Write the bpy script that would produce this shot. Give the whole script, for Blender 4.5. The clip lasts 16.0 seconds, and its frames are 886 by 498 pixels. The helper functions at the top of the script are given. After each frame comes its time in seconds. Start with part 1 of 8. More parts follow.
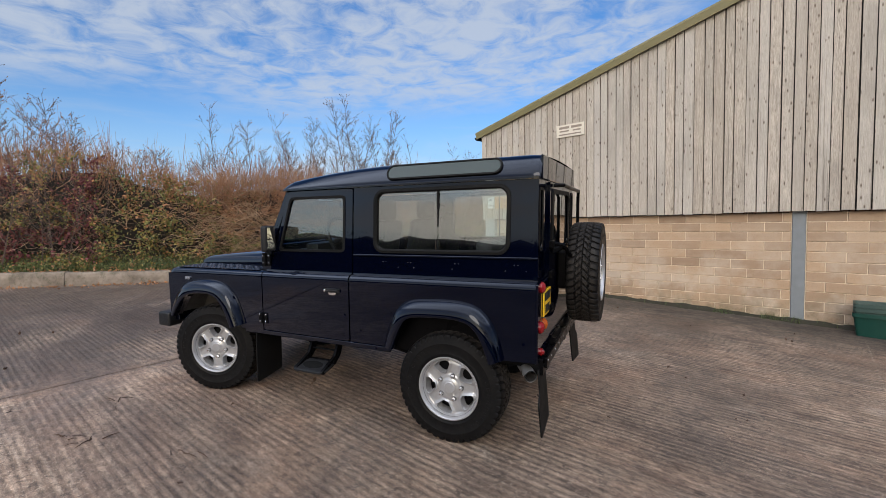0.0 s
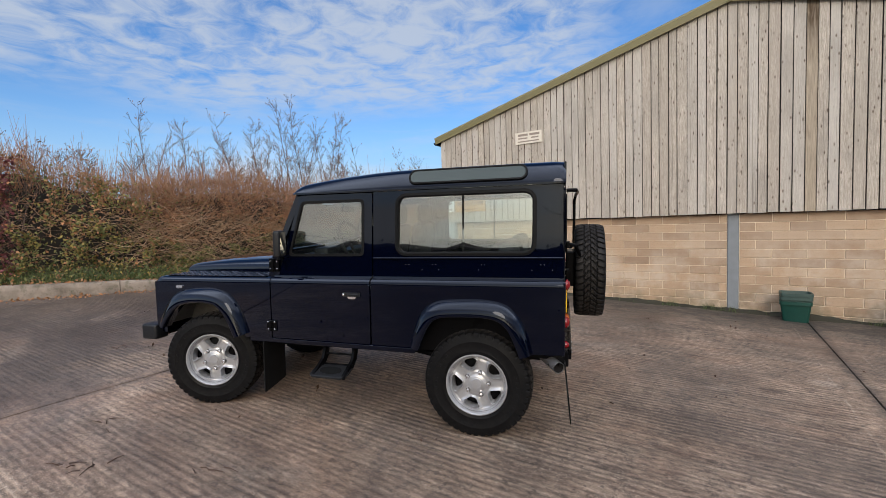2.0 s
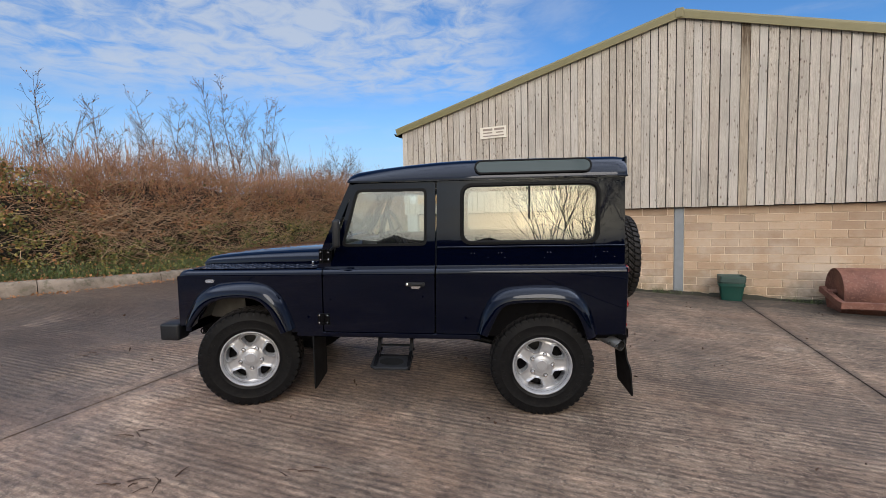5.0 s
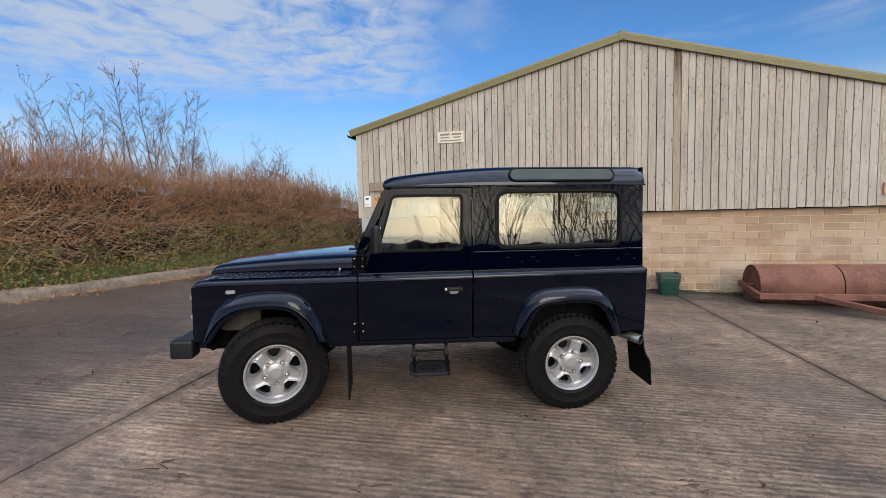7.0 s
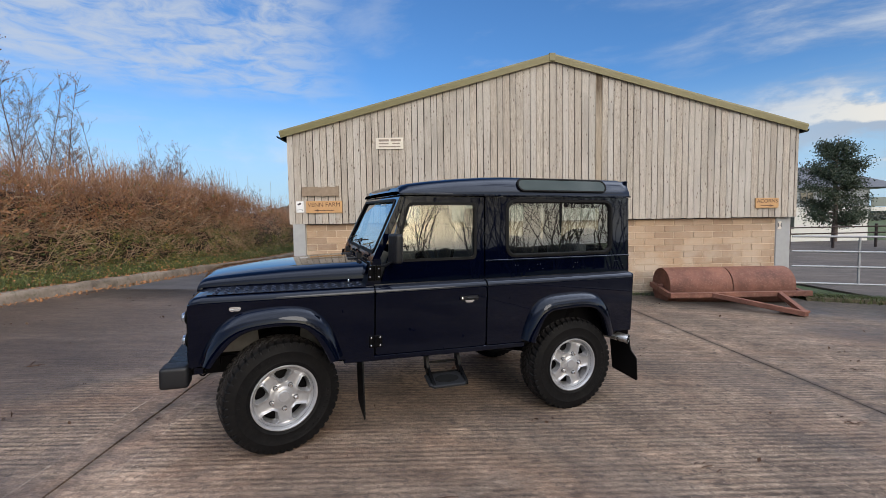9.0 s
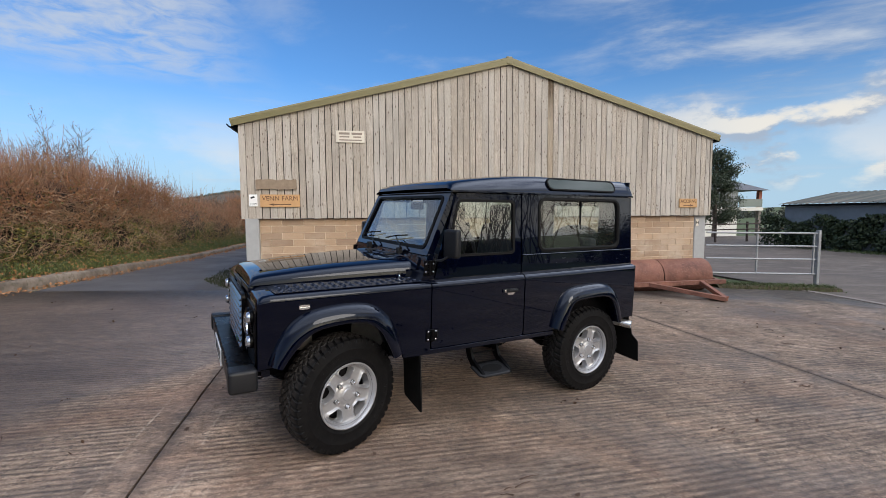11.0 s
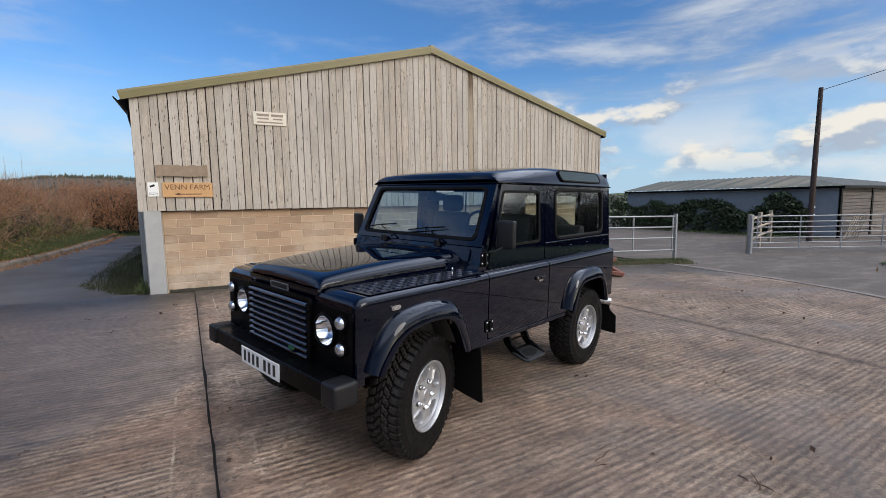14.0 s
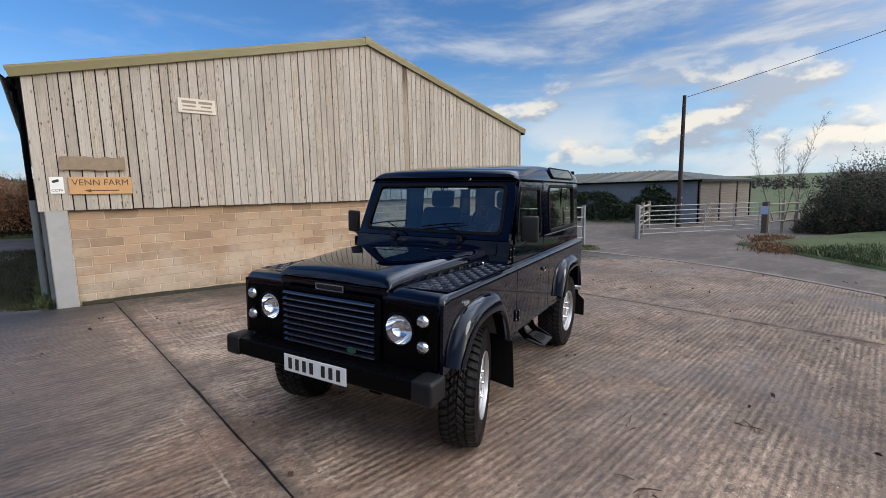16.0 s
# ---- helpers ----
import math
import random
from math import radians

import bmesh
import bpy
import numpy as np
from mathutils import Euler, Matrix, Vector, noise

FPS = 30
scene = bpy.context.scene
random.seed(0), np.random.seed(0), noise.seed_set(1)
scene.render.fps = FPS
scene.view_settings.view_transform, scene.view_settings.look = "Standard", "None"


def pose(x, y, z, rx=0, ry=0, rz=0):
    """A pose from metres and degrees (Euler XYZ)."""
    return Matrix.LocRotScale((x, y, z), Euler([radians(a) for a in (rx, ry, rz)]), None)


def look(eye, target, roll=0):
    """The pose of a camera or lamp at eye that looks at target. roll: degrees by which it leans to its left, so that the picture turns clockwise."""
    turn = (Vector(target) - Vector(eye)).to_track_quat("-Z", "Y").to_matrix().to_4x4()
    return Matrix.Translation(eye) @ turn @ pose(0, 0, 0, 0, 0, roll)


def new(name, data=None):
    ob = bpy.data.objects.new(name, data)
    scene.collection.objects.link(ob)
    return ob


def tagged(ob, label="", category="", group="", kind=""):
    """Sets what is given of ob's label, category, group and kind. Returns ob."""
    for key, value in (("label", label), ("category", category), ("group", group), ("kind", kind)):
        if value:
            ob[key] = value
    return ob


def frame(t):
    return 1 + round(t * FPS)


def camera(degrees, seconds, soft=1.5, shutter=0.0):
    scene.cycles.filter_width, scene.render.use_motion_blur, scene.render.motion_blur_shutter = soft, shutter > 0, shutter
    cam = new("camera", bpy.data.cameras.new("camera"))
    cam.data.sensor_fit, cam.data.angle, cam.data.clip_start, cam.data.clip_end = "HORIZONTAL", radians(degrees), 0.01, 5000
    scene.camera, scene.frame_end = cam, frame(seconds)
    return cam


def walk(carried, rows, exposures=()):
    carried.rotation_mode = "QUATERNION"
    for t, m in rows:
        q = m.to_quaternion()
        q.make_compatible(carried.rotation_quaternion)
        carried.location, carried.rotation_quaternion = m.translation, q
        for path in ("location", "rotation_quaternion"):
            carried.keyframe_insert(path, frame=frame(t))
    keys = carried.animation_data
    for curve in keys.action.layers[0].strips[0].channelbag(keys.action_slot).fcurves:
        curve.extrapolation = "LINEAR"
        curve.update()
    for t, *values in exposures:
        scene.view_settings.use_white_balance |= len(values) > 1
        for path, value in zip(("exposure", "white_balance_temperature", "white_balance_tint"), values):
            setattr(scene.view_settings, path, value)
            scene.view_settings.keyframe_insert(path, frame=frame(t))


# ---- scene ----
cam = camera(90.0, 16.0, soft=0.75)
PATH = [
    (0, (0.091, -0.096, 1.677), (-1.276, 1.359, 1.559), -1.2),
    (0.5, (-0.023, -0.322, 1.678), (-1.316, 1.2, 1.572), -1.1),
    (1, (-0.112, -0.485, 1.677), (-1.339, 1.092, 1.577), -1.1),
    (1.5, (-0.204, -0.548, 1.679), (-1.379, 1.067, 1.577), -1.3),
    (2, (-0.357, -0.601, 1.687), (-1.489, 1.044, 1.579), -1.7),
    (2.5, (-0.463, -0.659, 1.689), (-1.558, 1.01, 1.568), -2.0),
    (3, (-0.608, -0.793, 1.684), (-1.658, 0.904, 1.553), -2.2),
    (3.5, (-0.751, -0.953, 1.696), (-1.754, 0.771, 1.554), -2.1),
    (4, (-0.911, -1.022, 1.688), (-1.851, 0.737, 1.542), -1.8),
    (6.5, (-2.022, -1.508, 1.715), (-2.551, 0.415, 1.564), -1.5),
    (7, (-2.22, -1.542, 1.739), (-2.651, 0.405, 1.59), -1.4),
    (7.5, (-2.467, -1.645, 1.732), (-2.794, 0.323, 1.59), -1.2),
    (8, (-2.719, -1.736, 1.753), (-2.937, 0.247, 1.62), -1.1),
    (8.5, (-2.949, -1.667, 1.753), (-3.049, 0.326, 1.625), -1.0),
    (9, (-3.118, -1.599, 1.772), (-3.096, 0.397, 1.643), -0.9),
    (9.5, (-3.363, -1.632, 1.764), (-3.224, 0.359, 1.632), -0.7),
    (12, (-4.568, -1.52, 1.803), (-4.008, 0.392, 1.628), -0.7),
    (12.5, (-4.746, -1.441, 1.793), (-4.091, 0.44, 1.609), -1.0),
    (13, (-4.918, -1.297, 1.809), (-4.166, 0.546, 1.613), -1.1),
    (13.5, (-5.112, -1.187, 1.802), (-4.262, 0.611, 1.598), -1.0),
    (14, (-5.405, -1.104, 1.833), (-4.458, 0.645, 1.618), -0.9),
    (14.5, (-5.603, -1.004, 1.832), (-4.568, 0.693, 1.613), -0.9),
    (15, (-5.821, -0.848, 1.849), (-4.699, 0.791, 1.624), -1.0),
    (15.5, (-6.008, -0.739, 1.866), (-4.792, 0.832, 1.633), -1.2),
    (16, (-6.284, -0.605, 1.886), (-4.965, 0.876, 1.631), -1.3),
]
walk(cam, [(t, look(eye, target, roll)) for t, eye, target, roll in PATH])

# ---- world, sun and sky ----
SUN_DIR = Vector((0.50, -0.866, 0.45)).normalized()      # from the ground towards the sun
SUN_EL = math.asin(SUN_DIR.z)
SUN_AZ = math.atan2(SUN_DIR.x, SUN_DIR.y)


def make_world():
    w = bpy.data.worlds.new("sky")
    scene.world = w
    w.use_nodes = True
    nt = w.node_tree
    nt.nodes.clear()
    n, ln = nt.nodes.new, nt.links.new
    out, bg = n("ShaderNodeOutputWorld"), n("ShaderNodeBackground")
    sky = n("ShaderNodeTexSky")
    sky.sky_type, sky.sun_disc = "NISHITA", False
    sky.sun_elevation, sky.sun_rotation = max(SUN_EL, 0.2), SUN_AZ
    sky.air_density, sky.dust_density, sky.ozone_density = 1.0, 0.6, 2.5
    tc, sep = n("ShaderNodeTexCoord"), n("ShaderNodeSeparateXYZ")
    ln(tc.outputs["Generated"], sep.inputs[0])

    def m(op, a, b=None, c=None, clamp=False):
        x = n("ShaderNodeMath")
        x.operation, x.use_clamp = op, clamp
        for k, v in enumerate((a, b, c)):
            if v is None:
                continue
            if isinstance(v, (int, float)):
                x.inputs[k].default_value = v
            else:
                ln(v, x.inputs[k])
        return x.outputs[0]

    up = m("MAXIMUM", sep.outputs[2], 0.0)
    den = m("ADD", up, 0.16)
    flat = m("SQRT", m("ADD", m("MULTIPLY", sep.outputs[0], sep.outputs[0]), m("MULTIPLY", sep.outputs[1], sep.outputs[1])))
    xr = m("SUBTRACT", m("MULTIPLY", sep.outputs[0], 0.643), m("MULTIPLY", sep.outputs[1], 0.766))
    yr = m("ADD", m("MULTIPLY", sep.outputs[1], 0.643), m("MULTIPLY", sep.outputs[0], 0.766))
    px, py = m("MULTIPLY", m("ARCTAN2", xr, yr), 1.7), m("DIVIDE", flat, den)

    def noise_at(scale_xyz, scale, detail, rough, shift, dist=0.0):
        comb, mp, t = n("ShaderNodeCombineXYZ"), n("ShaderNodeMapping"), n("ShaderNodeTexNoise")
        ln(px, comb.inputs[0])
        ln(py, comb.inputs[1])
        ln(comb.outputs[0], mp.inputs[0])
        mp.inputs["Scale"].default_value = scale_xyz
        mp.inputs["Location"].default_value = shift
        mp.inputs["Rotation"].default_value = (0, 0, 0.06)
        t.inputs["Scale"].default_value, t.inputs["Detail"].default_value = scale, detail
        t.inputs["Roughness"].default_value, t.inputs["Distortion"].default_value = rough, dist
        ln(mp.outputs[0], t.inputs["Vector"])
        return t.outputs["Fac"]

    def ramp(v, lo, hi):
        r = n("ShaderNodeMapRange")
        r.interpolation_type = "SMOOTHSTEP"
        ln(v, r.inputs[0])
        r.inputs[1].default_value, r.inputs[2].default_value = lo, hi
        return r.outputs[0]

    hyp = m("SQRT", m("ADD", m("MULTIPLY", sep.outputs[0], sep.outputs[0]), m("MULTIPLY", sep.outputs[1], sep.outputs[1])))
    side = m("DIVIDE", sep.outputs[0], m("MAXIMUM", hyp, 0.001))
    el = sep.outputs[2]
    big = noise_at((1.0, 1.0, 1), 0.9, 3, 0.5, (3.1, 1.7, 0))
    cells = noise_at((1.25, 1.45, 1), 6.6, 8, 0.60, (0.4, 7.7, 0), 0.55)
    wisp = noise_at((0.9, 1.3, 1), 1.7, 7, 0.6, (5.0, 2.0, 0), 0.3)

    def low_noise(dz, scale, detail, shift):
        mp, t = n("ShaderNodeMapping"), n("ShaderNodeTexNoise")
        ln(tc.outputs["Generated"], mp.inputs[0])
        mp.inputs["Scale"].default_value = (1.0, 1.0, 2.1)
        mp.inputs["Location"].default_value = (shift, shift * 0.7, dz)
        t.inputs["Scale"].default_value, t.inputs["Detail"].default_value = scale, detail
        t.inputs["Roughness"].default_value = 0.55
        ln(mp.outputs[0], t.inputs["Vector"])
        return t.outputs["Fac"]

    # mottled high cloud in the west, clear blue in the north, a soft grey sheet in the east
    west = m("MULTIPLY", ramp(m("ADD", side, m("MULTIPLY", big, 0.5)), 0.16, -0.14), m("MULTIPLY", ramp(m("ADD", el, m("MULTIPLY", big, 0.16)), 0.29, 0.37), ramp(el, 0.62, 0.48)))
    west_d = m("ADD", m("MULTIPLY", cells, 0.75), m("MULTIPLY", big, 0.45))
    west_c = m("MULTIPLY", ramp(west_d, 0.38, 0.72), west)
    east = m("MULTIPLY", ramp(m("ADD", side, m("MULTIPLY", wisp, 0.5)), 0.62, 1.02), ramp(m("ADD", el, m("MULTIPLY", wisp, 0.2)), 0.26, 0.36))
    east_c = m("MULTIPLY", ramp(m("ADD", m("MULTIPLY", wisp, 0.8), m("MULTIPLY", big, 0.3)), 0.43, 0.68), east)
    south = m("MULTIPLY", m("MULTIPLY", ramp(wisp, 0.42, 0.62), ramp(sep.outputs[1], 0.05, -0.35)), 0.75)
    thin = m("MAXIMUM", m("MULTIPLY", ramp(wisp, 0.50, 0.74), 0.30), south)
    cover = m("MAXIMUM", m("MAXIMUM", m("MULTIPLY", west_c, 0.78), m("MULTIPLY", east_c, 0.92)), thin)
    # bright broken cloud overhead: unseen, added sunward to brighten the car's upper reflections
    sunward = m("ADD", m("MULTIPLY", sep.outputs[0], 0.62), m("MULTIPLY", sep.outputs[1], -0.78))
    over = m("MULTIPLY", m("MULTIPLY", ramp(el, 0.42, 0.58), ramp(m("ADD", m("MULTIPLY", cells, 0.5), m("MULTIPLY", big, 0.5)), 0.28, 0.54)), ramp(sunward, -0.30, 0.22))
    # heaped cloud low over the eastern valley: bright tops, grey undersides
    d1, d2 = low_noise(0.0, 5.2, 9, 2.3), low_noise(0.055, 5.2, 9, 2.3)
    lowmask = m("MULTIPLY", ramp(side, 0.48, 0.74), m("MULTIPLY", ramp(el, 0.27, 0.16), ramp(el, 0.02, 0.09)))
    heap = m("MULTIPLY", ramp(d1, 0.455, 0.56), lowmask)
    top = ramp(m("SUBTRACT", d1, d2), 0.0, 0.10)
    bands = m("MULTIPLY", ramp(low_noise(0.0, 3.0, 9, 7.1), 0.42, 0.60), ramp(el, 0.24, 0.06))
    col = n("ShaderNodeMix")
    col.data_type = "RGBA"
    col.inputs[6].default_value, col.inputs[7].default_value = (0.57, 0.63, 0.72, 1), (0.34, 0.41, 0.53, 1)
    ln(m("MULTIPLY", ramp(side, 0.2, 0.8), ramp(wisp, 0.66, 0.45)), col.inputs[0])
    hc = n("ShaderNodeMix")
    hc.data_type = "RGBA"
    hc.inputs[6].default_value, hc.inputs[7].default_value = (0.40, 0.47, 0.58, 1), (0.90, 0.85, 0.76, 1)
    ln(top, hc.inputs[0])
    sc = n("ShaderNodeMix")
    sc.data_type, sc.blend_type = "RGBA", "MULTIPLY"
    sc.inputs[0].default_value = 1.0
    sc.inputs[7].default_value = (SKY_GAIN, SKY_GAIN, SKY_GAIN, 1)
    ln(sky.outputs[0], sc.inputs[6])
    tint = n("ShaderNodeMix")
    tint.data_type, tint.blend_type = "RGBA", "MULTIPLY"
    tint.inputs[0].default_value = 1.0
    tint.inputs[7].default_value = SKY_TINT
    ln(sc.outputs[2], tint.inputs[6])
    # thin milky haze at the horizon
    hz = n("ShaderNodeMix")
    hz.data_type = "RGBA"
    hz.inputs[7].default_value = (0.47, 0.66, 0.84, 1)
    ln(tint.outputs[2], hz.inputs[6])
    ln(m("MULTIPLY", ramp(sep.outputs[2], 0.30, 0.02), 0.85), hz.inputs[0])
    mix = n("ShaderNodeMix")
    mix.data_type = "RGBA"
    ln(hz.outputs[2], mix.inputs[6])
    ln(col.outputs[2], mix.inputs[7])
    ln(cover, mix.inputs[0])
    bandmix = n("ShaderNodeMix")
    bandmix.data_type = "RGBA"
    ln(mix.outputs[2], bandmix.inputs[6])
    bandmix.inputs[7].default_value = (0.78, 0.80, 0.82, 1)
    ln(m("MULTIPLY", bands, 0.80), bandmix.inputs[0])
    heapmix = n("ShaderNodeMix")
    heapmix.data_type = "RGBA"
    ln(bandmix.outputs[2], heapmix.inputs[6])
    ln(hc.outputs[2], heapmix.inputs[7])
    ln(m("MULTIPLY", heap, 0.9), heapmix.inputs[0])
    # bright hazy glow round the low sun
    dot = n("ShaderNodeVectorMath")
    dot.operation = "DOT_PRODUCT"
    ln(tc.outputs["Generated"], dot.inputs[0])
    dot.inputs[1].default_value = Vector((0.50, -0.866, 0.10)).normalized()      # brightest where the haze is thickest
    facing = m("MAXIMUM", dot.outputs["Value"], 0.0)
    glow = m("ADD", m("MULTIPLY", m("POWER", facing, 2.0), GLOW[0]), m("ADD", m("MULTIPLY", m("POWER", facing, 14.0), GLOW[1]), m("MULTIPLY", m("POWER", facing, 90.0), GLOW[2])))
    add = n("ShaderNodeMix")
    add.data_type, add.blend_type = "RGBA", "ADD"
    ln(m("MULTIPLY", glow, ramp(sep.outputs[2], -0.02, 0.05)), add.inputs[0])
    add.clamp_factor = False
    # the added overhead cloud, far brighter than the visible sky
    overmix = n("ShaderNodeMix")
    overmix.data_type = "RGBA"
    ln(heapmix.outputs[2], overmix.inputs[6])
    overmix.inputs[7].default_value = (2.75, 2.95, 3.40, 1)
    ln(m("MULTIPLY", over, 0.8), overmix.inputs[0])
    ln(overmix.outputs[2], add.inputs[6])
    add.inputs[7].default_value = (1.0, 0.79, 0.45, 1)
    ln(add.outputs[2], bg.inputs[0])
    bg.inputs[1].default_value = SKY_STRENGTH
    ln(bg.outputs[0], out.inputs[0])


SKY_GAIN, SKY_TINT, SKY_STRENGTH, GLOW = 0.130, (0.54, 0.88, 1.22, 1), 1.0, (0.75, 1.2, 3.4)
make_world()
sun = new("sun", bpy.data.lights.new("sun", "SUN"))
sun.data.energy, sun.data.angle, sun.data.color = 1.15, radians(22), (1.0, 0.84, 0.68)
sun.matrix_world = look((0, 0, 30), Vector((0, 0, 30)) - SUN_DIR)


# ---- mesh helpers ----
def part(name, bm, material, parent=None, label="", smooth=False, kind=""):
    """Links a bmesh as one mesh object under a thing or a part."""
    me = bpy.data.meshes.new(name)
    bm.normal_update()
    bm.to_mesh(me)
    bm.free()
    for mt in material if isinstance(material, (list, tuple)) else [material]:
        me.materials.append(mt)
    if smooth:
        me.shade_smooth()
        me.set_sharp_from_angle(angle=radians(smooth if smooth > 1 else 40))
    ob = new(name, me)
    ob.parent = parent
    return tagged(ob, label=label, kind=kind)


def shared(name, me, m, parent=None):
    ob = new(name, me)
    ob.parent = parent
    ob.matrix_local = m
    return ob


def thing(name, m, label, category, group="", kind=""):
    ob = new(name)
    ob.empty_display_size = 0.1
    ob.matrix_world = m
    return tagged(ob, label, category, group, kind)


def box(bm, x0, x1, y0, y1, z0, z1, bevel=0.0, seg=1, m=None):
    r = bmesh.ops.create_cube(bm, size=1.0)
    vs = r["verts"]
    for v in vs:
        v.co = Vector(((x0 + x1) / 2 + v.co.x * (x1 - x0), (y0 + y1) / 2 + v.co.y * (y1 - y0), (z0 + z1) / 2 + v.co.z * (z1 - z0)))
    if bevel:
        es = {e for v in vs for e in v.link_edges}
        g = bmesh.ops.bevel(bm, geom=list(es), offset=bevel, segments=seg, affect="EDGES", profile=0.6)
        vs = list({v for f in g["faces"] for v in f.verts} | {v for v in vs if v.is_valid})
    if m is not None:
        bmesh.ops.transform(bm, matrix=m, verts=vs)
    return vs


def tube(bm, pts, r, n=8, caps=True):
    """A tube along points; r is one radius or one for each point."""
    pts = [Vector(p) for p in pts]
    rs = r if isinstance(r, (list, tuple)) else [r] * len(pts)
    rings, side = [], None
    for i, p in enumerate(pts):
        a, b = pts[max(i - 1, 0)], pts[min(i + 1, len(pts) - 1)]
        d = (b - a).normalized()
        if side is None:
            side = d.orthogonal().normalized()
        side = (side - d * side.dot(d)).normalized()
        up = d.cross(side)
        rings.append([bm.verts.new(p + rs[i] * (math.cos(2 * math.pi * k / n) * side + math.sin(2 * math.pi * k / n) * up)) for k in range(n)])
    for a, b in zip(rings, rings[1:]):
        for k in range(n):
            bm.faces.new((a[k], a[(k + 1) % n], b[(k + 1) % n], b[k]))
    if caps:
        bm.faces.new(rings[0][::-1])
        bm.faces.new(rings[-1])
    return rings


def loft(bm, rings, closed=True, caps=False):
    """Faces between rows of points with equal counts."""
    rows = [[bm.verts.new(p) for p in ring] for ring in rings]
    n = len(rows[0])
    for a, b in zip(rows, rows[1:]):
        for k in range(n if closed else n - 1):
            bm.faces.new((a[k], a[(k + 1) % n], b[(k + 1) % n], b[k]))
    if caps:
        bm.faces.new(rows[0][::-1])
        bm.faces.new(rows[-1])
    return rows


def lathe(bm, prof, seg=32, m=None):
    """Turns (radius, y) points round the y axis; the profile is closed on itself when its ends meet."""
    rows = []
    for k in range(seg):
        a = 2 * math.pi * k / seg
        rows.append([bm.verts.new((r * math.cos(a), y, r * math.sin(a))) for r, y in prof])
    for k in range(seg):
        a, b = rows[k], rows[(k + 1) % seg]
        for i in range(len(prof) - 1):
            bm.faces.new((a[i], b[i], b[i + 1], a[i + 1]))
    if m is not None:
        bmesh.ops.transform(bm, matrix=m, verts=[v for row in rows for v in row])
    bmesh.ops.remove_doubles(bm, verts=[v for row in rows for v in row], dist=1e-5)


def rrect(x0, x1, z0, z1, r, n=4):
    """The corners of a rounded rectangle, as 2D points."""
    pts = []
    for cx, cz, a0 in ((x1 - r, z1 - r, 0), (x0 + r, z1 - r, 90), (x0 + r, z0 + r, 180), (x1 - r, z0 + r, 270)):
        for k in range(n + 1):
            a = radians(a0 + 90 * k / n)
            pts.append((cx + r * math.cos(a), cz + r * math.sin(a)))
    return pts


def round_poly(pts, r, n=3):
    """Cuts the corners of a polygon round."""
    out, m = [], len(pts)
    for i in range(m):
        p, a, b = Vector(pts[i]), Vector(pts[i - 1]), Vector(pts[(i + 1) % m])
        rr = min(r, (a - p).length * 0.45, (b - p).length * 0.45)
        p0, p1 = p + (a - p).normalized() * rr, p + (b - p).normalized() * rr
        for k in range(n + 1):
            t = k / n
            out.append(tuple((1 - t) ** 2 * p0 + 2 * t * (1 - t) * p + t * t * p1))
    return out


def panel(bm, outer, holes, put, thick):
    """A plate with holes: 2D outlines laid into space by put(u, v), thickened by the vector thick."""
    edges, start = [], set(bm.faces)
    for loop in [outer, *holes]:
        vs = [bm.verts.new(put(*p)) for p in loop]
        edges += [bm.edges.new((vs[i], vs[(i + 1) % len(vs)])) for i in range(len(vs))]
    bmesh.ops.triangle_fill(bm, use_beauty=True, edges=edges)
    faces = [f for f in bm.faces if f not in start]
    if thick is not None:
        g = bmesh.ops.extrude_face_region(bm, geom=faces, use_keep_orig=True)
        bmesh.ops.translate(bm, vec=thick, verts=[v for v in g["geom"] if isinstance(v, bmesh.types.BMVert)])
    bmesh.ops.recalc_face_normals(bm, faces=[f for f in bm.faces if f not in start])


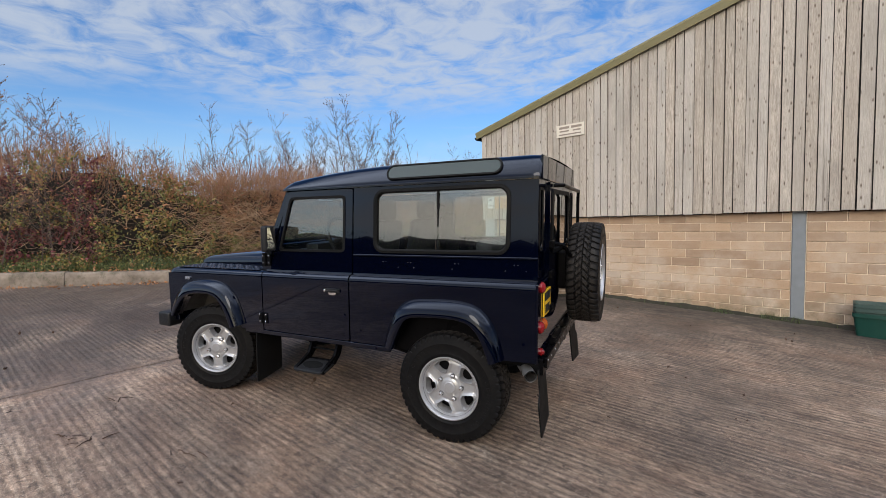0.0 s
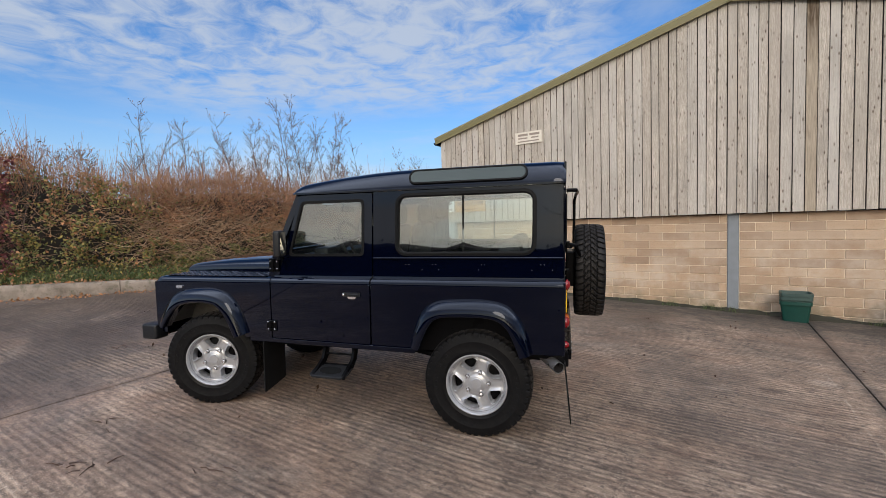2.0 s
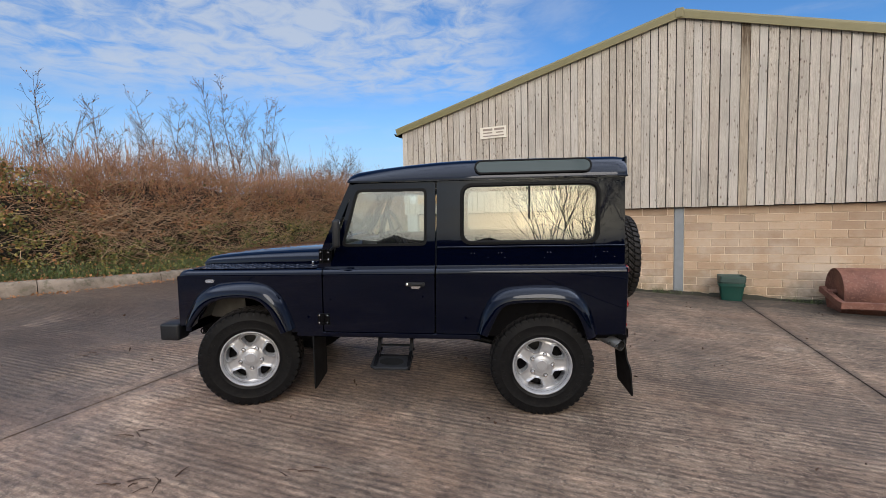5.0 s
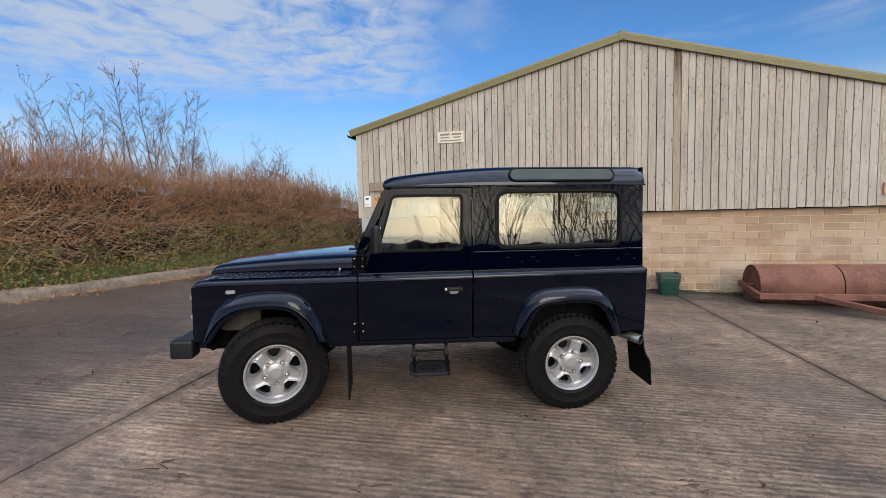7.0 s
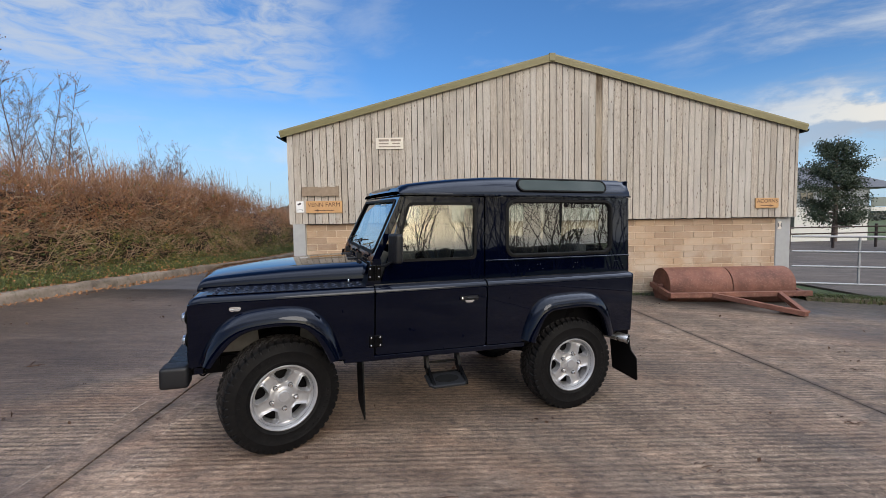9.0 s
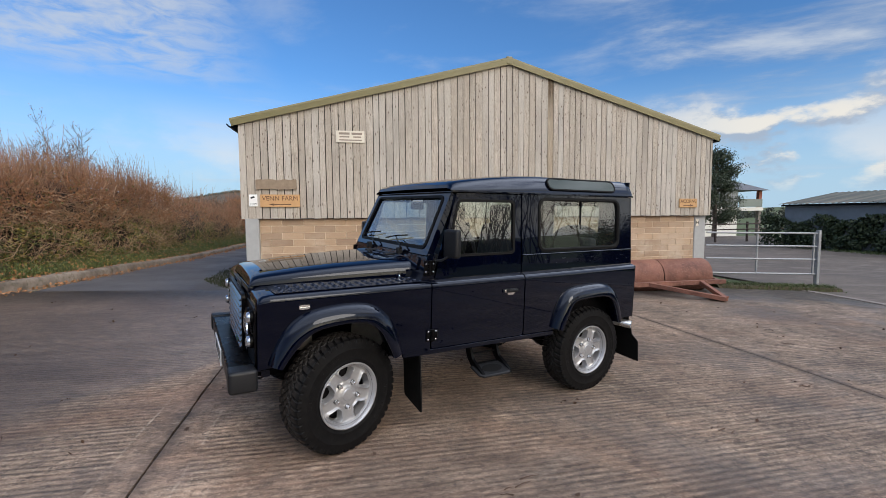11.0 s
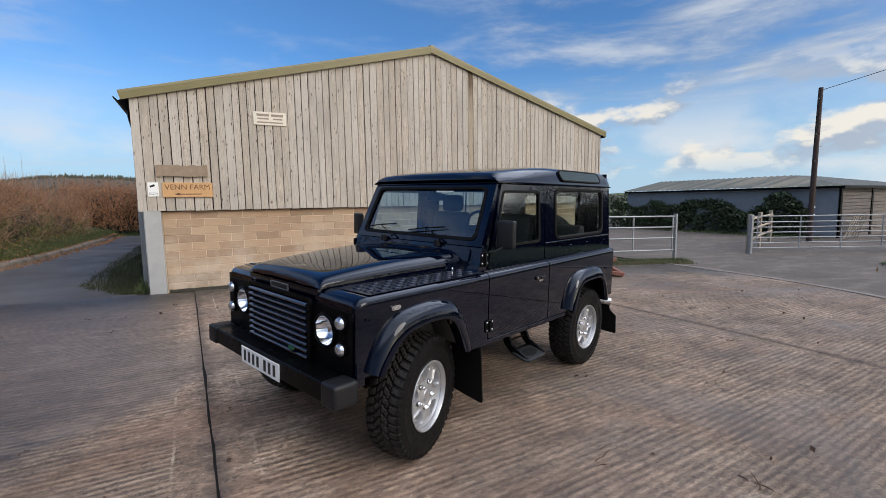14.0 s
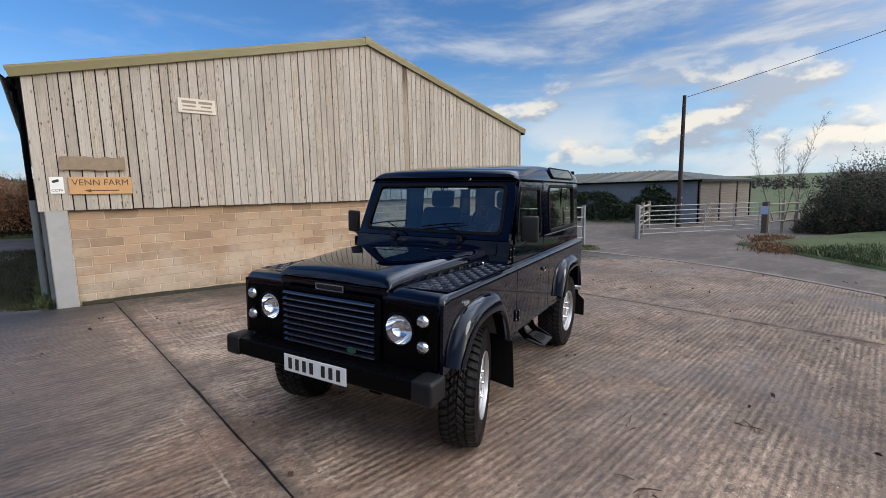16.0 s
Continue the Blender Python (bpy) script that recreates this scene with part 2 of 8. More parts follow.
# ---- materials ----
class Mat:
    """A small builder of node materials."""

    def __init__(self, name, color=(0.5, 0.5, 0.5), rough=0.6, metal=0.0, **extra):
        self.mat = bpy.data.materials.new(name)
        self.mat.use_nodes = True
        self.nt = self.mat.node_tree
        self.b = self.nt.nodes["Principled BSDF"]
        self.b.inputs["Base Color"].default_value = (*color, 1)
        self.b.inputs["Roughness"].default_value = rough
        self.b.inputs["Metallic"].default_value = metal
        for k, v in extra.items():
            self.b.inputs[k.replace("_", " ")].default_value = v
        self.coord = None

    def n(self, kind):
        return self.nt.nodes.new(kind)

    def ln(self, a, b):
        self.nt.links.new(a, b)

    def place(self, kind="Object"):
        return self.n("ShaderNodeTexCoord").outputs[kind]

    def noise(self, scale, detail=4, rough=0.55, stretch=(1, 1, 1), kind="Object", dist=0.0, vec=None, rot=(0, 0, 0)):
        mp, t = self.n("ShaderNodeMapping"), self.n("ShaderNodeTexNoise")
        mp.inputs["Scale"].default_value = stretch
        mp.inputs["Rotation"].default_value = rot
        self.ln(vec if vec is not None else self.place(kind), mp.inputs[0])
        self.ln(mp.outputs[0], t.inputs["Vector"])
        t.inputs["Scale"].default_value, t.inputs["Detail"].default_value = scale, detail
        t.inputs["Roughness"].default_value, t.inputs["Distortion"].default_value = rough, dist
        return t.outputs["Fac"]

    def turned(self, degrees):
        mp = self.n("ShaderNodeMapping")
        mp.inputs["Rotation"].default_value = (0, 0, radians(degrees))
        self.ln(self.place(), mp.inputs[0])
        return mp.outputs[0]

    def ramp(self, v, lo, hi, a=0.0, b=1.0):
        r = self.n("ShaderNodeMapRange")
        self.ln(v, r.inputs[0])
        for k, x in enumerate((lo, hi, a, b)):
            r.inputs[k + 1].default_value = x
        return r.outputs[0]

    def math(self, op, a, b=0.0):
        x = self.n("ShaderNodeMath")
        x.operation = op
        for k, v in enumerate((a, b)):
            if isinstance(v, (int, float)):
                x.inputs[k].default_value = v
            else:
                self.ln(v, x.inputs[k])
        return x.outputs[0]

    def mix(self, f, a, b, blend="MIX"):
        x = self.n("ShaderNodeMix")
        x.data_type, x.blend_type = "RGBA", blend
        for k, v in ((0, f), (6, a), (7, b)):
            if isinstance(v, (int, float)):
                x.inputs[k].default_value = v
            elif isinstance(v, tuple):
                x.inputs[k].default_value = (*v[:3], 1)
            else:
                self.ln(v, x.inputs[k])
        return x.outputs[2]

    def color(self, v):
        self.ln(v, self.b.inputs["Base Color"])
        return self

    def rough(self, v):
        self.ln(v, self.b.inputs["Roughness"])
        return self

    def bump(self, v, strength=0.3, dist=0.01):
        x = self.n("ShaderNodeBump")
        x.inputs["Strength"].default_value, x.inputs["Distance"].default_value = strength, dist
        self.ln(v, x.inputs["Height"])
        self.ln(x.outputs[0], self.b.inputs["Normal"])
        return self

    def random(self):
        return self.n("ShaderNodeObjectInfo").outputs["Random"]

    def island(self):
        return self.n("ShaderNodeNewGeometry").outputs["Random Per Island"]


def simple(name, color, rough=0.6, metal=0.0, vary=0.15, scale=20.0, bump=0.0, **extra):
    """A plain surface with faint mottling."""
    s = Mat(name, color, rough, metal, **extra)
    f = s.noise(scale, 5)
    s.color(s.mix(f, tuple(c * (1 - vary) for c in color), tuple(min(c * (1 + vary), 1) for c in color)))
    s.rough(s.ramp(s.noise(scale * 0.4, 4), 0.3, 0.7, max(rough - 0.06, 0.02), min(rough + 0.06, 1)))
    if bump:
        s.bump(s.noise(scale * 4, 4), bump, 0.004)
    return s.mat


def make_paint():
    """Deep navy gloss paint, near black in itself, under clear lacquer."""
    s = Mat("navy_paint", (0.0005, 0.0008, 0.004), 0.02, 0.0, IOR=1.62)
    s.color(s.mix(s.noise(900, 2), (0.0003, 0.0007, 0.0036), (0.0006, 0.0013, 0.0068)))
    s.b.inputs["Specular Tint"].default_value = (0.78, 0.86, 1.0, 1)
    lw = s.n("ShaderNodeLayerWeight")
    lw.inputs[0].default_value = 0.5
    s.ln(s.ramp(lw.outputs["Facing"], 0.08, 0.34, 0.20, 0.54), s.b.inputs["Specular IOR Level"])
    s.bump(s.noise(2.2, 2), 0.04, 0.02)
    return s.mat


def make_concrete():
    s = Mat("tamped_concrete", (0.2, 0.18, 0.16), 0.8)
    sep = s.n("ShaderNodeSeparateXYZ")
    s.ln(s.place(), sep.inputs[0])
    big, mid = s.noise(0.33, 6, 0.62), s.noise(1.9, 7, 0.68)
    blot = s.noise(6.5, 6, 0.72)
    streak = s.noise(1.0, 6, 0.68, stretch=(0.9, 11.0, 1.0), vec=s.turned(-3.3))
    lines = s.noise(1.0, 4, 0.60, stretch=(1.1, 30.0, 1.0), vec=s.turned(-3.3))
    grit, sand = s.noise(45, 5, 0.75), s.noise(150, 3, 0.7)
    speck = s.noise(19, 4, 0.7)
    # the trowelled strips along the joints
    wob = s.math("MULTIPLY", s.noise(2.4, 4, 0.6), 0.06)
    j1 = s.math("ADD", s.math("ABSOLUTE", s.math("ADD", s.math("ADD", sep.outputs[0], 5.38), s.math("MULTIPLY", sep.outputs[1], 0.024))), wob)
    j2 = s.math("ADD", s.math("ABSOLUTE", s.math("ADD", s.math("SUBTRACT", sep.outputs[0], 0.84), s.math("MULTIPLY", sep.outputs[1], 0.055))), wob)
    near = s.math("MINIMUM", j1, j2)
    rough_part = s.ramp(near, 0.22, 0.27)
    lip = s.math("MULTIPLY", s.ramp(s.math("ABSOLUTE", s.math("SUBTRACT", near, 0.262)), 0.013, 0.004), s.ramp(speck, 0.40, 0.56))
    seam = s.ramp(s.math("ADD", near, s.math("MULTIPLY", blot, 0.05)), 0.15, 0.05)
    # tamping ridges across the bays, broken up by wear
    w = s.n("ShaderNodeTexWave")
    w.wave_type, w.bands_direction = "BANDS", "Y"
    w.inputs["Scale"].default_value, w.inputs["Distortion"].default_value = 5.5, 1.1
    w.inputs["Detail"].default_value, w.inputs["Detail Scale"].default_value = 3, 1.3
    turn = s.n("ShaderNodeMapping")
    turn.inputs["Rotation"].default_value = (0, 0, radians(-3.3))
    s.ln(s.place(), turn.inputs[0])
    s.ln(turn.outputs[0], w.inputs["Vector"])
    both = s.math("ADD", s.math("MULTIPLY", w.outputs["Fac"], 0.60), s.math("MULTIPLY", s.ramp(lines, 0.30, 0.70), 0.40))
    patch = s.math("MULTIPLY", s.ramp(s.noise(0.8, 5, 0.6, (0.6, 1.4, 1)), 0.36, 0.60), s.ramp(s.noise(3.1, 5, 0.65, (0.45, 2.0, 1)), 0.34, 0.60))
    patch = s.math("MULTIPLY", s.ramp(patch, 0.0, 0.7, 0.42, 1.0), rough_part)
    patch = s.math("MULTIPLY", patch, s.ramp(s.noise(15, 5, 0.72, (0.7, 1.3, 1)), 0.36, 0.58, 0.40, 1.0))
    ridge = s.math("MULTIPLY", both, patch)
    c = s.mix(s.ramp(big, 0.34, 0.64), (0.244, 0.171, 0.127), (0.495, 0.335, 0.221))
    c = s.mix(s.math("MULTIPLY", s.ramp(mid, 0.42, 0.64), 0.72), c, (0.184, 0.113, 0.075))
    c = s.mix(s.math("MULTIPLY", s.ramp(streak, 0.46, 0.62), 0.36), c, (0.587, 0.438, 0.304))
    c = s.mix(s.math("MULTIPLY", s.ramp(blot, 0.48, 0.62), 0.58), c, (0.124, 0.083, 0.060))
    c = s.mix(s.math("MULTIPLY", s.ramp(both, 0.46, 0.22), s.math("MULTIPLY", patch, 0.86)), c, (0.075, 0.052, 0.039))
    c = s.mix(s.math("MULTIPLY", s.ramp(both, 0.60, 0.78), s.math("MULTIPLY", patch, 0.48)), c, (0.621, 0.474, 0.342))
    c = s.mix(s.math("MULTIPLY", s.ramp(speck, 0.56, 0.64), 0.72), c, (0.081, 0.055, 0.040))
    c = s.mix(s.math("MULTIPLY", s.ramp(grit, 0.55, 0.67), 0.68), c, (0.644, 0.505, 0.368))
    c = s.mix(s.math("MULTIPLY", s.ramp(sand, 0.53, 0.68), 0.50), c, (0.097, 0.069, 0.049))
    c = s.mix(s.math("MULTIPLY", s.math("MULTIPLY", lip, s.ramp(mid, 0.44, 0.56)), 0.55), c, (0.713, 0.577, 0.427))
    c = s.mix(s.math("MULTIPLY", seam, s.ramp(mid, 0.3, 0.6, 0.5, 0.92)), c, (0.081, 0.059, 0.045))
    spots = s.math("MULTIPLY", s.ramp(s.noise(2.4, 6, 0.7, (0.8, 1.5, 1)), 0.60, 0.67), 0.72)
    c = s.mix(spots, c, (0.065, 0.044, 0.032))
    # pale scour marks and damp
    pale = s.math("MULTIPLY", s.ramp(s.noise(0.9, 5, 0.62, (1.0, 1.8, 1), dist=0.4), 0.61, 0.70), s.ramp(grit, 0.35, 0.55))
    c = s.mix(s.math("MULTIPLY", pale, 0.55), c, (0.633, 0.515, 0.393))
    damp = s.math("ADD", s.noise(0.45, 5, 0.6, dist=0.6), s.math("ADD", s.ramp(sep.outputs[0], -5.3, -6.6, 0.0, 0.14), s.math("MULTIPLY", s.ramp(sep.outputs[0], -5.5, -6.1), s.ramp(sep.outputs[1], 1.8, 3.8, 0.0, 0.14))))
    rusty = s.noise(0.55, 6, 0.66, (0.8, 1.3, 1), dist=0.5)
    c = s.mix(s.math("MULTIPLY", s.ramp(rusty, 0.50, 0.64), 0.42), c, (0.279, 0.145, 0.081))
    c = s.mix(s.math("MULTIPLY", s.ramp(damp, 0.50, 0.64), 0.62), c, (0.119, 0.090, 0.073))
    # dark mossy staining before the wall and round the roller, with the shadow there painted in
    stain_shadow = s.math("ADD", s.math("ADD", s.math("MULTIPLY", s.math("MAXIMUM", s.math("SUBTRACT", sep.outputs[0], 0.5), 0.0), 0.30), s.math("SUBTRACT", sep.outputs[1], 7.0)), s.math("MULTIPLY", s.math("ADD", big, mid), 1.1))
    c = s.mix(s.math("MULTIPLY", s.ramp(stain_shadow, 0.75, 1.8), s.ramp(blot, 0.35, 0.6, 0.66, 0.92)), c, (0.056, 0.047, 0.037))
    # coarse worn texture at three sizes
    worn = s.math("MULTIPLY", s.ramp(s.noise(24, 7, 0.8, (0.6, 1.5, 1)), 0.36, 0.64, 0.54, 1.46), s.math("MULTIPLY", s.ramp(s.noise(5.2, 6, 0.7, (0.5, 1.7, 1)), 0.36, 0.64, 0.76, 1.22), s.ramp(s.noise(0.7, 4, 0.6), 0.36, 0.64, 0.66, 1.02)))
    # the bays get darker to the east, and darker again beyond the western joint
    drift = s.math("ADD", sep.outputs[0], s.math("MULTIPLY", big, 3.0))
    worn = s.math("MULTIPLY", s.math("MULTIPLY", worn, s.ramp(drift, -3.5, -0.8, 1.20, 0.73)), s.ramp(s.math("ADD", sep.outputs[0], s.math("MULTIPLY", mid, 0.5)), -5.0, -6.2, 1.0, 0.55))
    vm = s.n("ShaderNodeVectorMath")
    vm.operation = "SCALE"
    s.ln(c, vm.inputs[0])
    s.ln(worn, vm.inputs["Scale"])
    cool = s.n("ShaderNodeVectorMath")
    cool.operation = "MULTIPLY"
    cool.inputs[1].default_value = (0.98, 1.0, 1.03)
    s.ln(vm.outputs[0], cool.inputs[0])
    s.color(cool.outputs[0])
    s.rough(s.ramp(damp, 0.45, 0.68, 0.84, 0.48))
    h = s.math("ADD", s.math("MULTIPLY", ridge, 0.8), s.math("ADD", s.math("MULTIPLY", grit, 0.45), s.math("MULTIPLY", speck, 0.5)))
    s.bump(h, 0.85, 0.012)
    return s.mat


def make_larch():
    s = Mat("weathered_boards", (0.33, 0.27, 0.2), 0.8)
    r = s.random()
    cx = s.n("ShaderNodeCombineXYZ")
    s.ln(s.math("MULTIPLY", r, 37.0), cx.inputs[0])
    s.ln(s.math("MULTIPLY", r, 91.0), cx.inputs[2])
    add = s.n("ShaderNodeVectorMath")
    s.ln(s.place(), add.inputs[0])
    s.ln(cx.outputs[0], add.inputs[1])
    v = add.outputs[0]
    grain = s.noise(9, 6, 0.6, (9, 9, 0.5), vec=v)
    fine = s.noise(40, 4, 0.6, (7, 7, 0.35), vec=v)
    wide = s.noise(1.3, 3, 0.5, (1, 1, 0.5), vec=v)
    c = s.mix(s.ramp(grain, 0.3, 0.7), (0.345, 0.295, 0.238), (0.640, 0.560, 0.462))
    c = s.mix(s.math("MULTIPLY", s.ramp(fine, 0.44, 0.66), 0.6), c, (0.145, 0.120, 0.095))
    c = s.mix(s.ramp(r, 0.0, 1.0, 0.0, 0.65), c, (0.50, 0.465, 0.415))
    c = s.mix(s.ramp(s.math("FRACT", s.math("MULTIPLY", r, 7.7)), 0.55, 1.0, 0.0, 0.32), c, (0.27, 0.215, 0.16))
    c = s.mix(s.math("MULTIPLY", s.ramp(wide, 0.5, 0.72), 0.5), c, (0.25, 0.225, 0.19))
    # knots
    vo = s.n("ShaderNodeTexVoronoi")
    vo.inputs["Scale"].default_value = 1.0
    mp = s.n("ShaderNodeMapping")
    mp.inputs["Scale"].default_value = (8.5, 0.001, 2.7)
    s.ln(v, mp.inputs[0])
    s.ln(mp.outputs[0], vo.inputs["Vector"])
    knot = s.ramp(s.math("ADD", vo.outputs["Distance"], s.math("MULTIPLY", fine, 0.06)), 0.145, 0.065)
    c = s.mix(s.math("MULTIPLY", knot, 0.85), c, (0.070, 0.045, 0.030))
    v2, m2 = s.n("ShaderNodeTexVoronoi"), s.n("ShaderNodeMapping")
    v2.inputs["Scale"].default_value = 1.0
    m2.inputs["Scale"].default_value = (15.0, 0.001, 5.5)
    m2.inputs["Location"].default_value = (3.3, 0, 1.7)
    s.ln(v, m2.inputs[0])
    s.ln(m2.outputs[0], v2.inputs["Vector"])
    c = s.mix(s.math("MULTIPLY", s.ramp(v2.outputs["Distance"], 0.19, 0.07), s.ramp(wide, 0.38, 0.52, 0.35, 0.9)), c, (0.11, 0.075, 0.052))
    split = s.noise(3.0, 4, 0.6, (22, 22, 0.22), vec=v)
    c = s.mix(s.math("MULTIPLY", s.ramp(split, 0.60, 0.68), 0.6), c, (0.12, 0.095, 0.075))
    s.color(c)
    s.bump(s.math("ADD", s.math("MULTIPLY", grain, 0.6), fine), 0.6, 0.006)
    return s.mat


def make_block():
    s = Mat("buff_block", (0.42, 0.29, 0.18), 0.9)
    r = s.random()
    c = s.mix(r, (0.300, 0.200, 0.130), (0.500, 0.345, 0.218))
    pale = s.noise(0.8, 5, 0.6, kind="Generated")
    c = s.mix(s.math("MULTIPLY", s.ramp(s.math("MULTIPLY", r, 7.31), 5.6, 7.3), 0.5), c, (0.30, 0.215, 0.155))
    g = s.noise(70, 5, 0.7)
    c = s.mix(s.math("MULTIPLY", s.ramp(g, 0.52, 0.72), 0.45), c, (0.22, 0.15, 0.095))
    c = s.mix(s.math("MULTIPLY", s.ramp(s.noise(3.0, 5), 0.50, 0.72), 0.35), c, (0.54, 0.43, 0.30))
    geo, sp = s.n("ShaderNodeNewGeometry"), s.n("ShaderNodeSeparateXYZ")
    s.ln(geo.outputs["Position"], sp.inputs[0])
    salt = s.math("MULTIPLY", s.ramp(s.noise(1.1, 6, 0.68, vec=geo.outputs["Position"]), 0.44, 0.58), s.ramp(sp.outputs[2], 1.9, 0.6))
    c = s.mix(s.math("MULTIPLY", salt, 0.6), c, (0.56, 0.47, 0.37))
    grime = s.math("MULTIPLY", s.ramp(s.noise(2.3, 6, 0.7, vec=geo.outputs["Position"]), 0.44, 0.60), s.ramp(sp.outputs[2], 0.62, 0.18))
    c = s.mix(s.math("MULTIPLY", grime, 0.7), c, (0.16, 0.13, 0.075))
    s.color(c)
    s.bump(g, 0.35, 0.004)
    return s.mat


def leafy(name, a, b, rough=0.6, scale=1.2):
    """Foliage and twigs: a tone for each piece and a slow drift over the mass."""
    s = Mat(name, a, rough)
    c = s.mix(s.island(), a, b)
    c = s.mix(s.math("MULTIPLY", s.ramp(s.noise(scale, 4), 0.4, 0.65), 0.5), c, tuple(x * 0.55 for x in a))
    s.color(c)
    return s.mat


def make_glass(name, tint=(0.82, 0.92, 0.90), f=0.1):
    """A clear pane that mirrors more at a slant; f is the share mirrored square on."""
    mt = bpy.data.materials.new(name)
    mt.use_nodes = True
    nt = mt.node_tree
    nt.nodes.clear()
    o, mx, tr, gl, lw, p, r = (nt.nodes.new(k) for k in ("ShaderNodeOutputMaterial", "ShaderNodeMixShader", "ShaderNodeBsdfTransparent", "ShaderNodeBsdfGlossy", "ShaderNodeLayerWeight", "ShaderNodeMath", "ShaderNodeMapRange"))
    tr.inputs[0].default_value = (*tint, 1)
    gl.inputs["Roughness"].default_value = 0.01
    gl.inputs[0].default_value = (1, 1, 1, 1)
    lw.inputs[0].default_value = 0.5
    p.operation = "POWER"
    p.inputs[1].default_value = 4.0
    nt.links.new(lw.outputs["Facing"], p.inputs[0])
    nt.links.new(p.outputs[0], r.inputs[0])
    r.inputs[3].default_value = f
    nt.links.new(r.outputs[0], mx.inputs[0])
    nt.links.new(tr.outputs[0], mx.inputs[1])
    nt.links.new(gl.outputs[0], mx.inputs[2])
    nt.links.new(mx.outputs[0], o.inputs[0])
    return mt


def make_tyre():
    """Dull rubber with road dust on the tread blocks."""
    s = Mat("tyre_rubber", (0.008, 0.008, 0.009), 0.62, Specular_IOR_Level=0.14)
    sep = s.n("ShaderNodeSeparateXYZ")
    s.ln(s.place(), sep.inputs[0])
    rad = s.math("SQRT", s.math("ADD", s.math("MULTIPLY", sep.outputs[0], sep.outputs[0]), s.math("MULTIPLY", sep.outputs[2], sep.outputs[2])))
    d = s.noise(30, 5, 0.7)
    c = s.mix(s.ramp(d, 0.42, 0.70), (0.0035, 0.0035, 0.0040), (0.0085, 0.0080, 0.0078))
    worn = s.math("MULTIPLY", s.ramp(rad, 0.3905, 0.3965), s.ramp(s.noise(22, 5, 0.7), 0.30, 0.62, 0.45, 1.0))
    s.color(s.mix(worn, c, (0.026, 0.023, 0.021)))
    s.rough(s.ramp(s.noise(6, 4), 0.35, 0.65, 0.40, 0.62))
    return s.mat


def make_rust():
    s = Mat("rusty_steel", (0.2, 0.08, 0.05), 0.75, 0.15)
    c = s.mix(s.ramp(s.noise(2.0, 6, 0.65), 0.35, 0.65), (0.105, 0.042, 0.030), (0.245, 0.105, 0.070))
    c = s.mix(s.math("MULTIPLY", s.ramp(s.noise(26, 5, 0.7), 0.52, 0.7), 0.6), c, (0.30, 0.17, 0.12))
    s.color(c)
    s.bump(s.noise(60, 4, 0.7), 0.3, 0.004)
    return s.mat


def make_ground():
    s = Mat("grass_field", (0.06, 0.08, 0.025), 0.9)
    c = s.mix(s.ramp(s.noise(0.35, 6, 0.6), 0.35, 0.65), (0.035, 0.060, 0.016), (0.085, 0.110, 0.030))
    c = s.mix(s.math("MULTIPLY", s.ramp(s.noise(7, 6, 0.7), 0.48, 0.7), 0.55), c, (0.060, 0.045, 0.025))
    s.color(c)
    s.bump(s.noise(25, 5, 0.7), 0.6, 0.05)
    return s.mat


def make_asphalt():
    s = Mat("worn_asphalt", (0.06, 0.06, 0.065), 0.75)
    c = s.mix(s.ramp(s.noise(0.5, 6, 0.6), 0.35, 0.65), (0.050, 0.047, 0.050), (0.105, 0.098, 0.096))
    c = s.mix(s.math("MULTIPLY", s.ramp(s.noise(120, 4, 0.7), 0.5, 0.7), 0.4), c, (0.15, 0.14, 0.135))
    s.color(c)
    s.rough(s.ramp(s.noise(0.9, 5), 0.4, 0.65, 0.6, 0.85))
    s.bump(s.noise(140, 4, 0.7), 0.4, 0.006)
    return s.mat


def make_kerb():
    s = Mat("old_kerb", (0.22, 0.19, 0.16), 0.9)
    c = s.mix(s.ramp(s.noise(2.5, 6, 0.65), 0.35, 0.65), (0.120, 0.093, 0.070), (0.270, 0.218, 0.170))
    c = s.mix(s.math("MULTIPLY", s.ramp(s.noise(9, 5, 0.7), 0.52, 0.66), 0.6), c, (0.060, 0.062, 0.030))
    s.color(c)
    s.bump(s.noise(30, 5, 0.7), 0.6, 0.02)
    return s.mat


PAINT, CONCRETE, LARCH, BLOCK = make_paint(), make_concrete(), make_larch(), make_block()
GLASS, TINT, SCREEN = make_glass("clear_glass", (0.74, 0.83, 0.80), 0.17), make_glass("tinted_glass", (0.62, 0.72, 0.68), 0.15), make_glass("windscreen_glass", (0.52, 0.70, 0.88), 0.13)
TYRE, RUST, GRASS, ASPHALT, KERB = make_tyre(), make_rust(), make_ground(), make_asphalt(), make_kerb()
BLACK = simple("black_plastic", (0.010, 0.0105, 0.012), 0.45, vary=0.2, scale=80, bump=0.15, Specular_IOR_Level=0.3)
SATIN = simple("satin_black_paint", (0.0025, 0.0025, 0.003), 0.30, vary=0.1, Specular_IOR_Level=0.07)
RUBBER = simple("black_rubber", (0.006, 0.006, 0.006), 0.6, Specular_IOR_Level=0.12)
ALLOY = simple("silver_alloy", (0.42, 0.42, 0.43), 0.36, 0.60, vary=0.10, scale=40)
CHROME = simple("bright_chrome", (0.85, 0.85, 0.86), 0.10, 1.0, vary=0.03)
STEEL = simple("galvanised_steel", (0.30, 0.31, 0.32), 0.5, 0.35, vary=0.25, scale=14)
GREYPAINT = simple("grey_primer", (0.20, 0.215, 0.225), 0.55, 0.1, vary=0.18, scale=9)
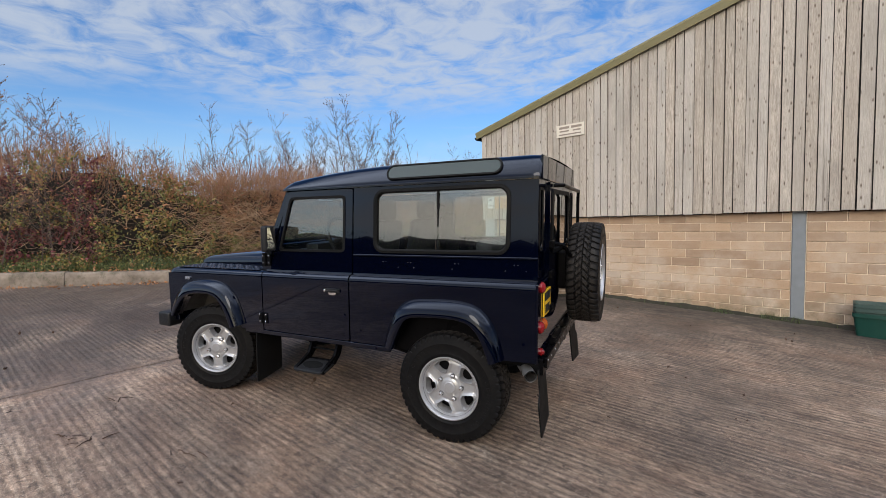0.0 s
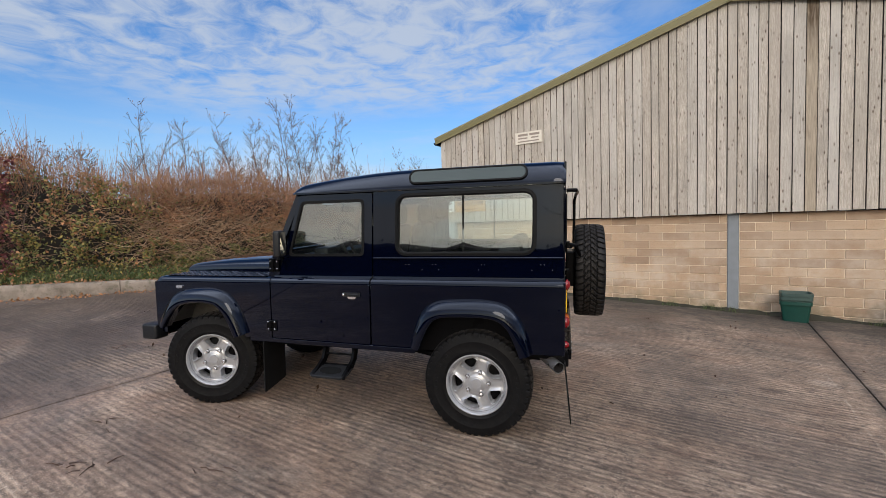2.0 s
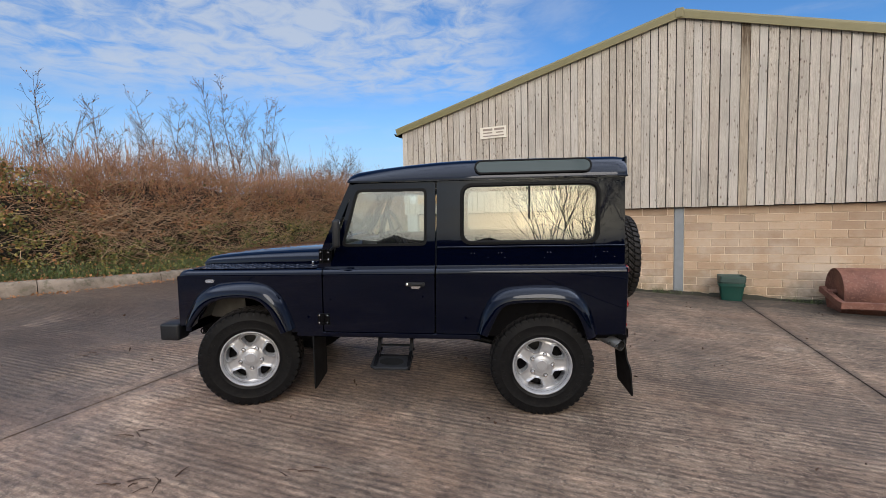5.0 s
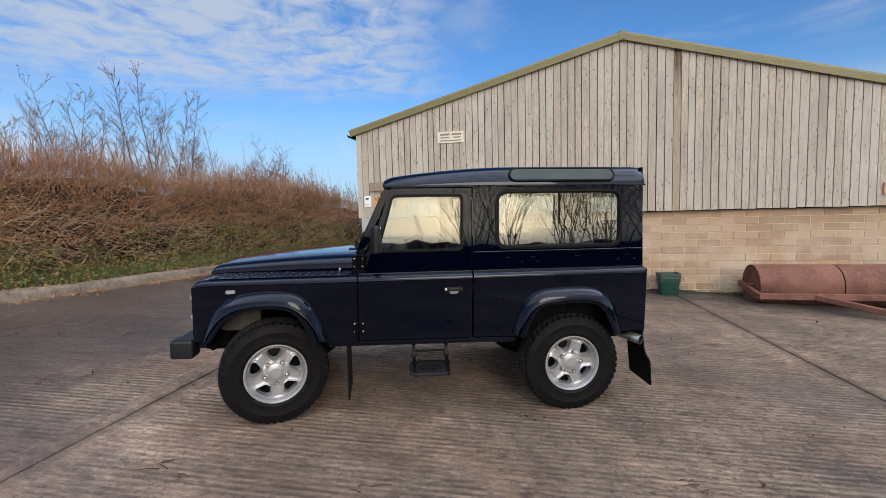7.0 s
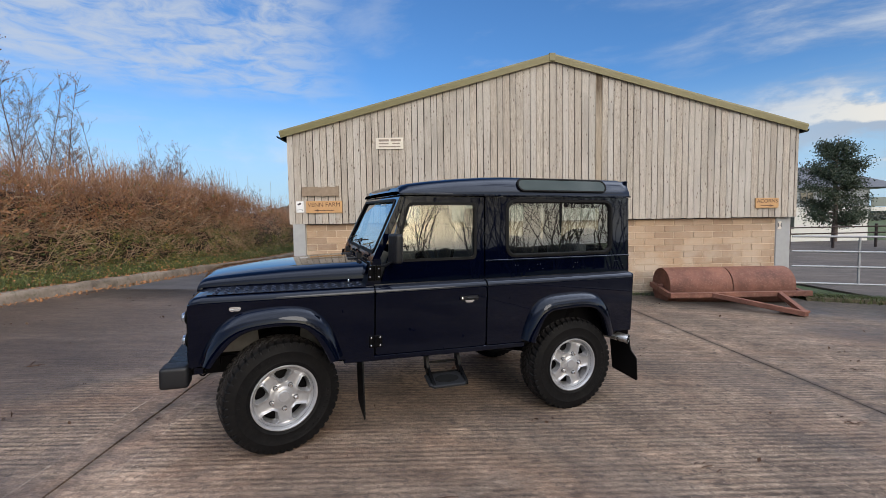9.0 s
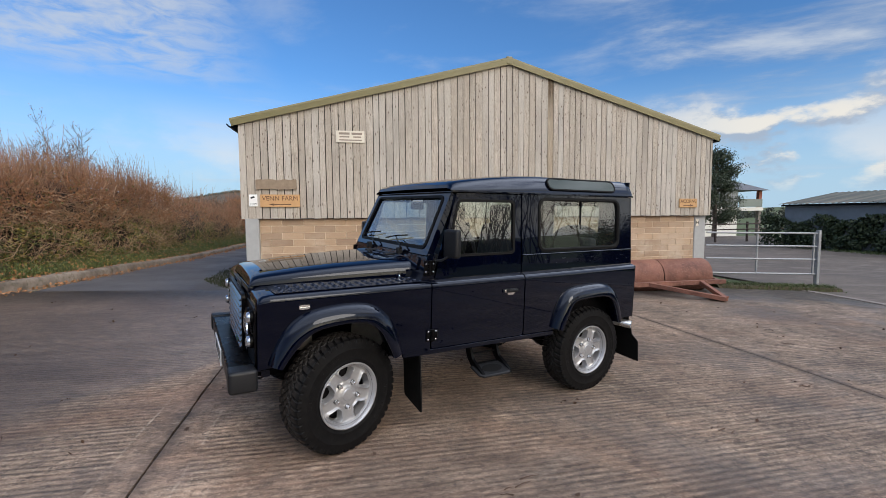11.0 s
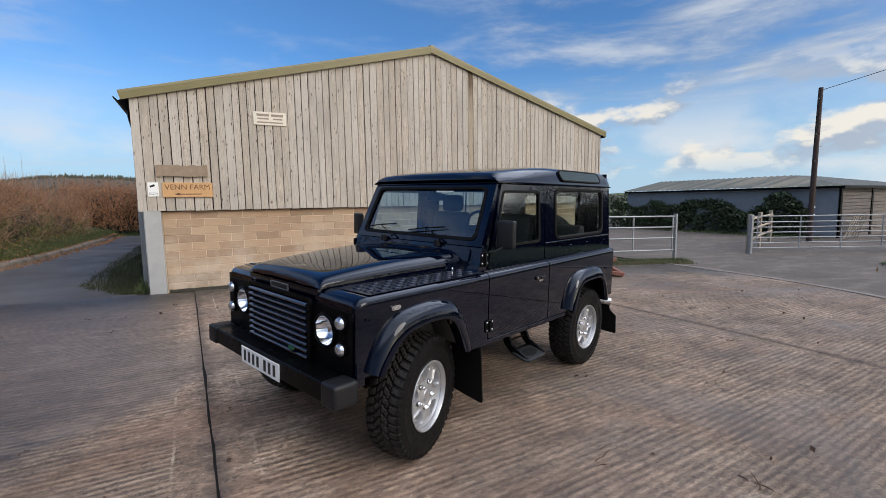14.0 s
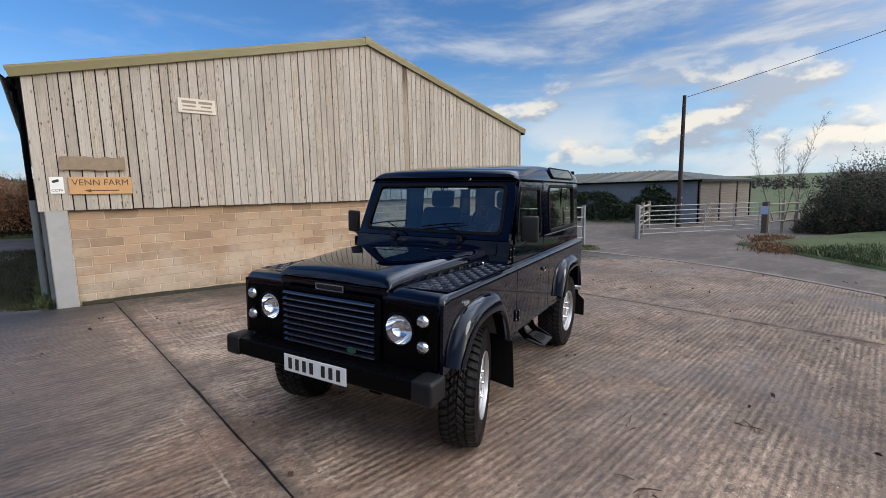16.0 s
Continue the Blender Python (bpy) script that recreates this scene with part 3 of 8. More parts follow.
MORTAR = simple("mortar", (0.70, 0.58, 0.43), 0.95, vary=0.2, scale=40, bump=0.3)
DARK = simple("dark_void", (0.012, 0.010, 0.009), 0.9)
OLIVE = simple("olive_trim", (0.175, 0.150, 0.062), 0.45, vary=0.12, scale=6)
SHEET = simple("fibre_cement_sheet", (0.115, 0.12, 0.115), 0.8, vary=0.25, scale=4, bump=0.2)
CLOTH = simple("dark_seat_cloth", (0.022, 0.023, 0.027), 0.85, vary=0.3, scale=120)
BEIGE = simple("grey_beige_paint", (0.33, 0.31, 0.27), 0.6, vary=0.15, scale=7)
REDLENS = simple("red_lens", (0.20, 0.006, 0.009), 0.12, vary=0.15, scale=90)
AMBER = simple("amber_lens", (0.34, 0.07, 0.008), 0.12, vary=0.15, scale=90)
CLEARLENS = simple("clear_lens", (0.55, 0.58, 0.62), 0.10, 0.85, vary=0.25, scale=70)
REFLECTOR = simple("lamp_reflector", (0.90, 0.91, 0.94), 0.05, 1.0, vary=0.03, scale=30)
WHITE = simple("white_plate", (0.78, 0.78, 0.76), 0.35, vary=0.03)
YELLOW = simple("yellow_plate", (0.80, 0.47, 0.02), 0.35, vary=0.03)
INK = simple("black_ink", (0.012, 0.012, 0.014), 0.5)
CREAM = simple("cream_sign", (0.66, 0.60, 0.50), 0.55, vary=0.12, scale=12)
TAN = simple("oiled_sign_board", (0.52, 0.30, 0.13), 0.5, vary=0.2, scale=9)
BROWNINK = simple("brown_lettering", (0.09, 0.035, 0.015), 0.55)
PINKINK = simple("faded_print", (0.27, 0.215, 0.17), 0.6)
OLDWOOD = simple("weathered_plank", (0.26, 0.195, 0.135), 0.85, vary=0.35, scale=11, bump=0.5)
GREENBIN = simple("green_plastic", (0.004, 0.046, 0.033), 0.45, vary=0.2, scale=10)
GREYBIN = simple("grey_green_plastic", (0.035, 0.065, 0.055), 0.5, vary=0.2, scale=10)
BARK = simple("grey_bark", (0.135, 0.102, 0.082), 0.9, vary=0.35, scale=9, bump=0.5)
TWIG = leafy("hedge_twigs", (0.506, 0.333, 0.201), (0.276, 0.178, 0.109), 0.8)
REDTWIG = leafy("red_brown_twigs", (0.386, 0.190, 0.098), (0.213, 0.114, 0.072), 0.8)
IVY = leafy("hedge_leaves", (0.076, 0.099, 0.025), (0.179, 0.168, 0.047))
RUSSET = leafy("russet_leaves", (0.425, 0.195, 0.080), (0.230, 0.116, 0.054))
PLUM = leafy("plum_leaves", (0.196, 0.046, 0.046), (0.098, 0.028, 0.028))
GOLD = leafy("yellow_green_leaves", (0.330, 0.248, 0.057), (0.149, 0.149, 0.037))
MOSSBLADE = leafy("moss_and_short_grass", (0.022, 0.032, 0.010), (0.050, 0.052, 0.018), 0.9)
MOSS = simple("dark_moss", (0.026, 0.024, 0.014), 0.95, vary=0.5, scale=9, bump=0.8)
GRASSBLADE = leafy("verge_grass", (0.045, 0.078, 0.016), (0.105, 0.125, 0.038))
IVYDARK = leafy("dark_ivy", (0.026, 0.046, 0.018), (0.065, 0.085, 0.034))
SCRUB = leafy("scrub_leaves", (0.020, 0.030, 0.014), (0.052, 0.058, 0.026))
EVERGREEN = leafy("evergreen_leaves", (0.022, 0.040, 0.020), (0.050, 0.070, 0.034))
# near-black colour standing in for the shade deep inside hedges and scrub
SHADECORE = simple("hedge_shade", (0.016, 0.012, 0.008), 0.95, vary=0.4, scale=6)
RENDERW = simple("white_render", (0.60, 0.585, 0.55), 0.8, vary=0.06, scale=3)
SLATE = simple("slate_roof", (0.075, 0.08, 0.095), 0.6, vary=0.2, scale=5)
HOUSEGREY = simple("grey_cladding", (0.30, 0.32, 0.34), 0.7, vary=0.1)
WOODCLAD = simple("pale_shed_boards", (0.165, 0.145, 0.13), 0.85, vary=0.35, scale=5)
CREOSOTE = simple("creosoted_pole", (0.045, 0.028, 0.022), 0.85, vary=0.3, scale=8)
RAILWOOD = simple("fence_rail_wood", (0.33, 0.28, 0.21), 0.85, vary=0.3, scale=8)
DULLBLUE = simple("blue_grey_wall", (0.20, 0.222, 0.25), 0.8, vary=0.2, scale=3)
BRICKRED = simple("red_brick_post", (0.25, 0.085, 0.055), 0.8, vary=0.2)


# ---- ground heights ----
def gz(x, y):
    """The yard's tilt, level again outside it."""
    return 0.032 - 0.0325 * max(min(x, 14.0), -14.0) + 0.015 * max(min(y, 2.5), -6.0)


def far_gz(x, y):
    """The land round the yard: falls a little to the east and rises to far hills."""
    d = math.hypot(x, y)
    h = gz(x, y) - 0.06
    t = max(0.0, (d - 28.0) / 200.0)
    h += -2.5 * min(t * 2.0, 1.0) * (1.0 if x > 0 else 0.15)
    t2 = max(0.0, (d - 150.0) / 700.0)
    h += 15.0 * min(t2, 1.3) ** 2 * (0.55 + 0.45 * math.sin(3.0 * math.atan2(y, x) + 0.8))
    return h


# ---- growing things ----
class Soup:
    """Many small pieces gathered into one mesh."""

    def __init__(self):
        self.v, self.f = [], []

    def rod(self, pts, rs, n=3):
        """A thin many-sided rod through points."""
        base = len(self.v)
        for i, p in enumerate(pts):
            a, b = pts[max(i - 1, 0)], pts[min(i + 1, len(pts) - 1)]
            d = (b - a).normalized()
            s = d.orthogonal().normalized()
            u = d.cross(s)
            for k in range(n):
                c = 2 * math.pi * k / n
                self.v.append(p + rs[i] * (math.cos(c) * s + math.sin(c) * u))
        for i in range(len(pts) - 1):
            for k in range(n):
                a, b = base + i * n + k, base + i * n + (k + 1) % n
                self.f.append((a, b, b + n, a + n))

    def leaf(self, p, size, rng, up=0.3):
        """A leaf: a folded diamond."""
        d = Vector((rng.gauss(0, 1), rng.gauss(0, 1), rng.gauss(0, 1))).normalized()
        s = d.orthogonal().normalized()
        s = (s * math.cos(rng.random() * 6.28) + d.cross(s) * math.sin(rng.random() * 6.28)).normalized()
        n = d.cross(s)
        w = size * 0.36
        b = len(self.v)
        self.v += [p, p + d * size * 0.5 + s * w + n * w * up, p + d * size, p + d * size * 0.5 - s * w + n * w * up]
        self.f += [(b, b + 1, b + 2), (b, b + 2, b + 3)]

    def blade(self, p, h, rng, w=0.006):
        a = rng.random() * 6.28
        s = Vector((math.cos(a), math.sin(a), 0)) * w
        lean = Vector((rng.gauss(0, 0.3), rng.gauss(0, 0.3), 1)) * h
        b = len(self.v)
        self.v += [p - s, p + s, p + lean * 0.6 + s * 0.6, p + lean * 0.6 - s * 0.6, p + lean + Vector((rng.gauss(0, 0.2), rng.gauss(0, 0.2), -0.1)) * h]
        self.f += [(b, b + 1, b + 2, b + 3), (b + 3, b + 2, b + 4)]

    def mesh(self, name, material, parent=None, label="", kind="", category=""):
        me = bpy.data.meshes.new(name)
        me.from_pydata([tuple(v) for v in self.v], [], self.f)
        me.materials.append(material)
        ob = new(name, me)
        ob.parent = parent
        return tagged(ob, label=label, kind=kind, category=category)


def grow(wood, leaves, p, d, length, r, depth, rng, leaf, droop=0.0, spread=0.6):
    """Branches from p along d, splitting until depth runs out."""
    n = 4 if depth > 1 else 3
    pts, q, dd = [p], p, d
    for i in range(n):
        dd = (dd + Vector((rng.gauss(0, 0.10), rng.gauss(0, 0.10), rng.gauss(0, 0.07) + 0.03 - droop))).normalized()
        q = q + dd * length / n
        pts.append(q)
    tip = max(r * (0.62 if depth else 0.4), 0.0035)
    wood.rod(pts, [r + (tip - r) * i / n for i in range(n + 1)], 6 if r > 0.03 else (4 if r > 0.012 else 3))
    if depth == 0:
        for _ in range(leaf):
            if rng.random() < 0.6:
                leaves.leaf(pts[rng.randrange(1, n + 1)], rng.uniform(0.035, 0.065), rng)
        return
    k = rng.choice((2, 3, 3)) if depth > 1 else rng.choice((3, 4))
    for j in range(k):
        at = pts[-1] if j == 0 else pts[rng.randrange(max(1, n - 2), n + 1)]
        side = dd.orthogonal().normalized()
        side = (side * math.cos(j * 2.4 + rng.random()) + dd.cross(side) * math.sin(j * 2.4 + rng.random())).normalized()
        nd = (dd + side * (spread * rng.uniform(0.5, 1.2) if j else 0.18)).normalized()
        grow(wood, leaves, at, nd, length * rng.uniform(0.62, 0.86), tip * (0.95 if j == 0 else 0.72), depth - 1, rng, leaf, droop, spread)


def bare_tree(name, label, x, y, z, height, seed, leaf=1, stems=1, depth=4, leafmat=None, group="", r=None, spread=0.6, lean=0.22):
    rng = random.Random(seed)
    t = thing(name, pose(x, y, z), label, "tree", group)
    wood, lv = Soup(), Soup()
    for s in range(stems):
        a = rng.random() * 6.28
        d = Vector((math.cos(a) * lean * (s > 0), math.sin(a) * lean * (s > 0), 1)).normalized()
        grow(wood, lv, Vector((0.12 * s * math.cos(a), 0.12 * s * math.sin(a), -0.1)), d, height * rng.uniform(0.30, 0.36), r or height * 0.011, depth, rng, leaf, 0.0, spread)
    wood.mesh("trunk", BARK, t)
    if lv.v:
        lv.mesh("leaves", leafmat or RUSSET, t, "sparse withered leaves")
    return t


# ---- ground, yard and roads ----
def make_land():
    xs = sorted({*[round(-40 + 2.0 * i, 2) for i in range(41)], *[s * 40 * 1.32 ** k for k in range(1, 15) for s in (1, -1)]})
    bm = bmesh.new()
    grid = [[bm.verts.new((x, y, far_gz(x, y) + (noise.noise(Vector((x, y, 0)) * 0.02) * 3.0 if math.hypot(x, y) > 90 else 0))) for x in xs] for y in xs]
    for a, b in zip(grid, grid[1:]):
        for k in range(len(xs) - 1):
            bm.faces.new((a[k], a[k + 1], b[k + 1], b[k]))
    ob = part("ground", bm, GRASS, None, smooth=60)
    tagged(ob, "winter grass fields round the yard", "ground", kind="structure")


EDGE = ((-20.0, -9.0), (-6.0, 0.7), (-3.0, 2.85), (-1.5, 3.85), (-0.1, 4.67), (0.9, 5.28), (1.8, 5.75), (2.6, 6.10), (3.4, 6.38), (4.3, 6.62), (6.0, 6.85), (9.0, 7.0))          # y and x of the yard's edge along the lane


def edge_x(y):
    for (ya, xa), (yb, xb) in zip(EDGE, EDGE[1:]):
        if y <= yb:
            return xa + (xb - xa) * (y - ya) / (yb - ya)
    return EDGE[-1][1]


def sheet(bm, rows, lift, thick=0.2):
    """A slab over rows of (y, x0, x1), with its top lift above the tilted ground and sides down."""
    top = []
    for y, x0, x1 in rows:
        n = 8
        top.append([bm.verts.new((x0 + (x1 - x0) * k / n, y, gz(x0 + (x1 - x0) * k / n, y) + lift)) for k in range(n + 1)])
    for a, b in zip(top, top[1:]):
        for k in range(len(a) - 1):
            bm.faces.new((a[k], a[k + 1], b[k + 1], b[k]))
    g = bmesh.ops.extrude_edge_only(bm, edges=[e for e in bm.edges if e.is_boundary])
    bmesh.ops.translate(bm, vec=(0, 0, -thick), verts=[v for v in g["geom"] if isinstance(v, bmesh.types.BMVert)])


def yrange(a, b, step=1.0):
    n = max(1, round((b - a) / step))
    return [a + (b - a) * k / n for k in range(n + 1)]


def make_yard():
    bm = bmesh.new()
    sheet(bm, [(y, -13.9, max(1.1, edge_x(y) - 0.1)) for y in yrange(-16, 8.1, 1.0)], -0.014, 0.02)
    yard = part("pavement", bm, DARK, None)
    tagged(yard, "yard of tamped concrete bays with recessed joints", "yard", kind="structure")
    chip = lambda y, k: 0.016 * max(0.0, noise.noise(Vector((y * 1.3, k, 0))) + 0.6 * noise.noise(Vector((y * 5.0, k, 2))))
    bays = (
        ([(y, -28.0, -11.45) for y in yrange(-16, 8.1)], 0),
        ([(y, -11.43, -5.6155 - 0.01 * y) for y in yrange(-16, 8.1)], 0),
        ([(y, -5.615 - 0.01 * y, -5.388 - 0.028 * y - chip(y, 3.0)) for y in yrange(-16, 8.1, 0.12)], 0.001),
        ([(y, -5.375 - 0.028 * y + chip(y, 8.0), 0.834 - 0.055 * y - chip(y, 5.0) * 0.6) for y in yrange(-16, 8.24, 0.12)], 0),
        ([(y, 0.85 - 0.055 * y, edge_x(y) - 0.14) for y in yrange(-5.2, 8.24, 0.6)], 0),
    )
    for rows, lift in bays:
        bm = bmesh.new()
        sheet(bm, rows, lift, 0.1)
        part("concrete_bay", bm, CONCRETE, yard)
    bm = bmesh.new()
    rows = [(y, edge_x(y) - 0.125, edge_x(y) + 0.075) for y in yrange(-6, 7.6, 0.4)]
    sheet(bm, rows, 0.012, 0.1)
    part("edging_strip", bm, PALE, yard, "pale worn concrete edging strip")
    bm = bmesh.new()
    sheet(bm, [(y, edge_x(y) + 0.08, 34.0) for y in yrange(-16, 8.6, 0.6)], -0.008, 0.1)
    sheet(bm, [(y, 7.08, 34.0) for y in yrange(8.6, 34, 2)], -0.008, 0.1)
    lane = part("road", bm, LANE, None)
    tagged(lane, "grey worn farm lane beside the yard", "lane", kind="structure")
    bm = bmesh.new()
    road = [(8.11, -10.1, -6.45), (9.5, -10.0, -7.15), (12, -9.7, -7.4), (15, -9.3, -7.3), (19, -9.2, -6.8), (22, -9.6, -5.0), (24, -10.0, -1.0), (25.2, -9.8, 4.0), (26.0, -8.5, 6.0)]
    fine = []
    for (ya, a0, a1), (yb, b0, b1) in zip(road, road[1:]):
        for k in range(4):
            t = k / 4
            fine.append((ya + (yb - ya) * t, a0 + (b0 - a0) * t, a1 + (b1 - a1) * t))
    sheet(bm, fine, -0.004, 0.1)
    moss = bmesh.new()
    sheet(moss, [(y, -8.2, -6.40) for y in yrange(8.14, 20.0, 0.8)], -0.012, 0.1)
    mv = part("moss_verge", moss, MOSS, None)
    tagged(mv, "dark mossy ground along the barn's side", "verge", kind="structure")
    drive = part("road", bm, ASPHALT, None)
    tagged(drive, "dark asphalt drive running past the barn's side", "road", kind="structure")


PALE = simple("pale_edging", (0.20, 0.170, 0.145), 0.85, vary=0.5, scale=5, bump=0.5)


def make_lane():
    s = Mat("lane_surface", (0.15, 0.14, 0.13), 0.8)
    c = s.mix(s.ramp(s.noise(0.35, 6, 0.6), 0.35, 0.65), (0.060, 0.046, 0.036), (0.118, 0.091, 0.071))
    c = s.mix(s.math("MULTIPLY", s.ramp(s.noise(5, 7, 0.72), 0.46, 0.62), 0.6), c, (0.053, 0.041, 0.033))
    c = s.mix(s.math("MULTIPLY", s.ramp(s.noise(1.3, 6, 0.7, (0.5, 1.6, 1), rot=(0, 0, 0.6)), 0.50, 0.66), 0.45), c, (0.225, 0.188, 0.154))
    c = s.mix(s.math("MULTIPLY", s.ramp(s.noise(60, 4, 0.75), 0.54, 0.68), 0.5), c, (0.255, 0.217, 0.180))
    s.color(c)
    s.bump(s.noise(90, 4, 0.7), 0.4, 0.006)
    return s.mat


LANE = make_lane()

EARTH = simple("leafy_earth", (0.060, 0.048, 0.024), 0.95, vary=0.5, scale=7, bump=0.6)

# the kerb's line, from behind the camera round to the far end of the drive
KERB_LINE = [Vector(p) for p in ((-21, -10), (-16.5, -3.6), (-13.45, 0.2), (-12.35, 1.45), (-11.55, 2.9), (-11.0, 4.3), (-10.72, 6.0), (-10.42, 8.0), (-10.1, 10.0), (-9.8, 12.2), (-9.5, 14.0), (-9.25, 18.0), (-9.05, 22.0), (-9.1, 28.0), (-9.6, 36.0))]


def along(s):
    """The point of the kerb's line s metres from its start, and the way outwards, off the yard."""
    for a, b in zip(KERB_LINE, KERB_LINE[1:]):
        l = (b - a).length
        if s <= l or b is KERB_LINE[-1]:
            d = (b - a) / l
            return a + d * s, Vector((-d.y, d.x)), d
        s -= l


KERB_LEN = sum((b - a).length for a, b in zip(KERB_LINE, KERB_LINE[1:]))


def kerb_h(y):
    return 0.32 - 0.13 * max(0.0, min(1.0, (y - 1.0) / 4.0)) - 0.07 * max(0.0, min(1.0, (y - 9.0) / 6.0))


def make_kerb_line():
    k = tagged(new("kerb"), "old cast concrete kerb along the hedge bank", "kerb", kind="structure")
    rng = random.Random(4)
    s = 2.0
    while s < KERB_LEN - 14:
        l = rng.uniform(1.7, 2.3)
        bm, rings = bmesh.new(), []
        for t in (0.006, l / 3, 2 * l / 3, l - 0.006):
            p, n, d = along(s + t)
            z, h = gz(p.x, p.y), kerb_h(p.y) + rng.uniform(-0.012, 0.012)
            j = rng.uniform(-0.012, 0.012)
            rings.append([(p.x + n.x * (o + j), p.y + n.y * (o + j), z + e) for o, e in ((0.0, -0.1), (0.01, h * 0.6), (0.025, h - 0.03), (0.055, h), (0.22, h + 0.004), (0.25, h - 0.02), (0.25, -0.1))])
        loft(bm, rings, True, True)
        bmesh.ops.recalc_face_normals(bm, faces=bm.faces)
        part("kerb_stone", bm, KERB, k, smooth=50)
        s += l
    bm, rings = bmesh.new(), []
    for i in range(120):
        p, n, d = along(KERB_LEN * i / 119)
        z, h = gz(p.x, p.y), kerb_h(p.y)
        w = noise.noise(Vector((p.x, p.y, 0)) * 0.8) * 0.06
        rings.append([(p.x + n.x * o, p.y + n.y * o, z + e) for o, e in ((0.2, -0.2), (0.21, h - 0.035), (0.5, h + 0.05 + w), (1.0, h + 0.28 + w), (2.0, h + 0.55), (3.4, h + 0.5), (5.5, -0.3))])
    loft(bm, rings, False)
    bank = part("hedge_bank", bm, EARTH, None, smooth=60)
    tagged(bank, "grassy earth bank behind the kerb", "bank", kind="structure")


def hedge_top(y):
    """The trimmed top of the hedge above the yard, in metres."""
    return 2.62 - 0.75 * max(0.0, min(1.0, (y - 13.0) / 8.0)) + 0.45 * max(0.0, min(1.0, (3.0 - y) / 3.0)) + 0.12 * math.sin(1.3 * y) * (y < 12) + 0.10 * noise.noise(Vector((y * 0.7, 3.0, 0)))


PALETWIG = leafy("pale_laid_wood", (0.483, 0.333, 0.207), (0.310, 0.207, 0.127), 0.8)


def make_hedge():
    rng = random.Random(11)
    lo, hi = 3.0, KERB_LEN - 12.0
    # dark sheet behind the leaves: the hedge's inner shade, painted as a surface
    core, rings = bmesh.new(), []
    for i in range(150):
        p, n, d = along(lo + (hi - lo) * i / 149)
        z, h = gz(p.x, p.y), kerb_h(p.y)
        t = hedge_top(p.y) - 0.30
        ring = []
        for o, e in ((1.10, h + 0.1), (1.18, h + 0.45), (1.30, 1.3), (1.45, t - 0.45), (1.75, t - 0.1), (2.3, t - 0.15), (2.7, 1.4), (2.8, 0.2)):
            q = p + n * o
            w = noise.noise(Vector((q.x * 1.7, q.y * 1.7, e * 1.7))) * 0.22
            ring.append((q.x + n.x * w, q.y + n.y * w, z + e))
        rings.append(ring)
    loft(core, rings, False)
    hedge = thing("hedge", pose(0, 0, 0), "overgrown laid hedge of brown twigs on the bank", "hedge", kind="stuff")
    part("hedge_shade_core", core, SHADECORE, hedge, smooth=60)
    twigs, red, ivy, rus, plum, gold, pale = Soup(), Soup(), Soup(), Soup(), Soup(), Soup(), Soup()

    def spot():
        s = lo + (hi - lo) * (rng.random() ** 0.9)
        if rng.random() < 0.55:
            s = 11.0 + rng.random() * 18.0
        return along(s)

    def surface(p, n, e, t):
        """A place on the hedge's face, bulging and sinking."""
        f = min(max((e - 0.3) / max(t - 0.3, 0.1), 0), 1)
        o = 0.80 + 0.22 * f + 0.55 * max(0.0, f - 0.8) / 0.2 * 0.6
        o += 0.28 * noise.noise(Vector((p.x * 0.9, p.y * 0.9, e * 1.3))) + 0.24 * noise.noise(Vector((p.x * 2.7, p.y * 2.7, e * 3.2))) + rng.gauss(0, 0.07)
        return p + n * o

    for _ in range(17000):
        p, n, d = spot()
        t = hedge_top(p.y)
        e = kerb_h(p.y) + 0.15 + (t - 0.5) * rng.random() ** 0.8
        q = surface(p, n, e, t)
        a = Vector((q.x, q.y, gz(p.x, p.y) + e))
        f = e / t
        l = rng.uniform(0.18, 0.75)
        up = rng.gauss(0.15, 0.5) if f < 0.72 else rng.gauss(0.9, 0.5)
        w = Vector((d.x * rng.choice((-1, 1)) * rng.uniform(0.4, 1), d.y * rng.choice((-1, 1)) * rng.uniform(0.4, 1), up)) + Vector((-n.x, -n.y, 0)) * rng.gauss(0.15, 0.3)
        w.normalize()
        k = Vector((rng.gauss(0, 0.12), rng.gauss(0, 0.12), rng.gauss(-0.03, 0.1))) * l
        r = rng.choice((0.0025, 0.003, 0.004, 0.005, 0.007))
        if (p.y < 3.4 and rng.random() < 0.8) or (f < 0.45 and rng.random() < 0.35):
            continue
        (red if (f > 0.60 and rng.random() < 0.75) or rng.random() < 0.18 else twigs).rod([a, a + w * l * 0.5 + k, a + w * l], [r, r * 0.8, r * 0.4])
    for _ in range(480):
        p, n, d = spot()
        t = hedge_top(p.y)
        if p.y < 2.6:
            continue
        e = kerb_h(p.y) + 0.35 + (t - 1.1) * rng.random()
        q = surface(p, n, e, t) - n * rng.uniform(-0.05, 0.12)
        a = Vector((q.x, q.y, gz(p.x, p.y) + e))
        l = rng.uniform(0.35, 1.1)
        w = Vector((d.x, d.y, rng.gauss(0.15, 0.5))).normalized() * rng.choice((1, 1, -1))
        k = Vector((rng.gauss(0, 0.05), rng.gauss(0, 0.08), rng.gauss(0.04, 0.14))) * l
        r = rng.uniform(0.004, 0.009)
        pale.rod([a, a + w * l * 0.33 + k, a + w * l * 0.66 + k * 1.2, a + w * l], [r, r * 0.9, r * 0.7, r * 0.4], 5)
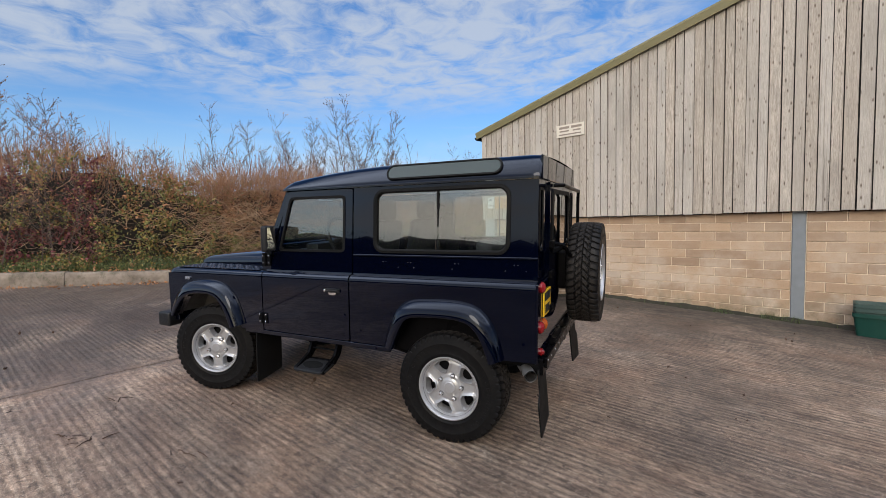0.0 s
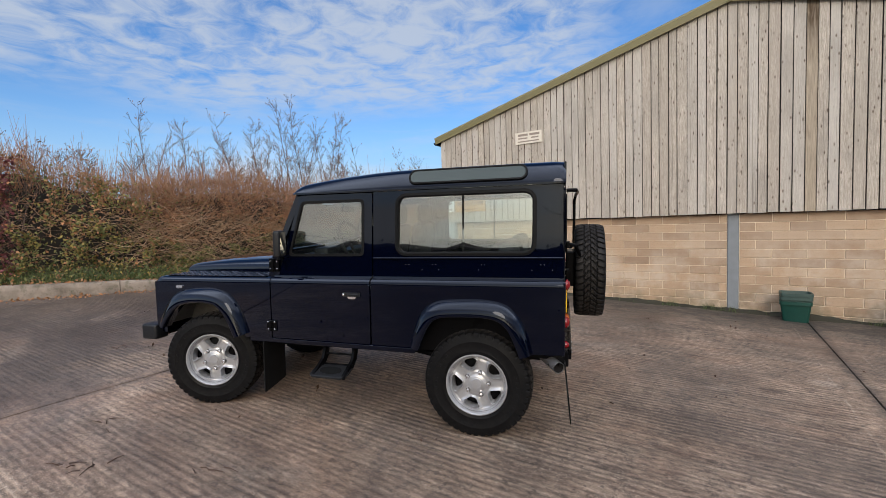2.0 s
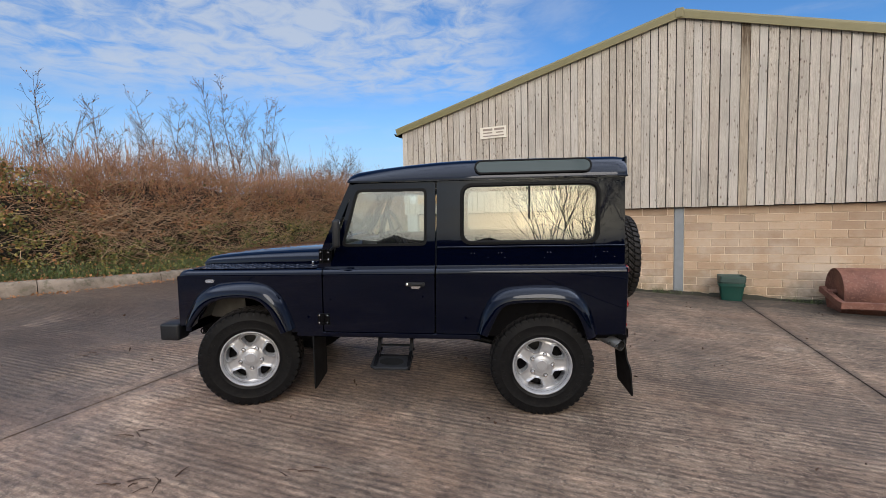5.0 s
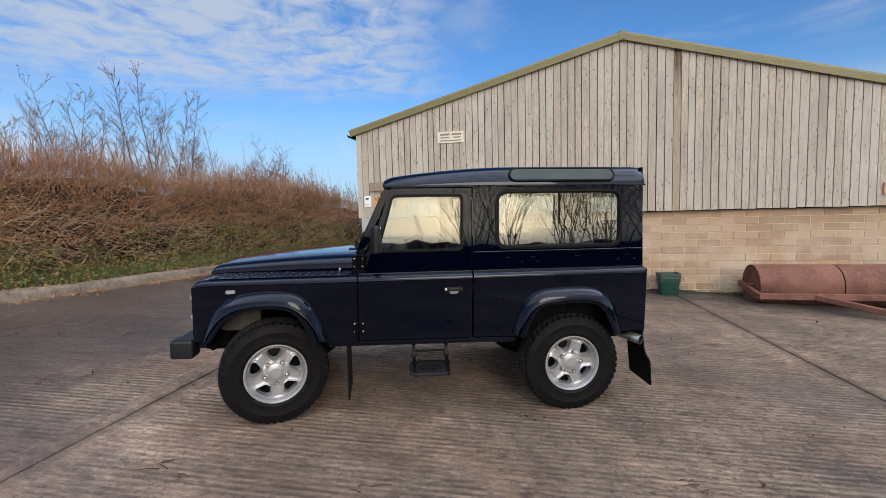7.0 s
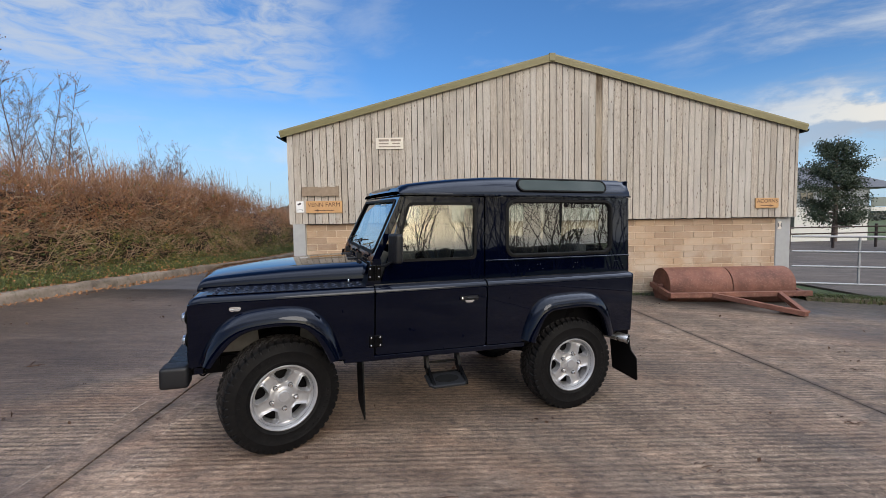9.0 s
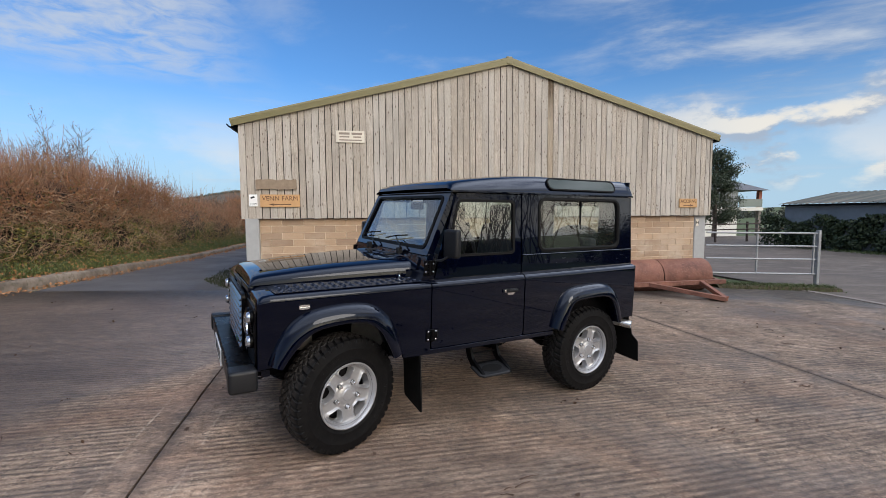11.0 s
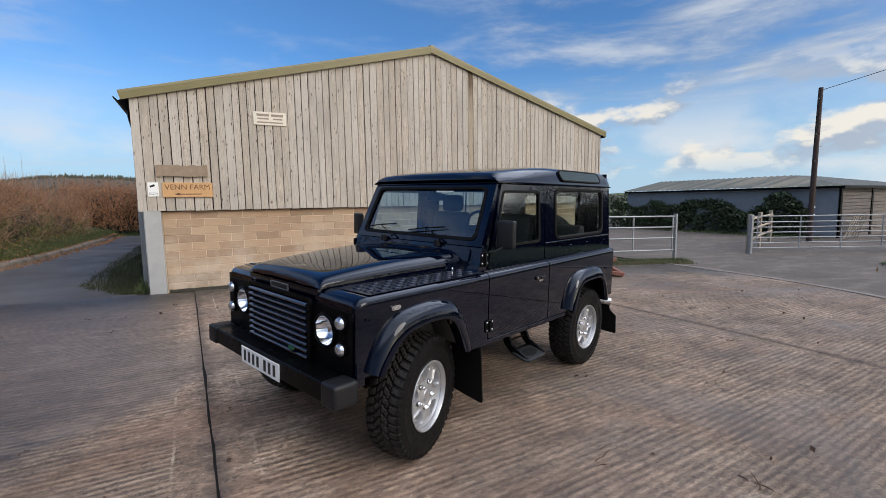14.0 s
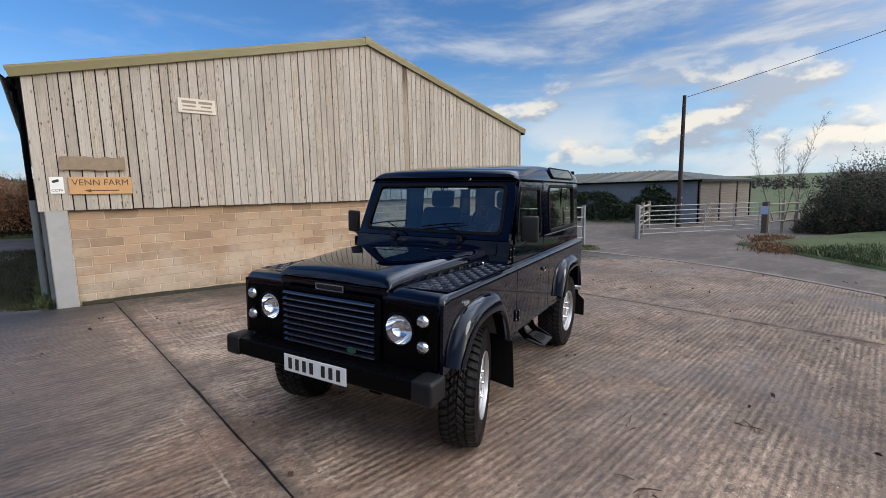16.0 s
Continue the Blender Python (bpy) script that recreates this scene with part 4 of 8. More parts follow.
    for _ in range(5200):
        p, n, d = spot()
        t = hedge_top(p.y)
        q = p + n * rng.uniform(1.0, 2.2)
        a = Vector((q.x, q.y, gz(p.x, p.y) + t - rng.uniform(0.15, 0.75)))
        l = rng.uniform(0.35, 0.85) if rng.random() < 0.9 else rng.uniform(0.8, 1.4)
        w = Vector((rng.gauss(0, 0.22), rng.gauss(0, 0.22), 1)).normalized()
        (red if rng.random() < 0.8 else twigs).rod([a, a + w * l * 0.5 + Vector((rng.gauss(0, 0.03), rng.gauss(0, 0.03), 0)), a + w * l], [0.005, 0.004, 0.002])
    for _ in range(74000):
        p, n, d = spot()
        t = hedge_top(p.y)
        e = kerb_h(p.y) + 0.08 + (t - 0.35) * rng.random()
        if noise.noise(Vector((p.x * 2.7, p.y * 2.7, e * 3.2 + 9.0))) < 0.03 and rng.random() < 0.85:
            continue
        q = surface(p, n, e, t)
        a = Vector((q.x, q.y, gz(p.x, p.y) + e))
        f = e / t
        g = noise.noise(Vector((p.x * 0.45, p.y * 0.45, e * 0.8)))
        size = rng.uniform(0.035, 0.085)
        if p.y < 4.0:
            a -= Vector((n.x, n.y, 0)) * 0.16
        if p.y < 1.6 and g < 0.10 and -1.4 < p.y and rng.random() < 0.78:
            plum.leaf(a, size * 1.1, rng)
        elif p.y < 4.0 and rng.random() < 0.80:
            (gold if rng.random() < 0.30 + 0.5 * g else (ivy if rng.random() < 0.60 else rus)).leaf(a, size, rng)
        elif f < 0.46 + 0.25 * g:
            (ivy if rng.random() < 0.75 else gold).leaf(a, size, rng)
        elif rng.random() < 0.75:
            rus.leaf(a, size * 0.85, rng)
        elif rng.random() < 0.4:
            ivy.leaf(a, size, rng)
    for _ in range(17000):
        p, n, d = spot()
        o = 0.22 + 0.85 * rng.random() ** 1.1
        q = p + n * o
        a = Vector((q.x, q.y, gz(p.x, p.y) + kerb_h(p.y) + max(0, (o - 0.4) * 0.45) + abs(rng.gauss(0, 0.07))))
        (ivy if rng.random() < 0.62 else (gold if rng.random() < 0.5 else rus)).leaf(a, rng.uniform(0.03, 0.075), rng)
    pale.mesh("laid_branches", PALETWIG, hedge, "pale laid branches woven through the hedge")
    twigs.mesh("twigs", TWIG, hedge)
    red.mesh("red_twigs", REDTWIG, hedge)
    ivy.mesh("green_leaves", IVY, hedge)
    rus.mesh("brown_leaves", RUSSET, hedge)
    plum.mesh("plum_leaves", PLUM, hedge)
    gold.mesh("yellow_leaves", GOLD, hedge)
    # bank grass and fallen leaves on the kerb
    gr = Soup()
    for _ in range(15000):
        s = 5 + rng.random() * (KERB_LEN - 14)
        p, n, d = along(s)
        o = 0.2 + abs(rng.gauss(0, 0.32))
        q = p + n * o
        gr.blade(Vector((q.x, q.y, gz(p.x, p.y) + kerb_h(p.y) + min(0.30, max(0, (o - 0.25) * 0.4)) - 0.03)), rng.uniform(0.06, 0.26), rng)
    fl = Soup()
    for _ in range(3600):
        p, n, d = along(4 + rng.random() * (KERB_LEN - 14))
        on_top = rng.random() < 0.35
        o = rng.uniform(0.05, 0.24) if on_top else -abs(rng.gauss(0, 0.16))
        q = p + n * o
        fl.leaf(Vector((q.x, q.y, gz(p.x, p.y) + (kerb_h(p.y) + 0.012 if on_top else 0.008))), rng.uniform(0.03, 0.075), rng, 0.2)
    fl.mesh("leaves_on_kerb", RUSSET, None, "fallen brown leaves lying along the kerb", "stuff", "leaves")
    gr.mesh("grass_on_bank", GRASSBLADE, None, "rough green grass along the top of the kerb", "stuff", "grass")


def sapling(x, y, z, height, seed, name="sapling", label="slender bare sapling with a few withered leaves", group="saplings along the hedge", leafy_tips=True):
    """A slim many-stemmed sapling: upright stems, short side shoots and small withered leaves."""
    rng = random.Random(seed)
    t = thing(name, pose(x, y, z), label, "tree", group)
    wood, lv = Soup(), Soup()
    tilt = lambda v, s: (v + Vector((rng.gauss(0, s), rng.gauss(0, s), rng.gauss(0, s * 0.5)))).normalized()
    for k in range(rng.choice((6, 7, 8, 9))):
        h = 1.06 * height * (1.0 if k == 0 else rng.uniform(0.55, 0.98))
        d = tilt(Vector((0, 0, 1)), 0.22)
        q, pts, n = Vector((rng.gauss(0, 0.40), rng.gauss(0, 0.40), -0.1)), [], 9
        for i in range(n + 1):
            pts.append(q)
            d = (tilt(d, 0.05) + Vector((0, 0, 0.05))).normalized()
            q = q + d * h / n
        r0 = 0.006 + 0.0032 * h
        wood.rod(pts, [r0 * (1 - i / n) + 0.0035 for i in range(n + 1)], 4)
        for j in range(int(h * 9.5)):
            f = rng.uniform(0.28, 0.99)
            i = min(int(f * n), n - 1)
            a = pts[i].lerp(pts[i + 1], f * n - i)
            axis = (pts[i + 1] - pts[i]).normalized()
            out = Vector((rng.gauss(0, 1), rng.gauss(0, 1), 0)).normalized()
            w = (axis * rng.uniform(0.7, 1.1) + out * rng.uniform(0.55, 1.25)).normalized()
            l = rng.uniform(0.20, 0.95) * (1.2 - 0.65 * f)
            b, e = a + w * l * 0.5 + out * l * 0.05, a + w * l + Vector((0, 0, 0.12 * l))
            wood.rod([a, b, e], [0.0062, 0.0050, 0.0030])
            for _ in range(rng.choice((2, 3, 4))):
                u = rng.uniform(0.3, 0.9)
                c = a.lerp(e, u)
                v = (w + Vector((rng.gauss(0, 0.6), rng.gauss(0, 0.6), rng.gauss(0.2, 0.3)))).normalized() * rng.uniform(0.08, 0.26)
                wood.rod([c, c + v * 0.5, c + v], [0.0045, 0.0038, 0.0026])
                if rng.random() < 0.66:
                    lv.leaf(c + v, rng.uniform(0.030, 0.060), rng)
            if rng.random() < 0.40:
                lv.leaf(e, rng.uniform(0.035, 0.065), rng)
    wood.mesh("trunk", SAPWOOD, t)
    if leafy_tips:
        lv.mesh("leaves", RUSSET, t, "sparse withered leaves")
    return t


SAPWOOD = leafy("sapling_twigs", (0.150, 0.105, 0.085), (0.095, 0.066, 0.055), 0.85)


def make_saplings():
    spots = ((-15.4, 1.1, 4.9), (-15.9, 2.3, 4.2), (-14.7, 0.2, 4.3), (-15.3, -0.8, 4.7), (-14.3, 2.6, 3.3), (-14.0, 3.6, 3.2), (-14.4, 4.5, 3.9), (-15.0, 5.8, 3.4), (-16.0, 7.2, 5.2), (-15.3, 8.3, 4.9), (-15.0, 9.3, 4.8), (-15.4, 10.4, 5.6), (-15.2, 11.6, 5.8), (-14.8, 13.0, 5.2), (-14.6, 14.2, 4.9), (-14.3, 15.6, 4.6), (-14.1, 16.6, 4.3), (-13.8, 17.8, 3.9), (-13.5, 19.2, 3.5), (-13.4, 21.0, 3.2), (-13.6, 7.0, 3.1), (-13.4, 9.9, 3.1), (-13.2, 12.2, 3.1), (-13.7, 1.4, 3.0))
    for i, (x, y, h) in enumerate(spots):
        sapling(x, y, 0.55, h, 100 + i)


def make_rear_trees():
    """The belt of bare trees on the far side of the yard, which the car's windows mirror."""
    for i, (x, y, h) in enumerate(((17.0, -12.6, 8.0), (15.6, -14.4, 8), (18.6, -11.4, 8), (14.2, -16.5, 7.5), (12.6, -25, 10), (15.2, -24, 9), (18.0, -21, 10.5), (20.5, -18.5, 9.5), (22.5, -15, 10), (24.5, -12.0, 9.5), (27.0, -9.5, 9), (17.0, -27, 11), (22.0, -22, 11), (27.5, -15, 10), (14.0, -28, 10), (25, -18, 10))):
        bare_tree("bare_tree", "tall leafless broad-crowned tree at the yard's far side", x, y, gz(x, y) - 0.1, h * 1.1, 300 + i, leaf=1, stems=4, depth=5, group="tree belt", r=0.060, spread=0.66, lean=0.32)
    rng = random.Random(5)
    bush = thing("field_hedge", pose(0, 0, 0), "low dark hedge under the tree belt", "hedge", kind="stuff")
    # the inner shade is a dark sheet here too
    bm, rings = bmesh.new(), []
    for i in range(60):
        x = -34 + 68 * i / 59
        ring = []
        for o, e in ((0, -0.2), (-0.1, 1.0), (0.3, 1.8), (1.2, 2.1), (2.0, 1.5), (2.2, -0.2)):
            ring.append((x, -21.5 - o - 2.0 * math.sin(x * 0.13) - noise.noise(Vector((x, e, 0))) * 0.5, gz(x, -6) + e + 0.5 * noise.noise(Vector((x * 0.6, o, 4)))))
        rings.append(ring)
    loft(bm, rings, False)
    part("hedge_shade_core", bm, SHADECORE, bush, smooth=60)
    lv = Soup()
    for _ in range(7000):
        x = rng.uniform(-30, 30)
        lv.leaf(Vector((x, -21.4 - 2.0 * math.sin(x * 0.13) + rng.gauss(0, 0.25), gz(x, -6) + rng.uniform(0.1, 2.4))), rng.uniform(0.06, 0.13), rng)
    lv.mesh("leaves", IVY, bush)


def make_drive_end():
    """The dark hedge that closes the drive, with a small field gate, and the wooded hill far behind."""
    rng = random.Random(61)
    hedge = thing("field_hedge", pose(0, 0, 0), "brown and dark green hedge where the drive turns", "hedge", kind="stuff")
    a, b = Vector((-11.3, 26.3)), Vector((4.0, 30.5))
    d = (b - a).normalized()
    nn = Vector((d.y, -d.x))
    # dark inner sheet painted as the shade between the leaves
    core, rings = bmesh.new(), []
    for i in range(40):
        p = a.lerp(b, i / 39)
        ring = []
        for o, e in ((0.05, 0.0), (-0.05, 0.9), (-0.25, 1.75), (-0.8, 1.9), (-1.4, 1.7), (-1.5, 0.0)):
            w = 0.15 * noise.noise(Vector((p.x, p.y, e * 1.5)))
            ring.append((p.x + nn.x * (o + w), p.y + nn.y * (o + w), gz(p.x, p.y) + e + w))
        rings.append(ring)
    loft(core, rings, False)
    part("hedge_shade_core", core, SHADECORE, hedge, smooth=60)
    lv, gr = Soup(), Soup()
    for _ in range(5000):
        p = a.lerp(b, rng.random())
        e = 2.08 * rng.random() ** 0.8
        o = 0.10 + rng.gauss(0, 0.10) - 0.3 * max(0, e - 1.5) * rng.random() * 4
        lv.leaf(Vector((p.x + nn.x * o, p.y + nn.y * o, gz(p.x, p.y) + e)), rng.uniform(0.06, 0.13), rng)
    for _ in range(2500):
        p = a.lerp(b, rng.random())
        o = 0.2 + 0.8 * rng.random()
        gr.blade(Vector((p.x + nn.x * o, p.y + nn.y * o, gz(p.x, p.y) - 0.06)), rng.uniform(0.1, 0.3), rng, 0.012)
    brown, tw = Soup(), Soup()
    for _ in range(12000):
        p = a.lerp(b, rng.random())
        e = 0.2 + 2.2 * rng.random() ** 0.8
        o = 0.22 + rng.gauss(0, 0.10) - 0.3 * max(0, e - 1.5) * rng.random() * 3
        q = Vector((p.x + nn.x * o, p.y + nn.y * o, gz(p.x, p.y) + e))
        brown.leaf(q, rng.uniform(0.06, 0.12), rng)
        if rng.random() < 0.4:
            tw.rod([q, q + Vector((rng.gauss(0, 0.1), 0, 0.2)), q + Vector((rng.gauss(0, 0.2), 0, rng.uniform(0.3, 0.7)))], [0.008, 0.006, 0.004])
    brown.mesh("brown_leaves", RUSSET, hedge)
    tw.mesh("twigs", REDTWIG, hedge)
    lv.mesh("leaves", EVERGREEN, hedge)
    gr.mesh("grass_at_hedge", GRASSBLADE, None, "rough grass at the foot of the dark hedge", "stuff", "grass")
    g = thing("timber_gate", pose(-11.5, 25.6, gz(-11.5, 25.6)), "weathered timber field gate standing beside its post", "gate")
    bm = bmesh.new()
    box(bm, -0.10, 0.10, -0.09, 0.09, -0.2, 1.12, 0.015)
    part("post", bm, RAILWOOD, g)
    for z in (0.22, 0.48, 0.72, 0.94):
        bm = bmesh.new()
        box(bm, -1.25, -0.10, -0.03, 0.03, z, z + 0.09, 0.006)
        part("rail", bm, RAILWOOD, g)
    for x in (-1.2, -0.3):
        bm = bmesh.new()
        box(bm, x - 0.05, x + 0.05, -0.055, -0.031, 0.15, 1.05, 0.006)
        part("upright", bm, RAILWOOD, g)
    # hill
    hill = thing("wooded_hill", pose(0, 0, 0), "far hill of brown scrub with dark conifers along its crest", "hill", kind="stuff")
    top = lambda x: 25.0 * math.exp(-((x + 85) / 95.0) ** 2) + 2.0 * noise.noise(Vector((x * 0.03, 2, 0)))
    bm, rings = bmesh.new(), []
    for i in range(50):
        x = -330 + 460 * i / 49
        rings.append([(x, 330, -4), (x, 370, top(x) * 0.45), (x, 410, top(x) * 0.9), (x, 440, top(x)), (x, 500, -4)])
    loft(bm, rings, False)
    part("hill_slope", bm, HILLWOOD, hill, smooth=60)
    tr = Soup()
    scrub = Soup()
    for _ in range(16000):
        x, t = rng.uniform(-300, 100), rng.random()
        scrub.leaf(Vector((x, 350 + 80 * t, top(x) * (0.22 + 0.74 * t) + rng.uniform(-0.5, 2.2))), rng.uniform(1.0, 2.6), rng)
    scrub.mesh("scrub", HILLSCRUB, hill)
    for _ in range(4800):
        x, t = rng.uniform(-300, 100), rng.uniform(0.40, 1.0) ** 0.6
        y = 352 + 88 * t
        z = top(x) * (0.25 + 0.75 * t) - 1.0
        h, r, k = rng.uniform(2.2, 5.0), rng.uniform(1.0, 2.0), len(tr.v)
        tr.v += [Vector((x + r * math.cos(q + i), y + r * math.sin(q + i), z)) for i in (rng.random(),) for q in (0, 1.57, 3.14, 4.71)] + [Vector((x, y, z + h))]
        tr.f += [(k, k + 1, k + 4), (k + 1, k + 2, k + 4), (k + 2, k + 3, k + 4), (k + 3, k, k + 4)]
    tr.mesh("conifers", HILLTREES, hill)


HILLWOOD = simple("hill_wood", (0.085, 0.066, 0.046), 0.95, vary=0.3, scale=0.2)
HILLSCRUB = leafy("brown_scrub", (0.150, 0.096, 0.058), (0.070, 0.058, 0.038), 0.9, 0.02)
HILLTREES = leafy("far_conifers", (0.040, 0.058, 0.045), (0.075, 0.092, 0.075), 0.9, 0.02)

make_land()
make_drive_end()
make_yard()
make_kerb_line()
make_hedge()
make_saplings()
make_rear_trees()

# ---- barn ----
BX0, BX1, BY, BDEPTH = -6.36, 4.86, 8.165, 22.0
APEX_X, APEX_Z, EAVE_Z, WOOD_Z = -0.60, 5.17, 3.62, 1.735


def verge_z(x):
    """The underside of the roof's verge at x."""
    if x < APEX_X:
        return EAVE_Z + (APEX_Z - EAVE_Z) * (x - (BX0 - 0.1)) / (APEX_X - BX0 + 0.1)
    return EAVE_Z + (APEX_Z - EAVE_Z) * (BX1 + 0.1 - x) / (BX1 + 0.1 - APEX_X)


def letters(name, text, size, mat, parent, m, label=""):
    cu = bpy.data.curves.new(name, "FONT")
    cu.body, cu.size, cu.align_x, cu.align_y, cu.extrude = text, size, "CENTER", "CENTER", 0.002
    cu.materials.append(mat)
    ob = new(name, cu)
    ob.parent = parent
    ob.matrix_local = m
    return tagged(ob, label=label)


def make_barn():
    barn = thing("barn", pose(0, 0, 0), "agricultural barn with weathered board gable over buff block wall", "barn")
    rng = random.Random(8)
    # block wall: mortar backing, then blocks
    bm = bmesh.new()
    box(bm, -6.05, 4.5, 8.288, 8.50, -0.6, 1.72)
    wall = part("block_wall", bm, MORTAR, barn, "buff concrete block wall with pale mortar joints")
    # gable boarding
    bm = bmesh.new()
    pts = [(BX0 + 0.02, WOOD_Z + 0.01), (BX1 - 0.02, WOOD_Z + 0.01), (BX1 - 0.02, verge_z(BX1)), (APEX_X, APEX_Z - 0.01), (BX0 + 0.02, verge_z(BX0))]
    panel(bm, pts, [], lambda u, v: (u, 8.215, v), Vector((0, 0.06, 0)))
    gable = part("gable_boarding", bm, DARK, barn, "vertical weathered timber boards")
    x, i = BX0, 0
    while x < BX1 - 0.03:
        w = min(rng.choice((0.128, 0.136, 0.14, 0.145, 0.15, 0.155)), BX1 - x)
        x1 = x + w - rng.uniform(0.010, 0.018)
        zb = WOOD_Z + rng.uniform(-0.006, 0.006)
        y = BY + rng.uniform(0.0, 0.012)
        bm = bmesh.new()
        zt0, zt1 = verge_z(x), verge_z(x1)
        tops = [(x, zt0), (x1, zt1)] if not x < APEX_X < x1 else [(x, zt0), (APEX_X, APEX_Z), (x1, zt1)]
        out = [(x, zb), (x1, zb), *tops[::-1]]
        front = [bm.verts.new((u + rng.uniform(-0.002, 0.002), y + rng.uniform(0, 0.004), v)) for u, v in out]
        f = bm.faces.new(front)
        g = bmesh.ops.extrude_face_region(bm, geom=[f], use_keep_orig=True)
        bmesh.ops.translate(bm, vec=(0, 0.028, 0), verts=[v for v in g["geom"] if isinstance(v, bmesh.types.BMVert)])
        bmesh.ops.recalc_face_normals(bm, faces=bm.faces)
        part("board", bm, STAINED if abs(x - 0.36) < 0.08 else LARCH, gable)
        x += w
    # columns
    for a, b, y0, z0, mt in ((-6.30, -6.035, 8.17, 0.05, COLUMN), (-0.635, -0.47, 8.262, -0.2, GREYPAINT), (4.47, 4.80, 8.262, -0.5, COLUMN)):
        bm = bmesh.new()
        box(bm, a, b, y0, y0 + 0.25, z0, WOOD_Z + 0.01, 0.012)
        part("column", bm, mt, barn, "grey concrete column")
    # side and rear walls, roof
    bm = bmesh.new()
    box(bm, BX0 + 0.01, BX0 + 0.12, 8.45, BY + BDEPTH, -0.2, EAVE_Z)
    part("side_wall", bm, SIDEGREY, barn, "dark grey side cladding")
    bm = bmesh.new()
    box(bm, BX1 - 0.12, BX1 - 0.01, 8.45, BY + BDEPTH, -0.8, EAVE_Z)
    part("side_wall", bm, SIDEGREY, barn, "dark grey side cladding")
    bm = bmesh.new()
    panel(bm, [(BX0, -0.5), (BX1, -0.5), (BX1, EAVE_Z), (APEX_X, APEX_Z), (BX0, EAVE_Z)], [], lambda u, v: (u, BY + BDEPTH, v), Vector((0, 0.1, 0)))
    part("rear_wall", bm, SIDEGREY, barn)
    for sx, xe in ((-1, BX0 - 0.12), (1, BX1 + 0.12)):
        bm, rings = bmesh.new(), []
        n = 90
        for k in range(n + 1):
            y = BY + 0.06 + (BDEPTH - 0.06) * k / n
            e = 0.02 * math.cos(k * math.pi)
            rings.append([(APEX_X, y, APEX_Z + 0.10 + e), (xe, y, EAVE_Z + 0.07 + e), (xe, y, EAVE_Z + 0.05 + e), (APEX_X, y, APEX_Z + 0.08 + e)])
        loft(bm, rings, True, True)
        part("roof", bm, SHEET, barn, "grey corrugated roof sheets", smooth=30)
        # verge trim: folded olive capping along the slope
        bm = bmesh.new()
        d = Vector((xe - APEX_X, 0, EAVE_Z - APEX_Z)).normalized()
        nn = Vector((-d.z, 0, d.x)) * (1 if sx < 0 else -1)
        nn = nn if nn.z > 0 else -nn
        a, b = Vector((APEX_X, 0, APEX_Z)), Vector((xe, 0, EAVE_Z))
        prof = [(BY - 0.05, -0.02), (BY - 0.055, 0.10), (BY - 0.045, 0.135), (BY + 0.02, 0.150), (BY + 0.22, 0.145), (BY + 0.22, 0.12), (BY - 0.03, 0.10), (BY - 0.03, -0.02)]
        loft(bm, [[(p.x + nn.x * h, y, p.z + nn.z * h) for y, h in prof] for p in (a, a.lerp(b, 0.5), b)], True, True)
        bmesh.ops.recalc_face_normals(bm, faces=bm.faces)
        part("verge_trim", bm, OLIVE, barn, "olive green folded metal verge trim")
        if sx < 0:
            bm = bmesh.new()
            box(bm, APEX_X - 0.07, APEX_X + 0.07, BY - 0.058, BY + 0.225, APEX_Z - 0.02, APEX_Z + 0.150, 0.01)
            part("ridge_cap", bm, OLIVE, barn)
        # gutter
        bm = bmesh.new()
        gx = xe - 0.03 if sx < 0 else xe + 0.03
        ring = [(0.075 * math.cos(radians(a)), 0.075 * math.sin(radians(a))) for a in range(180, 361, 20)] + [(0.068, 0), (0.0, -0.066), (-0.068, 0)]
        loft(bm, [[(gx + u, y, EAVE_Z + 0.04 + v) for u, v in ring] for y in (BY + 0.02, BY + BDEPTH)], True, True)
        part("gutter", bm, SATIN, barn, "black half-round gutter")
    bm = bmesh.new()
    tube(bm, [(BX0 - 0.10, 9.1, EAVE_Z), (BX0 - 0.10, 9.1, EAVE_Z - 0.15), (BX0 - 0.06, 9.1, EAVE_Z - 0.35), (BX0 - 0.06, 9.1, 1.9)], 0.04, 10)
    part("downpipe", bm, SATIN, barn, "black downpipe")
    bm = bmesh.new()
    tube(bm, [(BX0 - 0.06, 9.1, 1.9), (BX0 - 0.06, 9.1, 0.25)], 0.05, 10)
    part("downpipe", bm, GREYPAINT, barn, "grey lower downpipe")
    # blocks, course by course
    L, H, J = 0.44, 0.146, 0.011

    def block_mesh(l):
        bm = bmesh.new()
        box(bm, -l / 2, l / 2, -0.006, 0.02, -(H - J) / 2, (H - J) / 2, 0.004)
        me = bpy.data.meshes.new("block")
        bm.to_mesh(me)
        bm.free()
        me.materials.append(BLOCK)
        return me

    full = [block_mesh(L - J), block_mesh(L - J)]
    cache = {}
    for c in range(12):
        z = 1.725 - H * (c + 0.5)
        for xa, xb in ((-6.03, -0.64), (-0.465, 4.465)):
            x = xa - (L / 2 if c % 2 else 0)
            while x < xb - 0.02:
                a, b = max(x, xa), min(x + L, xb)
                zg = gz(a, 3)
                if b - a > 0.04 and z + H / 2 > zg - 0.05:
                    me = full[0]
                    if b - a < L - 0.01:
                        key = round(b - a, 2)
                        me = cache.setdefault(key, None) or cache.setdefault(key, block_mesh(key - J)) or block_mesh(key - J)
                        cache[key] = me
                    shared("block", me, pose((a + b) / 2, 8.283 + rng.uniform(-0.002, 0.003), z), wall)
                x += L
    return barn




